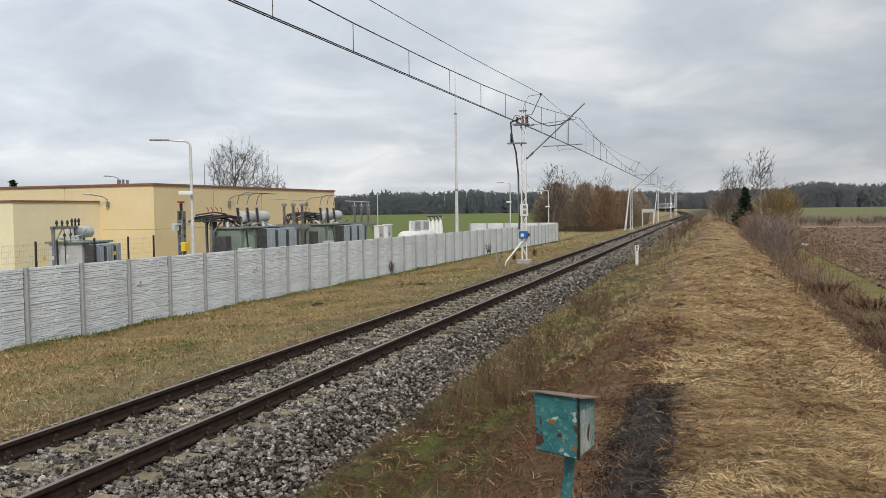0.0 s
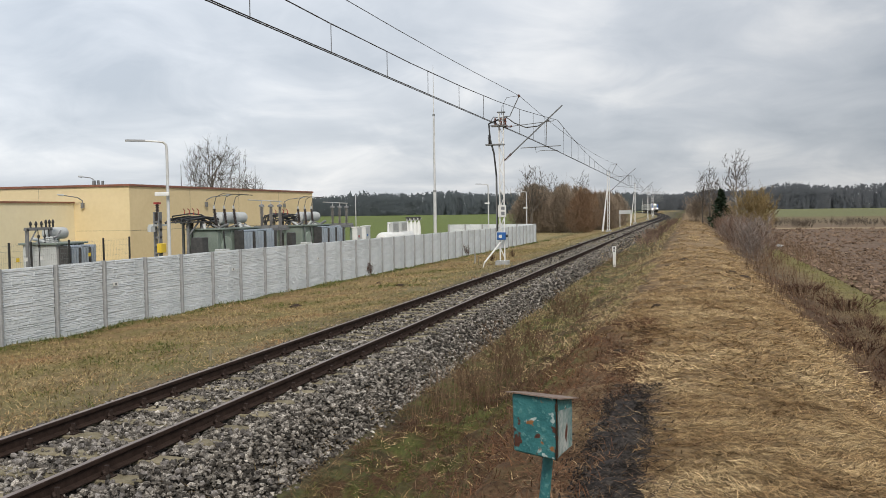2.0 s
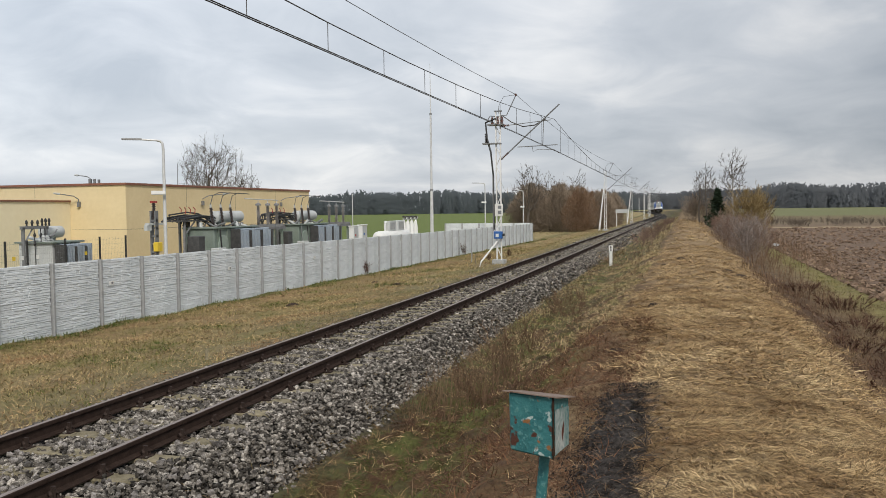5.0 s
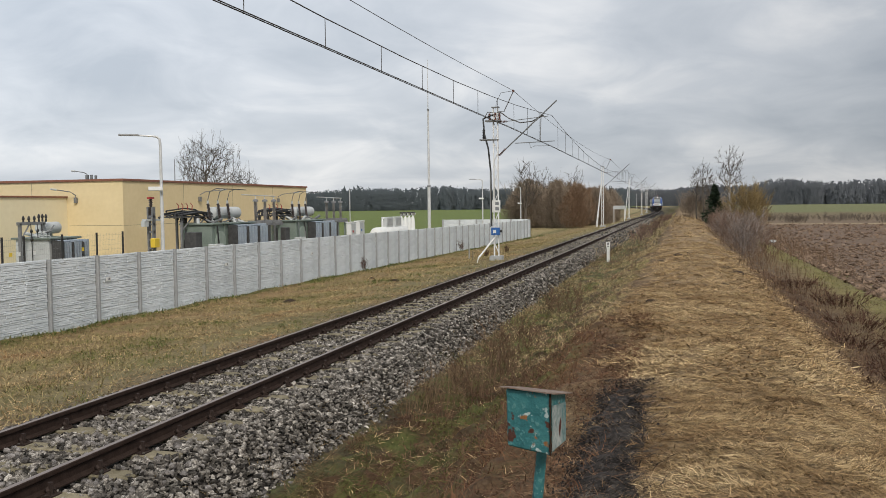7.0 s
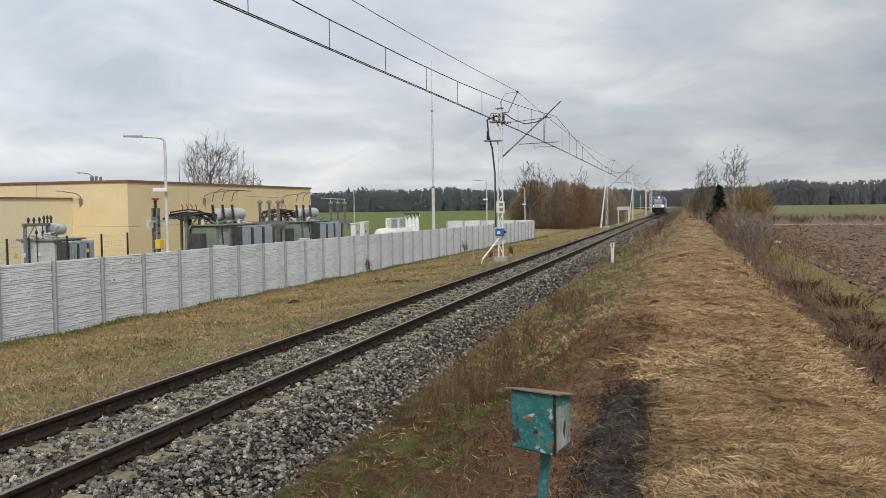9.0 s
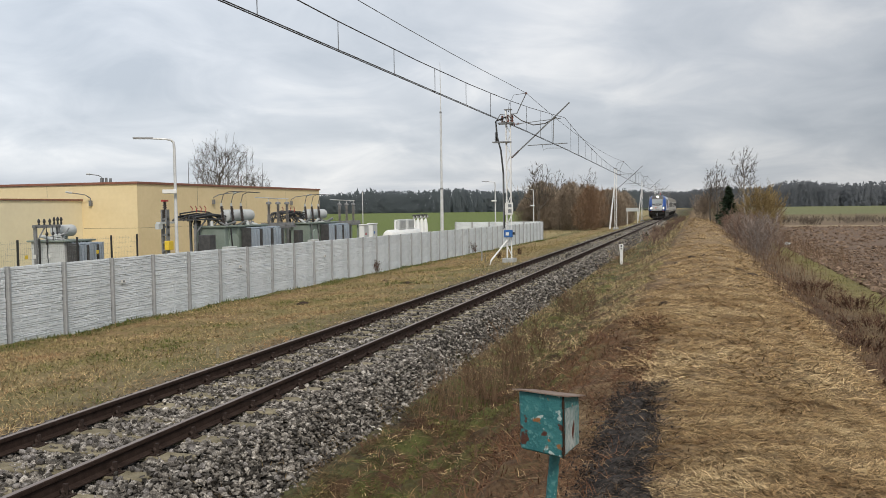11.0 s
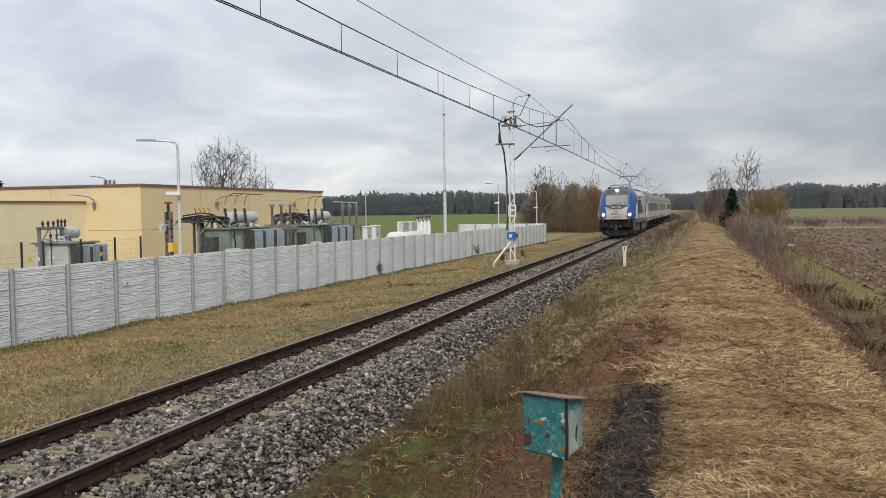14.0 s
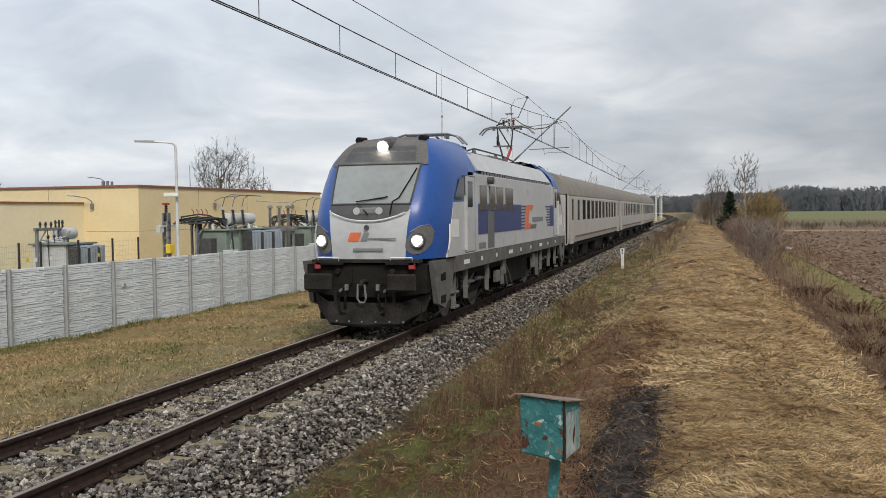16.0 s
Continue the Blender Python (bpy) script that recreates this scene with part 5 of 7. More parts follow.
def cab(loco, flip):
    def put(name, shape, mat, label="", smooth=False, bevel=0.0, under=None):
        if flip:
            for one in shape if isinstance(shape, list) else [shape]:
                one.v = [(-x, LEN_LOCO - y, z) for x, y, z in one.v]
        return part(name, shape, mat, under or loco, label, smooth, bevel)

    edge = span(1.0, 2.0, 6)
    for g in (-1, 1):
        put("cab_corner", cab_patch(span(1.46, 4.05, 18), [g * q for q in edge + [2.6, 3.2]]), BLUE, "blue painted cab corner", True)
    put("nose_panel", cab_patch(span(1.46, 2.46, 6), span(-1.04, 1.04, 8), 0.004), SILVER, "light grey nose panel", True)
    curve = Shape()
    qs = span(-1.0, 1.0, 16)
    curve.add([cab_point(2.43 - 0.20 * (1 - abs(q) ** 2.2) + (0.14 + 0.20 * (1 - abs(q) ** 2.2)) * f, q, 0.009) for f in (0, 0.35, 0.7, 1.0) for q in qs], [(i * 17 + j, i * 17 + j + 1, (i + 1) * 17 + j + 1, (i + 1) * 17 + j) for i in range(3) for j in range(16)])
    put("nose_grille", curve, CHARCOAL, "dark band below the windscreen", True)
    put("windscreen", cab_patch(span(2.58, 3.38, 5), span(-0.97, 0.97, 10), 0.006), SKY_PALE_SCREEN, "large raked windscreen", True)
    fr = Shape()
    for zz in (2.57, 3.40):
        fr.tube([cab_point(zz, q, 0.012) for q in span(-1, 1, 8)], 0.022, 5)
    for g in (-1, 1):
        fr.tube([cab_point(z, g * 0.99, 0.012) for z in span(2.57, 3.40, 5)], 0.022, 5)
    put("windscreen_frame", fr, CHARCOAL)
    put("cab_brow", cab_patch(span(3.38, 4.06, 9), [-1.22, -1.1] + span(-1, 1, 8) + [1.1, 1.22], 0.012), ROOF_GREY, "dusty grey cab roof brow", True)
    put("brow_panel", cab_patch(span(3.46, 3.80, 4), span(-0.86, 0.86, 8), 0.014), CHARCOAL, "dark panel over the windscreen", True)
    put("cab_roof", Shape().add([(-0.75, 3.4, 4.06), (0.75, 3.4, 4.06), (0.45, 2.6, 4.06), (-0.45, 2.6, 4.06), (-0.8, 4.6, 4.02), (0.8, 4.6, 4.02), (-1.12, 2.6, 3.8), (1.12, 2.6, 3.8), (-1.12, 4.6, 3.8), (1.12, 4.6, 3.8), (-1.36, 2.6, 3.3), (1.36, 2.6, 3.3), (-1.40, 4.6, 3.3), (1.40, 4.6, 3.3)],
                                [(3, 2, 1, 0), (0, 1, 5, 4), (3, 0, 4, 8, 6), (2, 7, 9, 5, 1), (6, 8, 12, 10), (7, 11, 13, 9)]), BLUE, "blue shoulder and roof behind the cab", True)
    # smiling handrail under the windscreen
    put("handrail", Shape().tube([cab_point(2.40 - 0.17 * (1 - (abs(q)) ** 2.2), q * 0.95, 0.05) for q in span(-1, 1, 16)], 0.015, 6), OFF_WHITE, "curved white handrail")
    for g in (-1, 1):
        lx = [cab_point(1.83, g * 1.26, 0.0), cab_point(1.83, g * 1.26, 0.05)]
        c, d = Vector(lx[0]), (Vector(lx[1]) - Vector(lx[0])).normalized()
        d = (d + Vector((0, -0.9, 0))).normalized()
        almond = Shape()
        ring = [[cab_point(1.84 + k * (0.27 * math.sin(u) + 0.10 * math.cos(u)), g * (1.32 + k * 0.29 * math.cos(u)), 0.012) for u in span(0, 2 * math.pi * 23 / 24, 23)] for k in (1.0, 0.75, 0.5, 0.02)]
        almond.rings(ring, cap=False)
        shell = put("headlight_shell", almond, ROOF_GREY, "grey almond-shaped headlight surround", True)
        put("headlight_brow", Shape().tube([cab_point(2.0, g * 1.10, 0.012), cab_point(2.13, g * 1.32, 0.012), cab_point(2.14, g * 1.50, 0.012), cab_point(1.98, g * 1.62, 0.012)], 0.012, 6), GREY_STEEL)
        put("headlight_ring", Shape().cyl(c - d * 0.08, c + d * 0.06, 0.165, 0.15, n=20), CHARCOAL, under=shell)
        put("reflector", Shape().cyl(c + d * 0.05, c + d * 0.066, 0.125, n=18), SILVER, "bright reflector", under=shell)
        if not flip:
            put("headlight", Shape().cyl(c + d * 0.055, c + d * 0.075, 0.088, n=18), HEAD_GLOW, "lit round headlight", under=shell)
        put("corner_step", Shape().box(g * 0.75 - 0.3, g * 0.75 + 0.3, 0.30, 0.62, 1.36, 1.40), UNDER)
        rail = Shape()
        rail.tube([(g * 0.55, 0.36, 1.40), (g * 0.55, 0.34, 1.50), (g * 1.0, 0.34, 1.50), (g * 1.0, 0.36, 1.40)], 0.016, 5)
        put("step_rail", rail, OFF_WHITE, "white step rail")
        put("tail_marker", Shape().box(g * 1.0 - 0.06, g * 1.0 + 0.06, 0.30, 0.36, 1.28, 1.40), RED, "red lamp guard")
        put("grab_rail", Shape().tube([cab_point(1.62, g * 1.93, 0.06), cab_point(1.8, g * 1.93, 0.07), cab_point(2.15, g * 1.93, 0.06)], 0.018, 6), OFF_WHITE)
        # buffer
        b = Shape().cyl((g * 0.875, 0.45, 1.03), (g * 0.875, 0.06, 1.03), 0.11, n=12)
        buf = put("buffer", b, UNDER)
        put("buffer_head", Shape().box(g * 0.875 - 0.30, g * 0.875 + 0.30, 0.0, 0.06, 0.86, 1.20), PLOW, "large rectangular buffer head", bevel=0.04, under=buf)
        # wiper
        put("wiper", Shape().tube([cab_point(2.36, g * 0.28 + 0.30, 0.06), cab_point(2.62, g * 0.45 + 0.12, 0.06), cab_point(2.70, g * 0.1 + 0.45 if g < 0 else 0.7, 0.05), cab_point(3.3 if g > 0 else 2.72, 0.93 if g > 0 else 0.42, 0.04)], 0.016, 5), UNDER)
        put("horn", Shape().cyl((g * 0.72, 1.95, 3.97), (g * 0.72, 2.4, 4.03), 0.075, 0.04, n=10), UNDER)
    put("top_lamp_housing", Shape().tube([(0, 1.50, 3.78), (0, 1.66, 3.80), (0, 2.1, 3.85)], [0.14, 0.19, 0.20], 12), CHARCOAL)
    put("top_lamp", Shape().cyl((0, 1.485, 3.775), (0, 1.50, 3.78), 0.115, n=16), HEAD_GLOW if not flip else CHARCOAL, "lit round lamp on the roof brow")
    # maker's badge, running number and the operator's mark as plain shapes
    put("badge", Shape().box(-0.30, 0.30, 0.555, 0.60, 2.36, 2.50), GREY_STEEL, "grey badge with two round ends", bevel=0.02)
    for g in (-1, 1):
        put("badge_end", Shape().cyl((g * 0.24, 0.55, 2.43), (g * 0.24, 0.58, 2.43), 0.075, n=12), SILVER)
    put("coupling_socket", Shape().cyl((0.0, 0.50, 2.10), (0.0, 0.46, 2.10), 0.05, n=10), CHARCOAL)
    put("operator_mark", Shape().add([(-0.42, 0.50, 1.82), (-0.18, 0.492, 1.82), (-0.12, 0.49, 2.0), (-0.36, 0.50, 2.0)], [(0, 1, 2, 3)]), ORANGE, "orange slanted mark")
    put("operator_letter", Shape().add([(-0.14, 0.488, 1.82), (0.0, 0.486, 1.82), (0.06, 0.486, 2.0), (-0.06, 0.488, 2.0)], [(0, 1, 2, 3)]), MID_GREY)
    put("operator_line", Shape().box(0.03, 0.62, 0.478, 0.49, 1.86, 1.89), MID_GREY)
    put("number_bar", Shape().box(-0.30, 0.34, 0.484, 0.493, 1.62, 1.68), MID_GREY)
    # underside of the front
    put("buffer_beam", Shape().prism([(-1.28, 0.80), (-1.28, 1.36), (1.28, 1.36), (1.28, 0.80), (0.5, 0.70), (-0.5, 0.70)], 0.42, 0.85), UNDER, "black buffer beam")
    # added black box that darkens the see-through gap between beam and plough
    put("dark_gap_filler", Shape().box(-1.1, 1.1, 0.62, 0.95, 0.22, 0.85), UNDER)
    put("beam_lip", Shape().box(-1.14, 1.14, 0.34, 0.60, 1.40, 1.46), PLOW)
    sn = Shape()
    sn.rings([[(-1.28, 0.75, 0.78), (-0.8, 0.34, 0.62), (0, 0.28, 0.60), (0.8, 0.34, 0.62), (1.28, 0.75, 0.78)],
              [(-1.16, 0.70, 0.42), (-0.75, 0.25, 0.20), (0, 0.16, 0.18), (0.75, 0.25, 0.20), (1.16, 0.70, 0.42)],
              [(-1.12, 0.78, 0.36), (-0.72, 0.30, 0.14), (0, 0.20, 0.12), (0.72, 0.30, 0.14), (1.12, 0.78, 0.36)]], cap=False, closed=False)
    put("snow_plough", sn, PLOW, "dusty black snow plough")
    for k in range(7):
        x = -0.85 + k * 0.28
        put("bolt", Shape().cyl((x, 0.16 + 0.09 * abs(x), 0.235), (x, 0.20 + 0.09 * abs(x), 0.235), 0.02, n=6), GREY_STEEL)
    for g in (-1, 1):
        put("side_skirt", Shape().prism([(0.45, 1.42), (0.78, 0.56), (1.30, 0.42), (1.75, 0.72), (1.95, 1.10), (1.95, 1.42)], g * 1.30, g * 1.40, "x"), ROOF_GREY, "grey stepped front skirt")
        for zz in (1.08, 0.62):
            put("step_opening", Shape().box(g * 1.395, g * 1.407, 0.98, 1.32, zz - 0.08, zz + 0.08), UNDER)
        put("air_hose", Shape().tube([(g * 0.33, 0.40, 0.98), (g * 0.33, 0.22, 0.9), (g * 0.35, 0.16, 0.7), (g * 0.38, 0.22, 0.52), (g * 0.42, 0.40, 0.5)], 0.026, 6), UNDER)
        put("hose_tap", Shape().box(g * 0.33 - 0.03, g * 0.33 + 0.03, 0.16, 0.24, 0.86, 0.98), GREY_STEEL)
    for g in (-1, 1):
        put("beam_pocket", Shape().box(g * 0.42 - 0.13, g * 0.42 + 0.13, 0.405, 0.425, 0.95, 1.28), UNDER, bevel=0.005)
        put("jumper_socket", Shape().cyl((g * 0.58, 0.43, 1.24), (g * 0.58, 0.33, 1.22), 0.055, n=10), PLOW)
        put("brake_hose", Shape().tube([(g * 0.47, 0.42, 0.92), (g * 0.48, 0.24, 0.84), (g * 0.5, 0.18, 0.62), (g * 0.46, 0.2, 0.42), (g * 0.36, 0.26, 0.38)], 0.02, 6), UNDER)
        put("hose_cock", Shape().cyl((g * 0.47, 0.26, 0.86), (g * 0.47, 0.18, 0.84), 0.028, n=8), DUSTY)
        put("plough_bracket", Shape().box(g * 0.62 - 0.03, g * 0.62 + 0.03, 0.30, 0.62, 0.5, 0.82), PLOW)
        put("skirt_plate", Shape().prism([(0.50, 1.30), (1.02, 1.30), (1.10, 1.14), (0.60, 1.14)], g * 1.398, g * 1.412, "x"), SKIRT, "lighter grey skirt plate")
    put("coupling_hook", Shape().tube([(0, 0.42, 1.02), (0, 0.18, 1.02), (0, 0.08, 0.95)], [0.06, 0.05, 0.03], 6), PLOW)
    put("coupling_link", Shape().tube([(-0.07, 0.14, 0.98), (-0.09, 0.16, 0.70), (-0.05, 0.18, 0.62), (0.05, 0.18, 0.62), (0.09, 0.16, 0.70), (0.07, 0.14, 0.98)], 0.022, 6), GREY_STEEL, "pale steel screw coupling")
    # side of the cab
    put("cab_side", side_plate([(1.32, 1.46), (1.78, 2.60), (2.78, 2.62), (2.78, 3.2), (4.0, 3.24), (4.0, 1.46)], 1.452), SILVER, "light grey cab side")
    put("side_window", side_plate([(1.86, 2.66), (2.70, 2.66), (2.70, 3.16), (2.32, 3.10)], 1.447, 0.008), TINTED, "dark cab side window")
    put("door_gap", side_plate([(2.76, 1.48), (3.66, 1.48), (3.66, 3.20), (2.76, 3.20)], 1.4535), CHARCOAL)
    put("cab_door", side_plate([(2.80, 1.50), (3.62, 1.50), (3.62, 3.18), (2.80, 3.18)], 1.458), SILVER, "cab door", bevel=0.006)
    put("door_window", side_plate([(2.98, 2.50), (3.40, 2.50), (3.40, 3.08), (2.98, 3.08)], 1.464), TINTED)
    put("door_handrail", side_plate([(2.70, 1.55), (2.74, 1.55), (2.74, 2.75), (2.70, 2.75)], 1.49, 0.03), SILVER)
    put("notice_plate", side_plate([(1.62, 1.86), (2.2, 1.86), (2.2, 2.24), (1.62, 2.24)], 1.458), OFF_WHITE, "white notice plate")


def bogie(parent, s, wheel_r, half, wheels):
    B = part("bogie_frame", Shape().prism([(s - half - 0.75, 0.72), (s - half - 0.55, 0.95), (s - 0.6, 0.95), (s - 0.4, 0.62), (s + 0.4, 0.62), (s + 0.6, 0.95), (s + half + 0.55, 0.95), (s + half + 0.75, 0.72), (s + half, 0.62), (s + 0.5, 0.45), (s - 0.5, 0.45), (s - half, 0.62)], -1.12, -1.0, "x")
         .prism([(s - half - 0.75, 0.72), (s - half - 0.55, 0.95), (s - 0.6, 0.95), (s - 0.4, 0.62), (s + 0.4, 0.62), (s + 0.6, 0.95), (s + half + 0.55, 0.95), (s + half + 0.75, 0.72), (s + half, 0.62), (s + 0.5, 0.45), (s - 0.5, 0.45), (s - half, 0.62)], 1.0, 1.12, "x")
         .box(-1.0, 1.0, s - 0.3, s + 0.3, 0.5, 0.8), UNDER, parent, "black bogie frame")
    for g in (-1, 1):
        for d in (-half, half):
            part("axle_box", Shape().box(g * 1.06 - 0.10, g * 1.06 + 0.10, s + d - 0.2, s + d + 0.2, wheel_r - 0.16, wheel_r + 0.2), UNDER, B, bevel=0.03)
            part("coil_spring", Shape().lathe([(0.09, 0.0), (0.11, 0.05), (0.09, 0.1), (0.11, 0.15), (0.09, 0.2), (0.11, 0.25), (0.09, 0.3)], (g * 1.08, s + d + 0.3, 0.62), n=8), WHEEL, B)
        part("damper", Shape().cyl((g * 1.17, s - 0.7, 0.6), (g * 1.17, s + 0.2, 1.05), 0.05, n=8), SKIRT, B)
    for d in (-half, half):
        w = Shape()
        for g in (-1, 1):
            w.lathe([(0.1, g * 0.66), (wheel_r - 0.12, g * 0.68), (wheel_r + 0.028, g * 0.685), (wheel_r + 0.028, g * 0.715), (wheel_r, g * 0.73), (wheel_r - 0.005, g * 0.82), (wheel_r - 0.12, g * 0.80), (0.18, g * 0.77), (0.1, g * 0.80)], axis="x", n=24)
        w.cyl((-0.9, 0, 0), (0.9, 0, 0), 0.09, n=10)
        w.box(-0.30, -0.26, -wheel_r * 0.7, wheel_r * 0.7, -0.08, 0.08).box(0.26, 0.30, -0.08, 0.08, -wheel_r * 0.7, wheel_r * 0.7)
        o = part("wheelset", w, WHEEL, parent, "steel wheelset", at=pose(0, s + d, wheel_r))
        wheels.append((o, s + d, wheel_r))


def locomotive():
    wheels = []
    L = thing("locomotive", "blue and light grey electric locomotive with lit headlights", "locomotive")
    cab(L, False)
    cab(L, True)
    a, b = 4.0, LEN_LOCO - 4.0
    # machine room: flanks, shoulders and roof
    for g in (-1, 1):
        part("body_side", Shape().prism([(g * 1.45, 1.46), (g * 1.45, 3.26), (g * 1.38, 3.30), (g * 1.38, 1.46)], a - 0.2, b + 0.2), SILVER, L, "light grey machine room side")
        part("roof_shoulder", Shape().prism([(g * 1.43, 3.36), (g * 1.10, 3.82), (g * 1.04, 3.78), (g * 1.36, 3.36)], a + 0.1, b - 0.1), SILVER, L, "pale roof shoulder")
        part("vent_strip", Shape().box(min(g * 1.38, g * 1.415), max(g * 1.38, g * 1.415), a + 0.3, b - 0.3, 3.25, 3.36), UNDER, L, "dark louvre strip under the roof")
        for k in range(34):
            y = a + 0.45 + k * 0.30
            part("louvre", Shape().box(min(g * 1.412, g * 1.43), max(g * 1.412, g * 1.43), y, y + 0.16, 3.265, 3.345), GREY_STEEL, L)
        part("sill_skirt", Shape().box(min(g * 1.40, g * 1.46), max(g * 1.40, g * 1.46), 1.95, LEN_LOCO - 1.95, 1.12, 1.455), SKIRT, L, "dusty grey sill")
        for k in range(9):
            y = 2.6 + k * 1.6
            part("sill_lettering", Shape().box(min(g * 1.458, g * 1.463), max(g * 1.458, g * 1.463), y, y + (0.16 if k % 3 else 0.5), 1.24, 1.34), OFF_WHITE, L)
        for s0 in (3.1, 5.2, 7.0, 13.0, 14.6, 16.0):
            part("sill_stanchion", Shape().box(min(g * 1.30, g * 1.38), max(g * 1.30, g * 1.38), s0, s0 + 0.12, 0.45, 1.12), DUSTY, L)
        for s0, s1, z0, z1 in ((2.15, 2.55, 0.30, 0.36), (2.15, 2.55, 0.62, 0.68), (2.2, 2.26, 0.3, 1.12), (6.3, 6.7, 0.55, 0.85), (7.2, 7.5, 0.7, 1.1), (11.6, 12.0, 0.6, 1.05), (12.4, 12.46, 0.3, 1.12), (16.4, 16.8, 0.30, 0.36), (16.4, 16.8, 0.62, 0.68)):
            part("sill_fitting", Shape().box(min(g * 1.26, g * 1.36), max(g * 1.26, g * 1.36), s0, s1, z0, z1), DUSTY, L, bevel=0.01)
        for s0 in (2.9, 6.1, 12.7, 15.9):
            part("sand_pipe", Shape().tube([(g * 1.2, s0, 1.1), (g * 1.2, s0 + 0.05, 0.7), (g * 0.95, s0 - 0.25, 0.25), (g * 0.78, s0 - 0.4, 0.1)], 0.025, 6), DUSTY, L)
        for s0 in (4.0, 5.1, 13.7, 14.8):
            part("yaw_damper", Shape().cyl((g * 1.22, s0 - 0.45, 0.78), (g * 1.22, s0 + 0.35, 0.74), 0.055, 0.04, n=8), DUSTY, L)
    part("roof_deck", Shape().box(-1.06, 1.06, a + 0.1, b - 0.1, 3.70, 3.78), ROOF_GREY, L)
    for y0, y1, hw, z1 in ((4.7, 6.0, 0.6, 3.98), (6.4, 8.2, 0.75, 3.95), (8.6, 10.1, 0.7, 4.0), (10.5, 12.0, 0.65, 3.94)):
        part("roof_hatch", Shape().box(-hw, hw, y0, y1, 3.78, z1), ROOF_GREY, L, bevel=0.04)
    part("underframe", Shape().box(-1.30, 1.30, 0.9, LEN_LOCO - 0.9, 0.95, 1.45), UNDER, L)
    part("transformer_tank", Shape().prism([(-1.25, 0.95), (1.25, 0.95), (1.18, 0.35), (-1.18, 0.35)], 7.6, 11.2), UNDER, L, "black under-floor equipment")
    for g in (-1, 1):
        part("brace", Shape().tube([(g * 1.30, 7.3, 1.0), (g * 1.30, 7.9, 0.32), (g * 1.30, 8.5, 0.32), (g * 1.30, 7.6, 1.0)], 0.03, 5), SKIRT, L)
    # windows of the machine room and the painted bands
    part("side_band", side_plate([(3.95, 1.86), (9.2, 1.86), (9.2, 2.58), (3.95, 2.58)], 1.456), DEEP_BLUE, L, "deep blue side band")
    part("rear_band", side_plate([(14.4, 1.86), (15.2, 1.86), (15.2, 2.58), (14.4, 2.58)], 1.456), DEEP_BLUE, L, "deep blue side band")
    for s0, step, g in ((9.2, 0.09, 1), (14.4, 0.09, -1)):
        for k in range(8):
            z = 1.88 + k * 0.09
            e = s0 + g * (0.55 + 0.5 * ((k * 5) % 4) / 4)
            part("band_fringe", side_plate([(min(s0, e), z), (max(s0, e), z), (max(s0, e), z + 0.045), (min(s0, e), z + 0.045)], 1.456), DEEP_BLUE, L)
    for s0, s1 in ((4.15, 4.85), (5.15, 5.75), (5.95, 6.7), (7.05, 8.0)):
        part("machine_room_window", side_plate([(s0, 2.42), (s1, 2.42), (s1, 3.02), (s0, 3.02)], 1.458, 0.01), AMBER, L, "brown-tinted machine room window")
    part("equipment_door", side_plate([(4.95, 1.50), (5.62, 1.50), (5.62, 2.40), (4.95, 2.40)], 1.457, 0.008), COACH_DARK, L, "dark recessed door")
    part("vent_grille", side_plate([(4.05, 1.52), (4.7, 1.52), (4.7, 1.66), (4.05, 1.66)], 1.458), GREY_STEEL, L)
    part("side_lamp", Shape().cyl((1.44, 5.0, 3.15), (1.60, 5.0, 3.15), 0.09, n=10), CHARCOAL, L)
    part("side_mark", side_plate([(9.75, 1.86), (10.55, 1.86), (10.75, 2.02), (10.3, 2.02), (10.45, 2.42), (10.95, 2.42), (11.15, 2.58), (9.95, 2.58)], 1.456, 0.007), ORANGE, L, "large orange mark")
    part("side_mark_shadow", side_plate([(10.6, 1.86), (11.6, 1.86), (11.7, 1.98), (10.75, 1.98)], 1.456, 0.006), COACH_DARK, L)
    part("side_mark_lines", side_plate([(11.0, 2.06), (12.9, 2.06), (12.9, 2.2), (11.0, 2.2)], 1.456, 0.005), MID_GREY, L)
    bogie(L, 4.55, 0.60, 1.3, wheels)
    bogie(L, LEN_LOCO - 4.55, 0.60, 1.3, wheels)
    # pantograph raised to the wire
    for s, raised in ((14.1, True), (5.3, False)):
        p = part("pantograph", Shape().box(-0.65, 0.65, s - 0.7, s - 0.6, 3.98, 4.06).box(-0.65, 0.65, s + 0.6, s + 0.7, 3.98, 4.06).box(-0.65, -0.57, s - 0.7, s + 0.7, 3.98, 4.06).box(0.57, 0.65, s - 0.7, s + 0.7, 3.98, 4.06), DARK_STEEL, L, "pantograph on the roof")
        for gx_ in (-0.6, 0.6):
            for gy_ in (-0.65, 0.65):
                part("insulator", Shape().lathe([(0.05, 0), (0.08, 0.03), (0.05, 0.06), (0.08, 0.09), (0.05, 0.12), (0.08, 0.15), (0.05, 0.2)], (gx_, s + gy_, 3.78), n=8), INSULATOR, p)
        z1, z2 = (4.62, 5.27) if raised else (4.16, 4.24)
        knee = (0, s + (0.75 if raised else 1.0), z1)
        top = (0, s - (0.1 if raised else 0.7), z2)
        part("lower_arm", Shape().cyl((0, s - 0.2, 4.06), knee, 0.05, n=8), RED, p, "red lower arm")
        part("upper_arm", Shape().cyl(knee, (-0.25, top[1], z2), 0.025, n=6).cyl(knee, (0.25, top[1], z2), 0.025, n=6), GREY_STEEL, p)
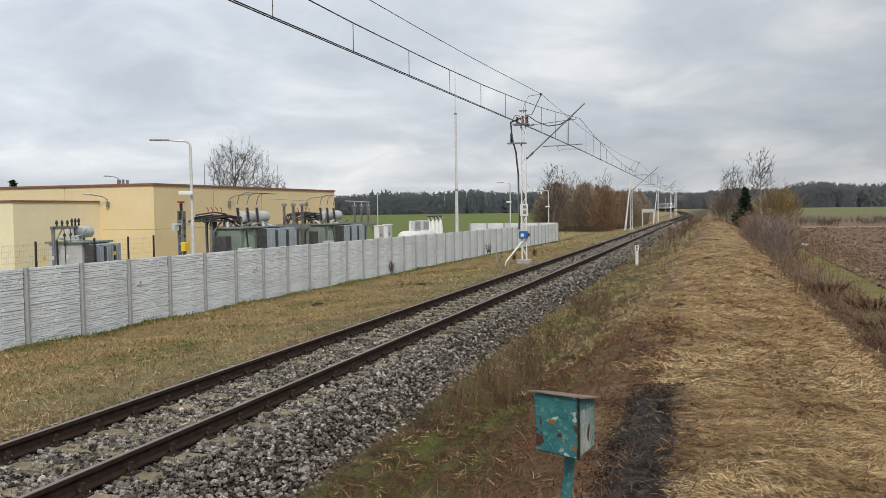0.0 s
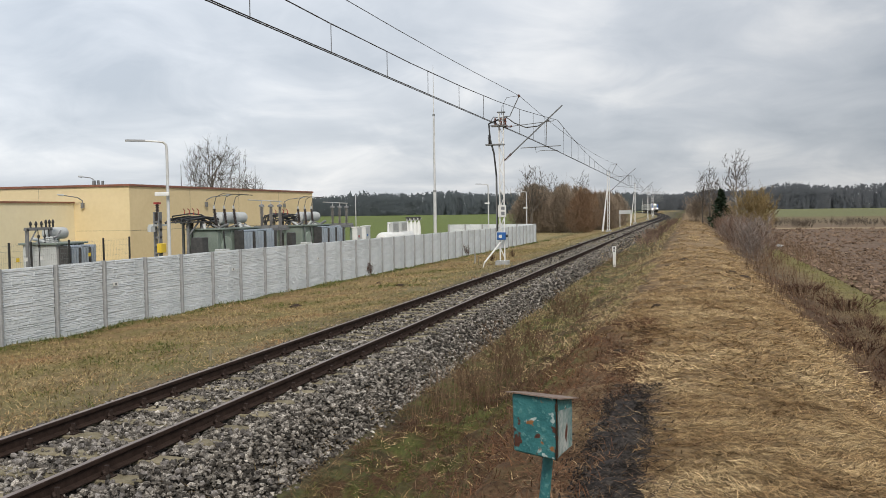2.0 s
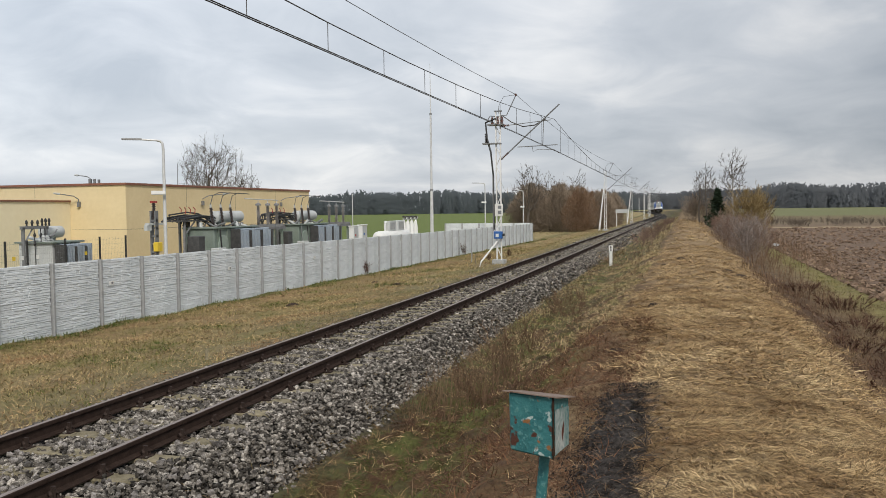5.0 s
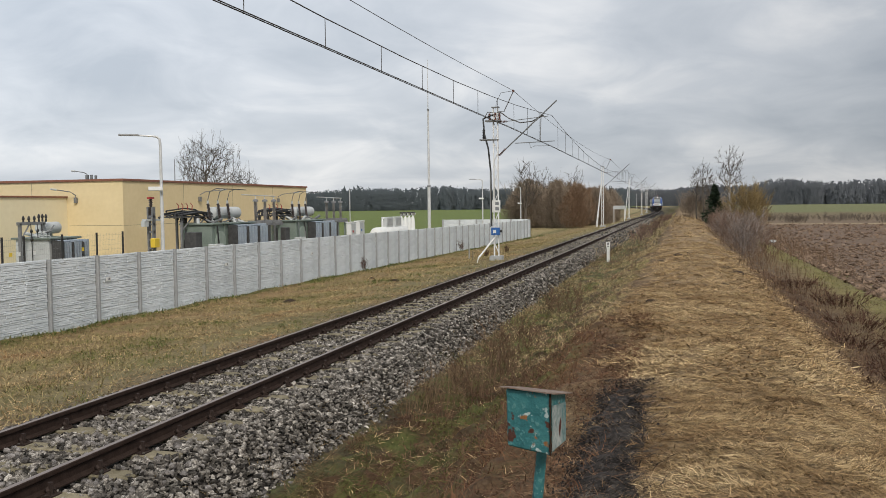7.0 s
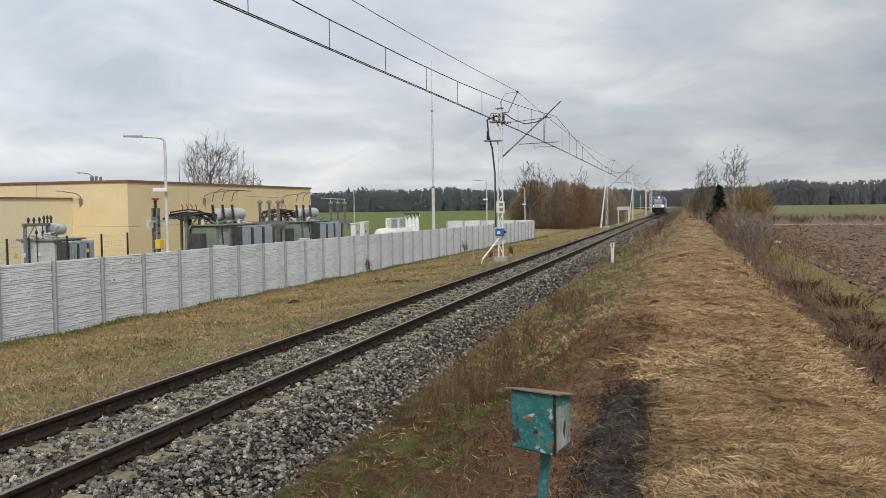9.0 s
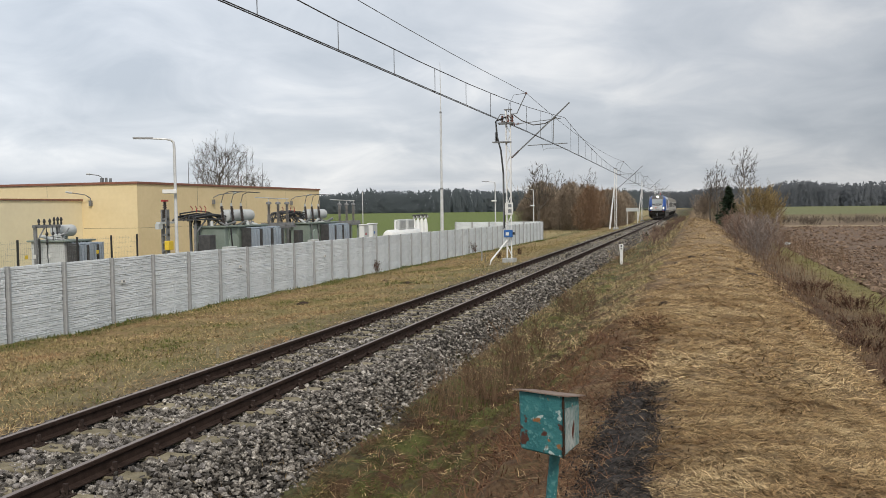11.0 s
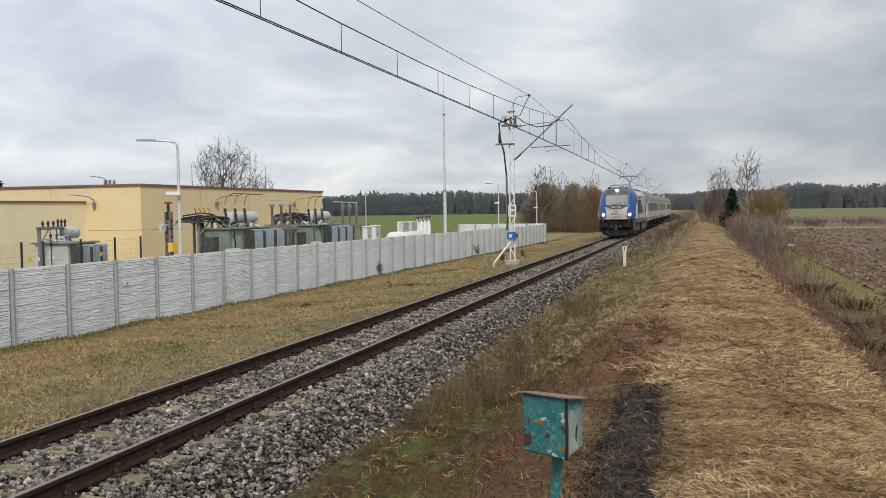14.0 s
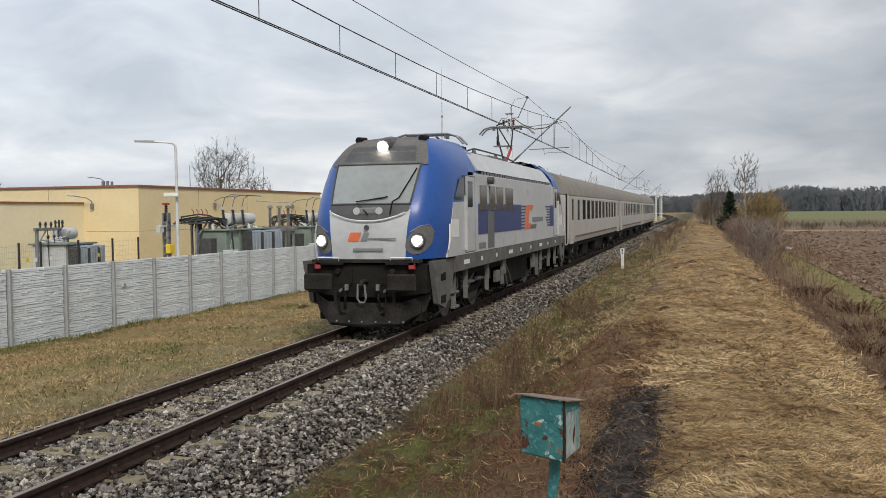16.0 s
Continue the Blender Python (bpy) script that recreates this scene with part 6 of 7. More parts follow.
        part("pan_head", Shape().tube([(-0.95, top[1], z2 - 0.20), (-0.78, top[1], z2 - 0.02), (-0.55, top[1], z2 + 0.05), (0.55, top[1], z2 + 0.05), (0.78, top[1], z2 - 0.02), (0.95, top[1], z2 - 0.20)], 0.03, 6)
             .tube([(-0.95, top[1] + 0.35, z2 - 0.20), (-0.78, top[1] + 0.35, z2 - 0.02), (-0.55, top[1] + 0.35, z2 + 0.05), (0.55, top[1] + 0.35, z2 + 0.05), (0.78, top[1] + 0.35, z2 - 0.02), (0.95, top[1] + 0.35, z2 - 0.20)], 0.03, 6)
             .box(-0.5, -0.45, top[1], top[1] + 0.35, z2 - 0.05, z2 + 0.02).box(0.45, 0.5, top[1], top[1] + 0.35, z2 - 0.05, z2 + 0.02), GREY_STEEL, p, "grey collector head")
    for y in (8.0, 10.8, 12.0):
        part("roof_insulator", Shape().lathe([(0.06, 0), (0.1, 0.05), (0.06, 0.1), (0.1, 0.15), (0.06, 0.2), (0.04, 0.3)], (0.35, y, 3.86), n=8), CHARCOAL, L)
    part("roof_busbar", Shape().tube([(0.35, 7.0, 4.02), (0.35, 8.0, 4.16), (0.35, 10.8, 4.16), (0.35, 12.0, 4.16), (0.35, 13.4, 4.08)], 0.025, 5), WIRE, L)
    return L, wheels


def coach(dark):
    wheels = []
    side = COACH_DARK if dark else COACH_SIDE
    C = thing("passenger_coach", "darker grey passenger coach at the train's end" if dark else "beige-grey passenger coach with tall dark windows", "coach", group="coaches")
    a, b = 0.35, LEN_COACH - 0.35
    for g in (-1, 1):
        part("side_wall", Shape().prism([(g * 1.36, 1.05), (g * 1.41, 1.25), (g * 1.41, 2.95), (g * 1.36, 3.05), (g * 1.30, 3.05), (g * 1.30, 1.05)], a, b), COACH_SIDE, C)
    rf = [(1.41, 3.02), (1.38, 3.2), (1.26, 3.5), (1.0, 3.78), (0.6, 3.95), (0, 4.02), (-0.6, 3.95), (-1.0, 3.78), (-1.26, 3.5), (-1.38, 3.2), (-1.41, 3.02)]
    part("roof", Shape().prism(rf, a, b), COACH_ROOF, C, "dusty grey arched roof", smooth=True)
    rib = Shape()
    for y in np.arange(a + 0.6, b, 1.2):
        rib.rings([[(x * 1.006, float(y) + d, z + 0.008) for x, z in rf] for d in (0, 0.04)], cap=False, closed=False)
    part("roof_ribs", rib, COACH_ROOF, C)
    for e, y in ((-1, a), (1, b)):
        part("end_wall", Shape().box(-1.36, 1.36, min(y, y - e * 0.08), max(y, y - e * 0.08), 1.0, 3.04), COACH_SIDE, C)
        part("gangway", Shape().box(-0.6, 0.6, min(y, y + e * 0.33), max(y, y + e * 0.33), 1.1, 3.2), UNDER, C, "black rubber gangway")
        for g in (-1, 1):
            part("buffer", Shape().cyl((g * 0.875, y, 1.04), (g * 0.875, y + e * 0.34, 1.04), 0.2, n=12), UNDER, C)
    for s0 in (1.15, LEN_COACH - 2.0):
        part("coach_door", side_plate([(s0, 1.02), (s0 + 0.85, 1.02), (s0 + 0.85, 2.96), (s0, 2.96)], 1.405, 0.012), COACH_SIDE, C, "coach door")
        part("door_window", side_plate([(s0 + 0.2, 2.0), (s0 + 0.65, 2.0), (s0 + 0.65, 2.86), (s0 + 0.2, 2.86)], 1.41, 0.014), TINTED, C)
        part("steps", Shape().box(-1.40, 1.40, s0, s0 + 0.85, 0.42, 0.50).box(-1.36, 1.36, s0 + 0.1, s0 + 0.75, 0.72, 0.78), UNDER, C)
    for k in range(11):
        s0 = 3.2 + k * 1.72
        w = 0.62 if k == 0 else 1.05
        part("window", side_plate([(s0, 1.98), (s0 + w, 1.98), (s0 + w, 2.86), (s0, 2.86)], 1.408, 0.006), TINTED, C, "tall dark window")
    if dark:
        part("window_band", side_plate([(2.6, 1.8), (LEN_COACH - 2.6, 1.8), (LEN_COACH - 2.6, 2.96), (2.6, 2.96)], 1.405, 0.004), COACH_DARK, C)
    part("waist_stripe", side_plate([(2.4, 1.24), (LEN_COACH - 2.4, 1.24), (LEN_COACH - 2.4, 1.33), (2.4, 1.33)], 1.407, 0.004), MID_GREY if dark else RUST_STRIPE, C, "thin dark waist stripe")
    part("underframe", Shape().box(-1.28, 1.28, a, b, 0.85, 1.06), UNDER, C)
    for y0, y1, hw in ((6.6, 8.4, 1.2), (9.2, 10.4, 1.0), (11.4, 14.2, 1.22), (15.2, 16.4, 1.1)):
        part("equipment_case", Shape().box(-hw, hw, y0, y1, 0.35, 0.86), UNDER, C, bevel=0.04)
    bogie(C, 3.6, 0.46, 1.25, wheels)
    bogie(C, LEN_COACH - 3.6, 0.46, 1.25, wheels)
    return C, wheels


TRAIN = [(*locomotive(), 0.0)]
for k in range(3):
    TRAIN.append((*coach(k == 2), LEN_LOCO + 0.1 + k * LEN_COACH))


# ---- substation yard ----
TANK = material("grey_green_tank_paint", [(0.13, 0.17, 0.145), (0.21, 0.25, 0.22)], 2, 0.55)
COVER = material("pale_green_cover_paint", [(0.22, 0.275, 0.24), (0.30, 0.35, 0.31)], 2, 0.55)
RADIATOR = material("blue_grey_radiator_paint", [(0.24, 0.29, 0.35), (0.34, 0.39, 0.45)], 2, 0.5)
PALE_TANK = material("pale_grey_tank_paint", [(0.40, 0.42, 0.42), (0.52, 0.54, 0.54)], 2, 0.5)
BLACK_RUBBER = material("black_cable", [(0.012, 0.012, 0.013), (0.03, 0.03, 0.03)], 5, 0.5)
PORCELAIN = material("grey_porcelain", [(0.16, 0.15, 0.145), (0.26, 0.25, 0.24)], 5, 0.35)
YELLOW = material("yellow_cabinet_paint", [(0.62, 0.43, 0.03), (0.72, 0.52, 0.05)], 4, 0.5)
PLASTIC_WHITE = material("white_cabinet_paint", [(0.66, 0.67, 0.66), (0.76, 0.77, 0.76)], 3, 0.5)
NAVY_BOX = material("blue_box_paint", [(0.02, 0.09, 0.30), (0.03, 0.13, 0.38)], 5, 0.45)


def land(x, y):
    return float(ground_z(x, y))


def ribbed(base, top, r, n=10, mat_n=8):
    """A shedded insulator between two points."""
    s = Shape()
    base, top = Vector(base), Vector(top)
    d = top - base
    s.cyl(base, top, r * 0.55, n=mat_n)
    for k in range(n):
        c = base + d * ((k + 0.5) / n)
        s.cyl(c - d * (0.18 / n), c + d * (0.22 / n), r, r * 0.7, n=mat_n)
    return s


def transformer(x, y, length, label, seed, small=False):
    """An oil transformer along the y axis; the origin is the middle of its base."""
    r = random.Random(seed)
    T = thing("power_transformer", label, "transformer", pose(x, y, land(x, y)))
    h = 2.1 if small else 2.52
    L = length / 2
    top = PALE_TANK if small else TANK
    part("plinth", Shape().box(-1.3, 1.3, -L - 0.3, L + 0.3, -0.3, 0.18), POST_CONC, T)
    part("tank", Shape().box(-0.8, 0.75, -L, L, 0.18, h), top, T, bevel=0.03)
    part("tank_lid", Shape().box(-0.92, 0.86, -L - 0.1, L + 0.1, h, h + 0.07), TANK, T, bevel=0.01)
    if not small:
        part("inspection_cover", Shape().cyl((0.76, -L + 0.75, 1.75), (0.84, -L + 0.75, 1.75), 0.46, n=24), COVER, T, "round bolted inspection cover")
        part("control_cabinet", Shape().box(0.85, 1.25, -L - 0.5, -L + 0.25, 0.9, 1.62), PALE_TANK, T, "pale grey control cabinet", bevel=0.02)
        part("end_radiator", Shape().box(0.1, 0.7, -L - 1.3, -L - 0.75, 0.4, 2.2), DARK_STEEL, T, "dark radiator", bevel=0.02)
    for k in range(5):
        yy = -L + 0.35 + k * (2 * L - 0.7) / 4
        part("tank_rib", Shape().box(0.75, 0.80, yy - 0.04, yy + 0.04, 0.25, h), TANK, T)
    for k in range(4):
        yy = -L + r.uniform(0.1, 2 * L - 0.2)
        part("conduit", Shape().tube([(0.83, yy, h - 0.05), (0.86, yy, h - 0.5), (0.86, yy + r.uniform(-0.4, 0.4), 0.4)], r.uniform(0.02, 0.045), 6), BLACK_RUBBER if k % 2 else GREY_STEEL, T)
    # radiator banks facing the track
    s0, s1 = (-L + 0.15, L - 0.05) if small else (-L + 1.55, L + 0.9)
    n = 11 if small else 13
    for k in range(n):
        yy = s0 + (s1 - s0) * k / (n - 1)
        part("radiator_fin", Shape().box(0.80, 1.28, yy - 0.045, yy + 0.045, 0.45, h - (0.14 if k % 5 else 0.05)), RADIATOR if k % 4 else DARK_STEEL, T)
    part("radiator_pipe", Shape().cyl((1.02, s0, h - 0.10), (1.02, s1, h - 0.10), 0.06, n=8), RADIATOR, T)
    # conservator on brackets
    c0, c1 = (-L + 0.85, L + 0.15) if small else (-0.1, 2.4)
    cz = h + (0.42 if small else 0.55)
    cr = 0.24 if small else 0.30
    part("conservator", Shape().lathe([(0.05, c0 - 0.06), (cr * 0.9, c0 - 0.03), (cr, c0), (cr, c1), (cr * 0.9, c1 + 0.03), (0.05, c1 + 0.06)], (-0.35, 0, cz), "y", 16), PALE_TANK, T, "pale grey oil conservator drum", smooth=True)
    for yy in (c0 + 0.4, c1 - 0.4):
        part("bracket", Shape().box(-0.42, -0.28, yy - 0.05, yy + 0.05, h + 0.06, cz - cr + 0.05), TANK, T)
    part("oil_pipe", Shape().tube([(-0.35, c0 + 0.1, cz - cr), (-0.3, c0 - 0.1, h + 0.2), (0.0, c0 - 0.3, h + 0.1)], 0.035, 6), PALE_TANK, T)
    # lid fittings
    for k in range(10 if not small else 6):
        yy = -L + 0.25 + k * (2 * L - 0.4) / 9
        part("lid_fitting", Shape().cyl((r.uniform(-0.6, 0.6), yy, h + 0.05), (r.uniform(-0.6, 0.6), yy + 0.05, h + r.uniform(0.15, 0.35)), r.uniform(0.03, 0.08), n=8), GREY_STEEL if k % 2 else PALE_TANK, T)
    if small:
        for k in range(3):
            yy = -L + 0.15 + 0.22 * k
            part("bushing", ribbed((0.3, yy, h + 0.05), (0.3, yy - 0.08, h + 0.32), 0.08, 4), PALE_TANK, T)
    else:
        for k in range(3):
            yy = -L + 1.0 + k * 0.95
            bu = part("bushing", ribbed((0.15, yy, h + 0.05), (0.15, yy - 0.22, h + 1.02), 0.095, 14), INSULATOR_BLACK, T, "dark shedded bushing")
            part("bushing_cap", Shape().cyl((0.15, yy - 0.22, h + 1.02), (0.15, yy - 0.24, h + 1.16), 0.05, n=8), GALV, bu)
            part("lead", Shape().tube([(0.15, yy - 0.24, h + 1.16), (0.15, yy + 0.0, h + 1.6), (0.15, yy + 0.6, h + 1.75), (0.15, L + 0.5, h + 1.72)], 0.02, 5), WIRE, bu)
    return T


INSULATOR_BLACK = material("dark_brown_insulator", [(0.02, 0.014, 0.012), (0.05, 0.035, 0.03)], 8, 0.3)
transformer(-24.4, 29.7, 1.7, "small pale grey oil transformer with a drum on top", 1, True)
transformer(-22.3, 39.5, 4.2, "large grey-green oil transformer with dark bushings", 2)
transformer(-22.3, 49.0, 4.2, "large grey-green oil transformer with dark bushings", 3)


def cable_bridge(x, y0, y1, seed):
    """A steel trestle carrying a bundle of black cables to the transformer."""
    r = random.Random(seed)
    g0 = land(x, y0)
    B = thing("cable_bridge", "steel trestle with a thick bundle of black cables", "cable bridge", pose(x, y0, g0))
    n = y1 - y0
    for yy in (0.1, 1.3):
        for dx in (-0.5, 0.5):
            part("leg", Shape().box(dx - 0.05, dx + 0.05, yy - 0.05, yy + 0.05, -0.2, 2.85), GREY_STEEL, B)
        part("strut", Shape().cyl((0.5, yy, 2.2), (0.5, yy + 0.9, 2.8), 0.04, n=6), GREY_STEEL, B)
    part("tray", Shape().box(-0.62, 0.62, -0.1, n, 2.82, 2.88), DARK_STEEL, B)
    for k in range(13):
        dx = -0.6 + 0.1 * k
        z = 2.95 + r.uniform(0, 0.32)
        part("cable", Shape().tube([(dx, -0.05 + r.uniform(-0.1, 0.2), 2.75 + r.uniform(-0.2, 0.2)), (dx, 0.1, z - 0.1), (dx, n * 0.5, z + 0.02), (dx, n * 0.8, z - 0.05), (dx + r.uniform(-0.1, 0.1), n + 0.5, z - 0.35 - r.random() * 0.3)], 0.038, 6), BLACK_RUBBER, B)
    for k in range(4):
        part("cable_end", Shape().tube([(0.4 - 0.25 * k, 1.2, 3.2), (0.4 - 0.25 * k, 1.25, 3.4), (0.4 - 0.25 * k, 1.1, 3.5)], 0.022, 6), RED, B, "red cable end")
    for k in range(6):
        part("hanging_cable", Shape().tube([(0.3 - 0.1 * k, 0.9 + 0.1 * k, 2.8), (0.3 - 0.1 * k, 0.7 + 0.1 * k, 1.6), (0.3 - 0.1 * k, 0.75, 0.1)], 0.03, 5), BLACK_RUBBER, B)


cable_bridge(-23.2, 36.6, 39.9, 4)
cable_bridge(-23.2, 46.4, 49.2, 5)


def insulator_stand(x, ys, label):
    """A row of upright post insulators on a steel table."""
    y0 = ys[0]
    S = thing("insulator_stand", label, "insulator stand", pose(x, y0, land(x, y0)))
    for k, y in enumerate(ys):
        d = y - y0
        for dx in (-0.3, 0.3):
            part("leg", Shape().box(dx - 0.06, dx + 0.06, d - 0.06, d + 0.06, -0.2, 2.45), TANK, S)
        part("cross_beam", Shape().box(-0.45, 0.45, d - 0.08, d + 0.08, 2.45, 2.6), GREY_STEEL, S)
        pi = part("post_insulator", ribbed((0, d, 2.6), (0, d, 3.62), 0.125, 18), PORCELAIN, S, "grey ribbed post insulator")
        part("cap", Shape().lathe([(0.16, 3.62), (0.14, 3.72), (0.05, 3.76)], (0, d, 0), n=10), GREY_STEEL, pi)
    part("table_beam", Shape().box(0.3, 0.42, -0.3, ys[-1] - y0 + 0.3, 2.32, 2.45).box(-0.42, -0.3, -0.3, ys[-1] - y0 + 0.3, 2.32, 2.45), GREY_STEEL, S)
    part("busbar", Shape().cyl((0, -1.5, 3.98), (0, ys[-1] - y0 + 0.2, 3.92), 0.03, n=6), GALV, S)
    for y in ys:
        part("riser", Shape().cyl((0, y - y0, 3.75), (0, y - y0, 3.95), 0.02, n=5), GALV, S)


for y, z in ((21.6, 0.9), (28.4, 0.95), (36.0, 0.85)):
    pl = thing("fence_plaque", "small pale plate fixed to the concrete fence", "plaque", pose(fence_x(y) + 0.055, y, fence_base(y) + 1.2))
    part("plate", Shape().box(0, 0.012, -0.1, 0.1, -0.05, 0.05), OFF_WHITE, pl)
    part("mark", Shape().box(0.012, 0.015, -0.02, 0.06, -0.03, 0.03), MID_GREY, pl)
insulator_stand(-22.2, (43.2, 44.3, 45.4), "steel stand with three grey post insulators")
insulator_stand(-22.2, (53.0, 54.2, 55.4), "steel stand with three grey post insulators")
part_rod = thing("surge_rod", "thin galvanised rod on the insulator stand", "rod", pose(-21.6, 55.6, land(-21.6, 55.6)))
part("rod", Shape().cyl((0, 0, -0.1), (0, 0, 4.45), 0.04, 0.025, n=6), GALV, part_rod)


def switch_column():
    g = land(-21, 31.7)
    C = thing("switch_column", "perforated steel column with a yellow box and switch arm", "switch column", pose(-21, 31.7, g))
    part("column", Shape().box(-0.14, -0.08, -0.1, 0.1, -0.2, 3.3).box(0.08, 0.14, -0.1, 0.1, -0.2, 3.3), GREY_STEEL, C)
    for k in range(9):
        part("rung", Shape().box(-0.14, 0.14, -0.08, 0.08, 0.3 + k * 0.32, 0.38 + k * 0.32), GREY_STEEL, C)
    part("box", Shape().box(0.15, 0.36, -0.34, 0.02, 1.64, 2.02), YELLOW, C, "yellow junction box", bevel=0.02)
    part("insulator", ribbed((0, 0, 2.95), (0, 0, 3.62), 0.10, 7), INSULATOR_BLACK, C)
    part("cap", Shape().box(-0.08, 0.08, -0.14, 0.14, 3.62, 3.70), RED, C, "small red cap")
    part("arm", Shape().box(-0.1, 0.1, -0.5, 0.7, 2.72, 2.8).box(-0.08, 0.08, -0.6, -0.3, 2.5, 2.72), PALE_TANK, C)


switch_column()


def gantry():
    C = thing("cable_gantry", "galvanised frame with black cable ends beside the small transformer", "gantry", pose(-24.4, 28.2, land(-24.4, 28.2)))
    for yy in (0.0, 1.25):
        part("leg", Shape().box(-0.06, 0.06, yy - 0.04, yy + 0.04, -0.2, 2.72), GREY_STEEL, C)
    part("beam", Shape().box(-0.06, 0.06, -0.1, 1.35, 2.66, 2.78), GREY_STEEL, C)
    part("brace", Shape().cyl((0, 0.05, 2.1), (0, 0.5, 2.66), 0.03, n=5), GREY_STEEL, C)
    part("brace", Shape().cyl((0, 1.25, 2.0), (0, 1.9, 2.62), 0.03, n=5), GREY_STEEL, C)
    for k, yy in enumerate((0.2, 0.5, 0.8, 1.05, 1.25, 1.45)):
        part("cable_end", Shape().lathe([(0.02, 2.7), (0.045, 2.76), (0.03, 2.84), (0.06, 2.9), (0.04, 2.98), (0.015, 3.02)], (0, yy, 0.06 * (k > 2)), n=8), BLACK_RUBBER, C)
    for yy in (0.5, 0.85, 1.1):
        part("hanging_cable", Shape().tube([(0.08, yy, 2.7), (0.1, yy, 2.2), (0.1, yy + 0.05, 0.1)], 0.018, 5).lathe([(0.03, 2.35), (0.06, 2.42), (0.03, 2.5)], (0.1, yy, 0), n=8).lathe([(0.03, 2.0), (0.06, 2.1), (0.03, 2.2)], (0.1, yy, 0), n=8), BLACK_RUBBER, C)


gantry()


def inner_fence():
    """A low wire-mesh fence with black posts in front of the building."""
    F = thing("mesh_fence", "black-posted green-wire mesh fence inside the yard", "mesh fence", pose(-23, 25, land(-23, 25)))
    ys = [-1.6, 0.69, 1.76, 3.8, 5.87, 7.6]
    for y in ys:
        part("post", Shape().box(-0.03, 0.03, y - 0.028, y + 0.028, -0.3, 2.32), BLACK_RUBBER, F)
    w = Shape()
    for k in range(11):
        z = 0.2 + k * 0.2
        w.cyl((0, ys[0], z), (0, ys[-1], z), 0.003, n=3)
    for k in range(92):
        y = ys[0] + 0.1 * k
        w.cyl((0.008, y, 0.1), (0.008, y, 2.28), 0.0018, n=3)
    part("mesh", w, GREY_STEEL, F)
    for y, c in ((1.0, YELLOW), (1.4, PLASTIC_WHITE), (2.2, PLASTIC_WHITE), (4.9, YELLOW)):
        part("warning_plate", Shape().box(0.012, 0.02, y, y + 0.15, 1.62, 1.76), c, F)


inner_fence()


def lamp_post(x, y, h, arm, label):
    P = thing("street_lamp", label, "street lamp", pose(x, y, land(x, y), 0, 0, -57), group="yard lamps")
    part("pole", Shape().tube([(0, 0, -0.2), (0, 0, h - 0.35), (0, -0.02, h - 0.12), (0, -0.12, h - 0.02), (0, -0.3, h)], [0.085, 0.055, 0.05, 0.045, 0.04], 10), GALV, P, smooth=True)
    arm_ob = part("arm", Shape().cyl((0, -0.28, h), (0, -arm + 0.6, h + 0.03), 0.035, n=8), GALV, P)
    part("lamp_head", Shape().prism([(-0.11, h), (0.11, h), (0.09, h + 0.07), (-0.09, h + 0.07)], -arm, -arm + 0.75), GREY_STEEL, arm_ob, "flat grey lamp head", bevel=0.01)
    part("camera_arm", Shape().tube([(0.05, 0.0, h - 2.05), (0.2, 0.0, h - 2.05)], 0.03, 6), PLASTIC_WHITE, P)
    part("camera_housing", Shape().box(0.12, 0.3, -0.5, 0.05, h - 2.16, h - 2.0), PLASTIC_WHITE, P, "white camera housing", bevel=0.02)


lamp_post(-20, 30.95, 6.12, 1.55, "galvanised yard lamp with a flat head and white camera")
lamp_post(-21.3, 95, 6.4, 1.5, "galvanised yard lamp with a flat head and white camera")
lamp_post(-20.1, 112, 5.9, 1.5, "galvanised yard lamp with a flat head and white camera")
lr = thing("lightning_rod", "tall slender galvanised lightning rod in the yard", "lightning rod", pose(-22, 76.2, land(-22, 76.2)))
part("lower_pole", Shape().cyl((0, 0, -0.3), (0, 0, 5.2), 0.17, 0.14, n=12), GALV, lr, smooth=True)
part("middle_pole", Shape().cyl((0, 0, 5.2), (0, 0, 12.0), 0.105, 0.085, n=10), GALV, lr, smooth=True)
part("needle", Shape().cyl((0, 0, 12.0), (0, 0, 16.5), 0.05, 0.02, n=8), GALV, lr)
part("joint", Shape().cyl((0, 0, 5.15), (0, 0, 5.3), 0.16, n=12), GREY_STEEL, lr)
part("joint", Shape().cyl((0, 0, 11.95), (0, 0, 12.1), 0.11, n=10), GREY_STEEL, lr)


def wall_lamp(x, y, z, dx, dy, dz, label):
    m = thing("wall_lamp", label, "wall lamp", pose(x, y, z), group="wall lamps")
    part("socket", Shape().box(-0.07, 0.07, -0.07, 0.07, -0.2, 0.08), GREY_STEEL, m)
    part("arm", Shape().tube([(0, 0, 0), (0, 0, dz * 0.4), (dx * 0.25, dy * 0.25, dz * 0.75), (dx, dy, dz)], 0.028, 6), GREY_STEEL, m)
    part("lamp_head", Shape().cyl((dx * 0.92, dy * 0.92, dz * 0.97), (dx * 1.2, dy * 1.2, dz * 1.05), 0.06, 0.04, n=8), PALE_TANK, m)


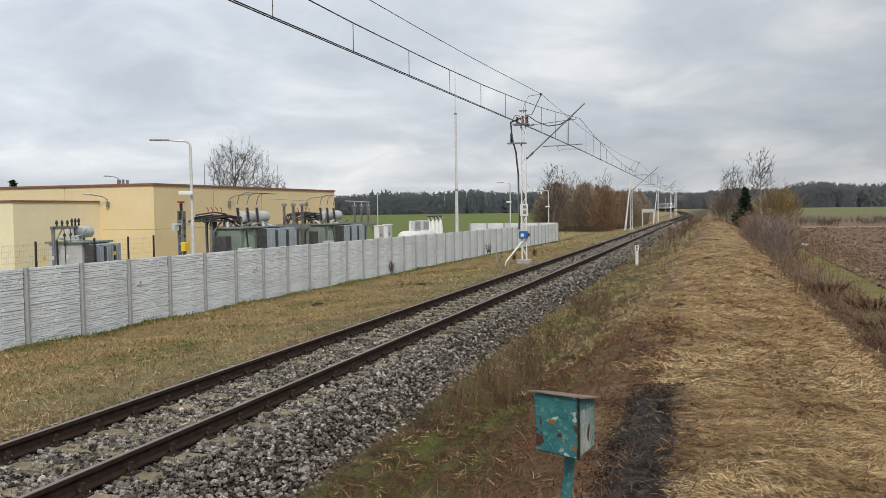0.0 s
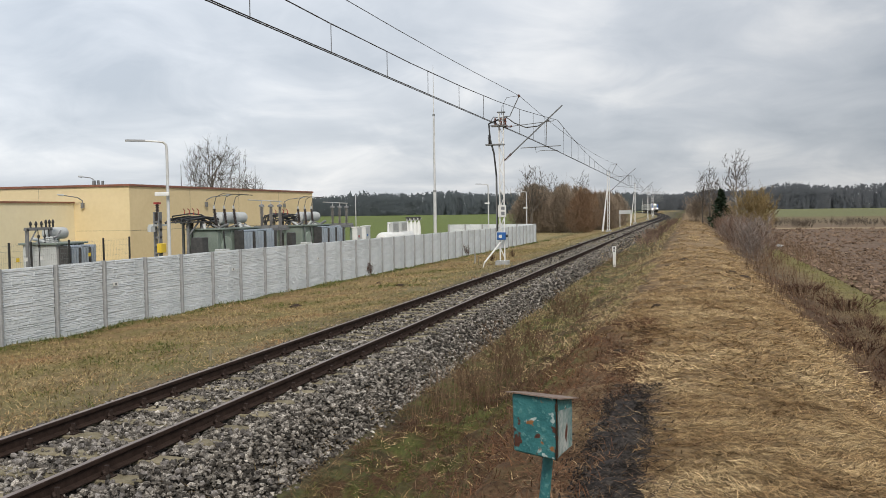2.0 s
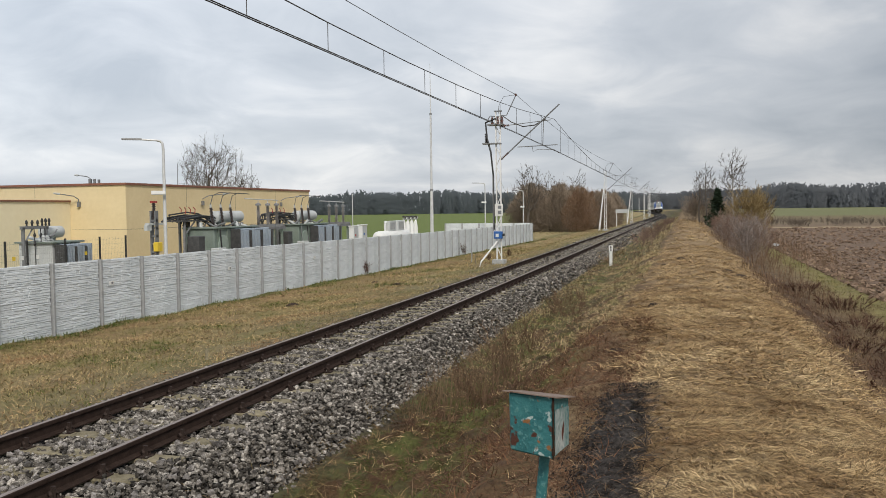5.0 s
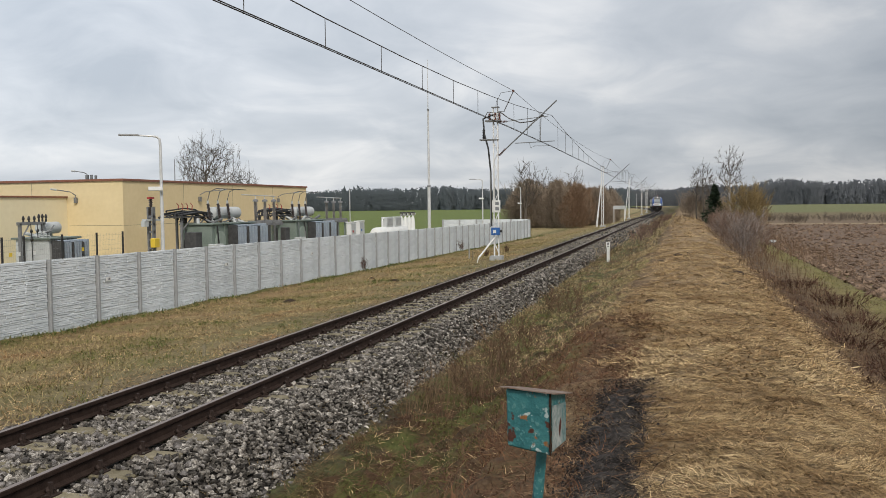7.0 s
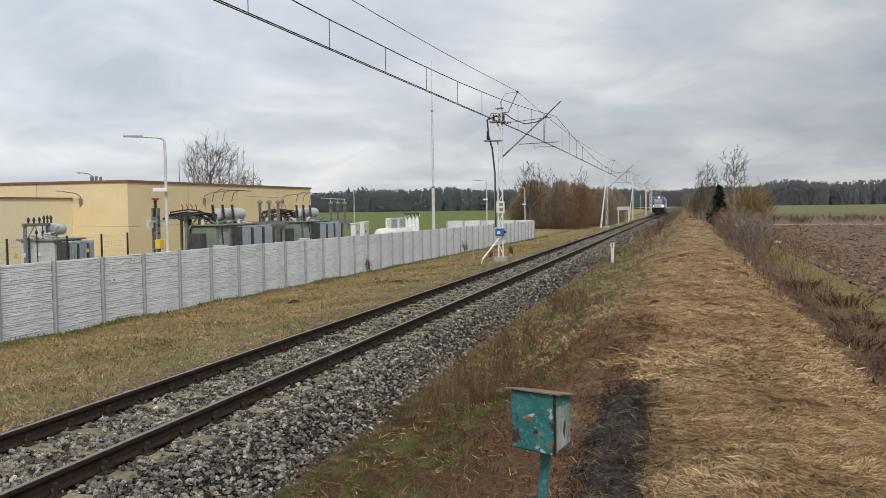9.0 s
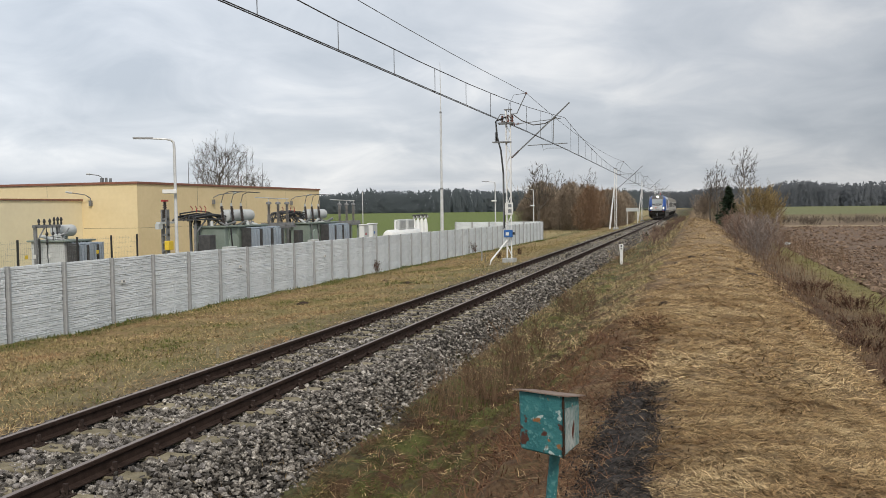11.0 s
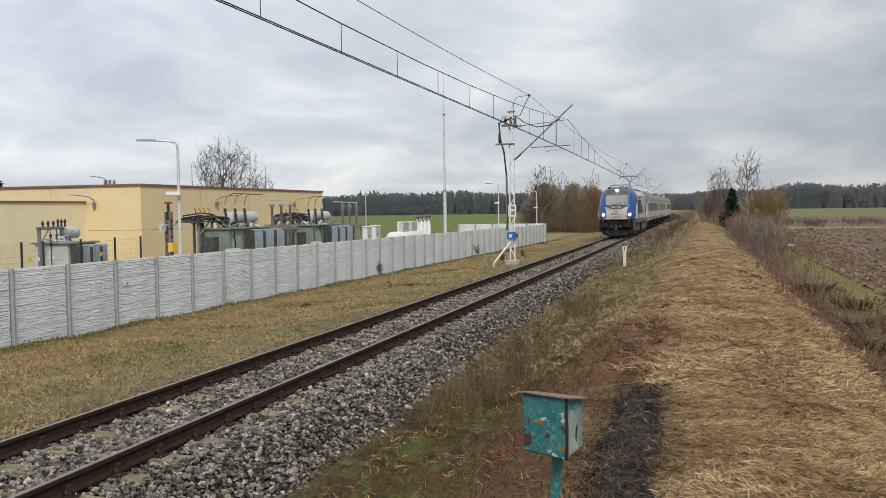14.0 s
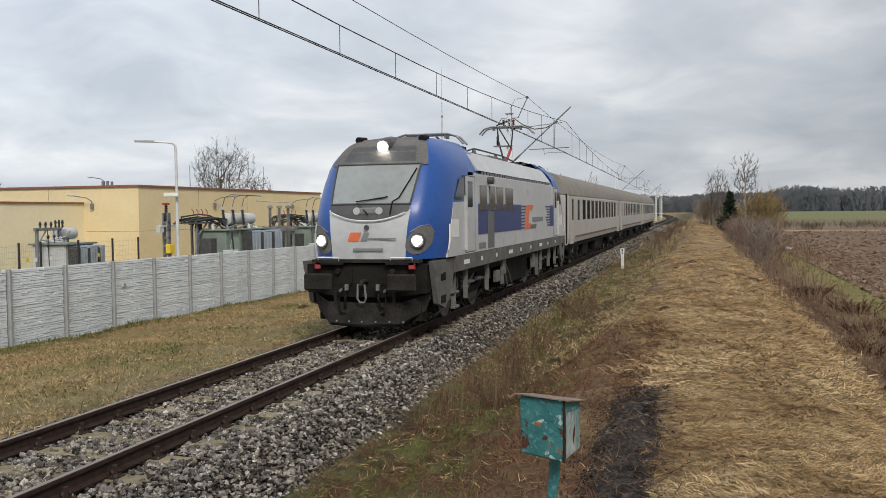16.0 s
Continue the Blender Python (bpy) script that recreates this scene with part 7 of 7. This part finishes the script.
wall_lamp(-30.8, 39.72, 2.95, -0.55, -0.9, 0.5, "curved grey lamp bracket on the yellow wall")
wall_lamp(-27.9, 47.2, 3.0, 0.8, 1.2, 0.5, "curved grey lamp bracket on the yellow wall")
wall_lamp(-27.9, 57.8, 2.95, 0.8, 1.2, 0.5, "curved grey lamp bracket on the yellow wall")
wall_lamp(-31.4, 41.5, 4.2, -0.6, -0.3, 0.3, "small lamp bracket on the flat roof")
rv = thing("roof_vent", "pair of grey pipes on the flat roof", "vent", pose(-31.2, 41.6, 3.93))
part("pipe", Shape().cyl((0, 0, 0), (0, 0, 0.36), 0.07, n=10), GREY_STEEL, rv)
part("pipe", Shape().cyl((0.2, 0.1, 0), (0.2, 0.1, 0.33), 0.07, n=10), GREY_STEEL, rv)
for x, y, h in ((-31.3, 60, 2.0), (-29, 46.3, 1.4)):
    sp = thing("lightning_spike", "thin lightning spike on the roof", "rod", pose(x, y, 3.93))
    part("rod", Shape().cyl((0, 0, 0), (0, 0, h), 0.03, 0.015, n=5), GREY_STEEL, sp)


def yard_cabinet(x, y, w):
    C = thing("yard_cabinet", "white outdoor equipment cabinet", "cabinet", pose(x, y, land(x, y)), group="yard cabinets")
    part("plinth", Shape().box(-0.18, 0.18, 0, w, -0.2, 0.5), POST_CONC, C)
    part("body", Shape().box(-0.16, 0.16, 0.02, w - 0.02, 0.5, 2.35), PLASTIC_WHITE, C, bevel=0.015)
    part("roof", Shape().box(-0.20, 0.20, -0.03, w + 0.03, 2.35, 2.42), PLASTIC_WHITE, C, bevel=0.02)
    dr = part("door", Shape().box(0.162, 0.178, 0.06, w - 0.06, 0.55, 2.3), PALE_TANK, C)
    part("sticker", Shape().box(0.18, 0.184, 0.2, 0.4, 1.75, 1.9), NAVY_BOX if y > 52 else RED, dr)


yard_cabinet(-20, 51.2, 0.85)
yard_cabinet(-20, 52.7, 0.9)


def gas_tank():
    g = land(-21, 63)
    T = thing("equipment_skid", "white horizontal vessel with cabinets and valves in the yard", "vessel", pose(-21, 58.3, g))
    part("vessel", Shape().lathe([(0.1, 0.5), (0.38, 0.6), (0.5, 0.85), (0.5, 7.0), (0.38, 7.25), (0.1, 7.35)], (0, 0, 1.42), "y", 18), PLASTIC_WHITE, T, smooth=True)
    for y in (1.4, 3.8, 6.2):
        part("saddle", Shape().box(-0.45, 0.45, y - 0.15, y + 0.15, -0.2, 1.1), POST_CONC, T)
    for y in (2.5, 4.5):
        cb = part("cabinet", Shape().box(-0.22, 0.22, y, y + 1.5, 1.88, 2.62), PALE_TANK, T, "pale grey cabinet", bevel=0.03)
        part("louvre_panel", Shape().box(0.222, 0.235, y + 0.2, y + 1.3, 2.0, 2.5), POST_CONC, cb)
        part("pipe_bend", Shape().tube([(0, y - 0.35, 1.8), (0, y - 0.35, 2.4), (0, y - 0.2, 2.55), (0, y + 0.05, 2.55)], 0.06, 8), PLASTIC_WHITE, T)
    for k in range(4):
        y = 6.6 + k * 1.0
        part("vent_pipe", Shape().tube([(0, y, 1.5), (0, y, 2.0), (0, y, 2.5), (0, y + 0.12, 2.72), (0, y + 0.4, 2.76)], [0.2, 0.2, 0.13, 0.13, 0.13], 8), PLASTIC_WHITE, T)
        vv = part("valve", Shape().box(-0.1, 0.1, y - 0.1, y + 0.25, 2.84, 2.94), DARK_STEEL, T)
        part("hand_wheel", Shape().cyl((0.1, y + 0.05, 2.82), (0.14, y + 0.05, 2.82), 0.12, n=10), DARK_STEEL, vv)
    part("skid_beam", Shape().box(-0.3, 0.3, 6.4, 10.4, 1.35, 1.5), PALE_TANK, T)
    for y in (6.8, 10.0):
        part("skid_leg", Shape().box(-0.25, 0.25, y - 0.08, y + 0.08, -0.2, 1.35), POST_CONC, T)


gas_tank()


# ---- near things beside the track ----
def junction_box():
    """A rusty teal sheet-metal box on a pipe post beside the path."""
    teal = material("peeling_teal_paint", [(0.012, 0.09, 0.10), (0.022, 0.13, 0.14), (0.04, 0.17, 0.17)], 9, 0.6, bump=0.4, bump_scale=40,
                    spots=[((0.07, 0.20, 0.20), 40, 0.58), ((0.34, 0.42, 0.41), 23, 0.63), ((0.22, 0.095, 0.03), 12.1, 0.63), ((0.06, 0.02, 0.011), 15.3, 0.61)])
    worn = material("worn_teal_paint", [(0.03, 0.13, 0.135), (0.20, 0.26, 0.255), (0.40, 0.42, 0.41)], 14, 0.7, bump=0.4, bump_scale=40, stretch=(1, 1, 0.35), spots=[((0.08, 0.03, 0.02), 16, 0.62)])
    lid_m = material("rusty_grey_lid", [(0.16, 0.11, 0.085), (0.28, 0.23, 0.20)], 10, 0.85, bump=0.4)
    seam = material("dark_rust_seam", [(0.02, 0.014, 0.01), (0.045, 0.028, 0.02)], 20, 0.9)
    B = thing("junction_box", "rust-stained teal metal box on a pipe post", "junction box", pose(-0.70, 4.30, 1.20, 0, 0, -12))
    w, d, h = 0.112, 0.112, 0.30
    part("body", Shape().rings([[(-w, -d, 0.014), (w, -d, -0.010), (w, d, 0.006), (-w, d, 0.014)], [(-w - 0.006, -d, h), (w + 0.002, -d, h - 0.004), (w + 0.002, d, h - 0.05), (-w - 0.006, d, h - 0.046)]]), teal, B, bevel=0.008)
    part("side_panel", Shape().add([(w + 0.004, -d * 0.86, 0.008), (w + 0.004, d * 0.92, 0.016), (w + 0.005, d * 0.92, h - 0.09), (w + 0.005, -d * 0.86, h - 0.07)], [(0, 1, 2, 3)]), worn, B, "scoured whitish side")
    part("seam", Shape().tube([(w + 0.002, -d - 0.002, -0.008), (w + 0.003, -d - 0.002, h * 0.5), (w + 0.002, -d - 0.002, h - 0.01)], 0.0045, 5), seam, B, "rusty corner seam")
    for z in (0.03, h - 0.05):
        part("hinge", Shape().cyl((w + 0.003, -d - 0.006, z - 0.018), (w + 0.003, -d - 0.006, z + 0.018), 0.007, n=7), seam, B)
    part("lid", Shape().rings([[(-w - 0.03, -d - 0.02, h + 0.006), (w + 0.03, -d - 0.02, h - 0.006), (w + 0.03, d + 0.02, h - 0.052), (-w - 0.03, d + 0.02, h - 0.046)], [(-w - 0.03, -d - 0.02, h + 0.012), (w + 0.03, -d - 0.02, h), (w + 0.03, d + 0.02, h - 0.046), (-w - 0.03, d + 0.02, h - 0.040)]]), lid_m, B, "bent rusty lid")
    part("post", Shape().tube([(0.015, 0.03, 0.01), (0.008, 0.03, -0.1), (-0.01, 0.02, -0.32), (-0.03, 0.02, -0.85)], [0.030, 0.027, 0.027, 0.030], 14), teal, B, "teal painted pipe post", smooth=True)
    part("collar", Shape().lathe([(0.03, -0.02), (0.05, -0.012), (0.055, 0.008)], (0.015, 0.03, 0.0), n=14), teal, B)


junction_box()


def km_post():
    x, y = -3.6, 44.6
    P = thing("marker_post", "white wooden track marker post with a black mark", "marker post", pose(x, y, -0.62))
    part("post", Shape().box(-0.07, 0.07, -0.05, 0.05, -0.3, 1.02), OFF_WHITE, P, bevel=0.01)
    pt = part("plate", Shape().box(-0.10, 0.10, -0.068, -0.052, 0.82, 1.10), OFF_WHITE, P, bevel=0.005)
    part("mark", Shape().box(-0.035, 0.035, -0.074, -0.069, 0.95, 1.06), BLACK_RUBBER, pt)
    part("mark", Shape().box(-0.035, 0.035, -0.074, -0.069, 0.84, 0.90), BLACK_RUBBER, pt)


km_post()


def mast_fittings():
    """Cable, boxes and strut on the nearest mast."""
    M = thing("mast_switchgear", "blue drive box, notice and cables on the mast", "switchgear", pose(-9.3, 44.65, -0.3))
    db = part("drive_box", Shape().box(-0.20, 0.24, -0.36, -0.10, 1.14, 1.52), NAVY_BOX, M, "blue drive box", bevel=0.02)
    part("drive_window", Shape().box(-0.10, 0.06, -0.368, -0.36, 1.24, 1.40), OFF_WHITE, db)
    part("drive_knob", Shape().cyl((0.24, -0.22, 1.34), (0.34, -0.22, 1.34), 0.07, n=10), BLACK_RUBBER, db)
    nt = part("notice", Shape().box(-0.22, 0.24, -0.10, -0.08, 2.30, 2.92), OFF_WHITE, M, "white mast notice")
    for k, (a, b) in enumerate(((2.68, 2.84), (2.40, 2.58))):
        part("notice_bar", Shape().box(-0.02, 0.16, -0.106, -0.101, a, b), MID_GREY, nt)
    part("cable", Shape().tube([(-0.22, -0.12, 1.6), (-0.24, -0.12, 4.4), (-0.36, -0.12, 5.6), (-0.55, -0.12, 6.3), (-0.62, -0.1, 7.1), (-0.1, -0.1, 7.3)], 0.045, 8), BLACK_RUBBER, M, "thick black cable")
    part("drive_rod", Shape().cyl((-0.25, -0.2, 1.55), (-0.25, -0.2, 4.4), 0.025, n=6), GREY_STEEL, M)
    part("strut", Shape().tube([(-0.05, -0.2, 1.0), (-0.75, -0.9, 0.0), (-0.85, -1.0, -0.4)], 0.045, 8), WHITE_MAST, M, "white slanting strut")
    part("switch_table", Shape().box(-0.8, 0.15, -0.2, 0.2, 6.0, 6.06), GREY_STEEL, M)
    part("switch_table", Shape().box(-0.5, 0.3, -0.25, 0.25, 6.95, 7.02), GREY_STEEL, M)
    part("surge_arrester", ribbed((-0.62, 0, 6.06), (-0.62, 0, 6.55), 0.09, 6), INSULATOR_BLACK, M)
    for k, (x0, z0) in enumerate(((-0.3, 7.02), (0.0, 7.02), (0.22, 7.02))):
        part("switch_insulator", ribbed((x0, 0, z0), (x0, 0, z0 + 0.36), 0.085, 5), INSULATOR, M, "red-brown insulator")
    part("switch_blade", Shape().tube([(-0.62, 0, 7.1), (-0.4, 0, 7.45), (0.0, 0, 7.4), (0.3, 0, 7.42)], 0.025, 5), GREY_STEEL, M)
    part("feed_loop", Shape().tube([(0.3, 0, 7.4), (0.7, 0, 7.1), (1.3, 0, 6.85), (1.9, 0, 6.9), (2.5, 0, 7.2)], 0.03, 6), WIRE, M, "drooping feed cable")


mast_fittings()


def small_signs():
    S = thing("track_sign", "white two-legged trackside sign board", "sign", pose(-9.6, 140, land(-9.6, 140)))
    for x in (-0.8, 0.8):
        part("leg", Shape().box(x - 0.05, x + 0.05, -0.05, 0.05, -0.3, 2.45), OFF_WHITE, S)
    part("board", Shape().box(-0.95, 0.95, -0.09, -0.05, 1.95, 2.5), PALE_TANK, S, "pale grey board", bevel=0.01)
    for x, y, h in ((-8.93, 15.1, 0.22), (-12.1, 50.2, 0.9), (-11.0, 46.5, 0.5)):
        k = thing("stake", "short weathered stake in the grass", "stake", pose(x, y, land(x, y)))
        part("shaft", Shape().tube([(0, 0, -0.1), (0.01, 0, h * 0.6), (0.0, 0.01, h)], [0.035, 0.03, 0.035], 7), SLEEPER if h < 0.6 else POST_CONC, k)
    w = thing("rubble_lump", "pale lump of rubble by the field", "rubble", pose(6.1, 66.3, land(6.1, 66.3)))
    v, f = icosa()
    o = new("lump", raw_mesh("lump", v * np.array([0.35, 0.3, 0.2]) * (1 + rng.uniform(-0.2, 0.2, v.shape)), f, POST_CONC))
    o.parent = w


small_signs()


def ash_heap():
    """A low strip of black ash beside the path."""
    ash = material("black_ash", [(0.012, 0.011, 0.010), (0.032, 0.028, 0.026), (0.085, 0.074, 0.065)], 22, 0.95, bump=1.0, bump_scale=30)
    n, m = 24, 60
    xs, ys = np.linspace(-1.0, 1.0, n), np.linspace(-1.0, 1.0, m)
    X, Y = np.meshgrid(xs, ys)
    px, py = -0.54 + X * 0.27 * (1 + 0.10 * np.sin(Y * 7 + 1) + 0.06 * np.sin(Y * 19 + X * 3)) - 0.04 * Y, 7.0 + Y * 2.1
    rr = np.clip(1 - X ** 2 - Y ** 4, 0, 1) ** 0.5
    Z = ground_z(px, py) + 0.10 * rr - 0.03 + 0.016 * waves(px * 9, py * 9) * rr + 0.014 * np.sin(py * 26 + 2 * np.sin(px * 9)) * rr
    V = np.stack([px, py, Z], -1).reshape(-1, 3)
    i = np.arange(m - 1)[:, None] * n + np.arange(n - 1)[None]
    tagged(new("ash_mound", raw_mesh("ash_mound", V, np.stack([i, i + 1, i + 1 + n, i + n], -1).reshape(-1, 4), ash, True)), "low mound of black ash beside the path", "ash mound")
    k = 900
    x, y = rng.normal(-0.57, 0.13, k), rng.uniform(5.0, 9.0, k)
    v, f = octa()
    Vc = np.einsum("nij,nkj->nki", rand_rot(k), np.broadcast_to(v, (k, *v.shape)) * rng.uniform(0.004, 0.014, (k, 1, 1))) + np.stack([x, y, ground_z(x, y) + 0.06], -1)[:, None]
    stuff("ash_clinker", Vc.reshape(-1, 3), (f[None] + (np.arange(k) * 6)[:, None, None]).reshape(-1, 3), ash, "black clinker crumbs on the ash", "clinker")

    x, y = rng.normal(-0.54, 0.15, 5200), rng.uniform(4.7, 9.0, 5200)
    stuff("charred_straw", *blades(x, y, rng.uniform(0.03, 0.12, 5200), np.full(5200, 0.006), np.clip(rng.normal(76, 10, 5200), 30, 90), rng.normal(0.3, 0.6, 5200), lift=0.055), material("charred_stem", [(0.010, 0.009, 0.008), (0.035, 0.03, 0.027), (0.11, 0.094, 0.08)], 3, 0.9, island=0.7), "charred straw stems on the ash", "litter")
    x, y = rng.normal(-0.56, 0.27, 2600), rng.uniform(4.9, 9.2, 2600)
    stuff("ash_litter", *blades(x, y, rng.uniform(0.04, 0.15, 2600), np.full(2600, 0.005), np.clip(rng.normal(74, 12, 2600), 30, 90), lift=0.04), BROWN_STRAW, "brown dead stems strewn over the ash", "litter")


ash_heap()


def molehills():
    soil = material("dark_mole_soil", [(0.03, 0.022, 0.017), (0.07, 0.05, 0.038)], 15, 0.95, bump=0.8)
    for x, y, r in ((-0.57, 17.2, 0.14), (-0.2, 34.5, 0.22), (0.25, 35.5, 0.18), (1.2, 28.0, 0.2), (-0.7, 31.5, 0.15), (1.5, 27.0, 0.22), (-0.9, 12.0, 0.12), (-12.2, 26, 0.25), (-11, 33, 0.2), (-13, 36, 0.2), (0.9, 21.0, 0.12)):
        h = Shape()
        rg = []
        for k, (a, z) in enumerate(((1.0, -0.03), (0.8, 0.04), (0.5, 0.08), (0.15, 0.1))):
            rg.append([(a * r * (1 + 0.25 * math.sin(j * 2.3 + k)) * math.cos(j * 0.63), a * r * math.sin(j * 0.63) * (1 + 0.2 * math.cos(j * 1.7)), z * r * 4) for j in range(10)])
        o = part("molehill", h.rings(rg), soil, None, at=pose(x, y, land(x, y)))
        tagged(o, "small dark molehill of loose soil", "molehill", group="molehills")


molehills()


# ---- what moves: the train runs in along the track, its wheels turn ----
SPEED = 27.3


def front_at(t):
    """Metres along the track of the locomotive's buffers."""
    return 16.1 + SPEED * (16.0 - t)


def motions():
    for ob, wheels, gap in TRAIN:
        rows = []
        for k in range(65):
            t = k * 0.25
            x, y, a = on_track(front_at(t) + gap)
            rows.append((t, pose(x, y, 0, 0, 0, a)))
        walk(ob, rows)
        for w, s, r in wheels:
            step = 1.0 / FPS
            walk(w, [(k * step, pose(0, s, r, (k * min(86.0, math.degrees(SPEED * step / r))) % 360)) for k in range(481)])


motions()
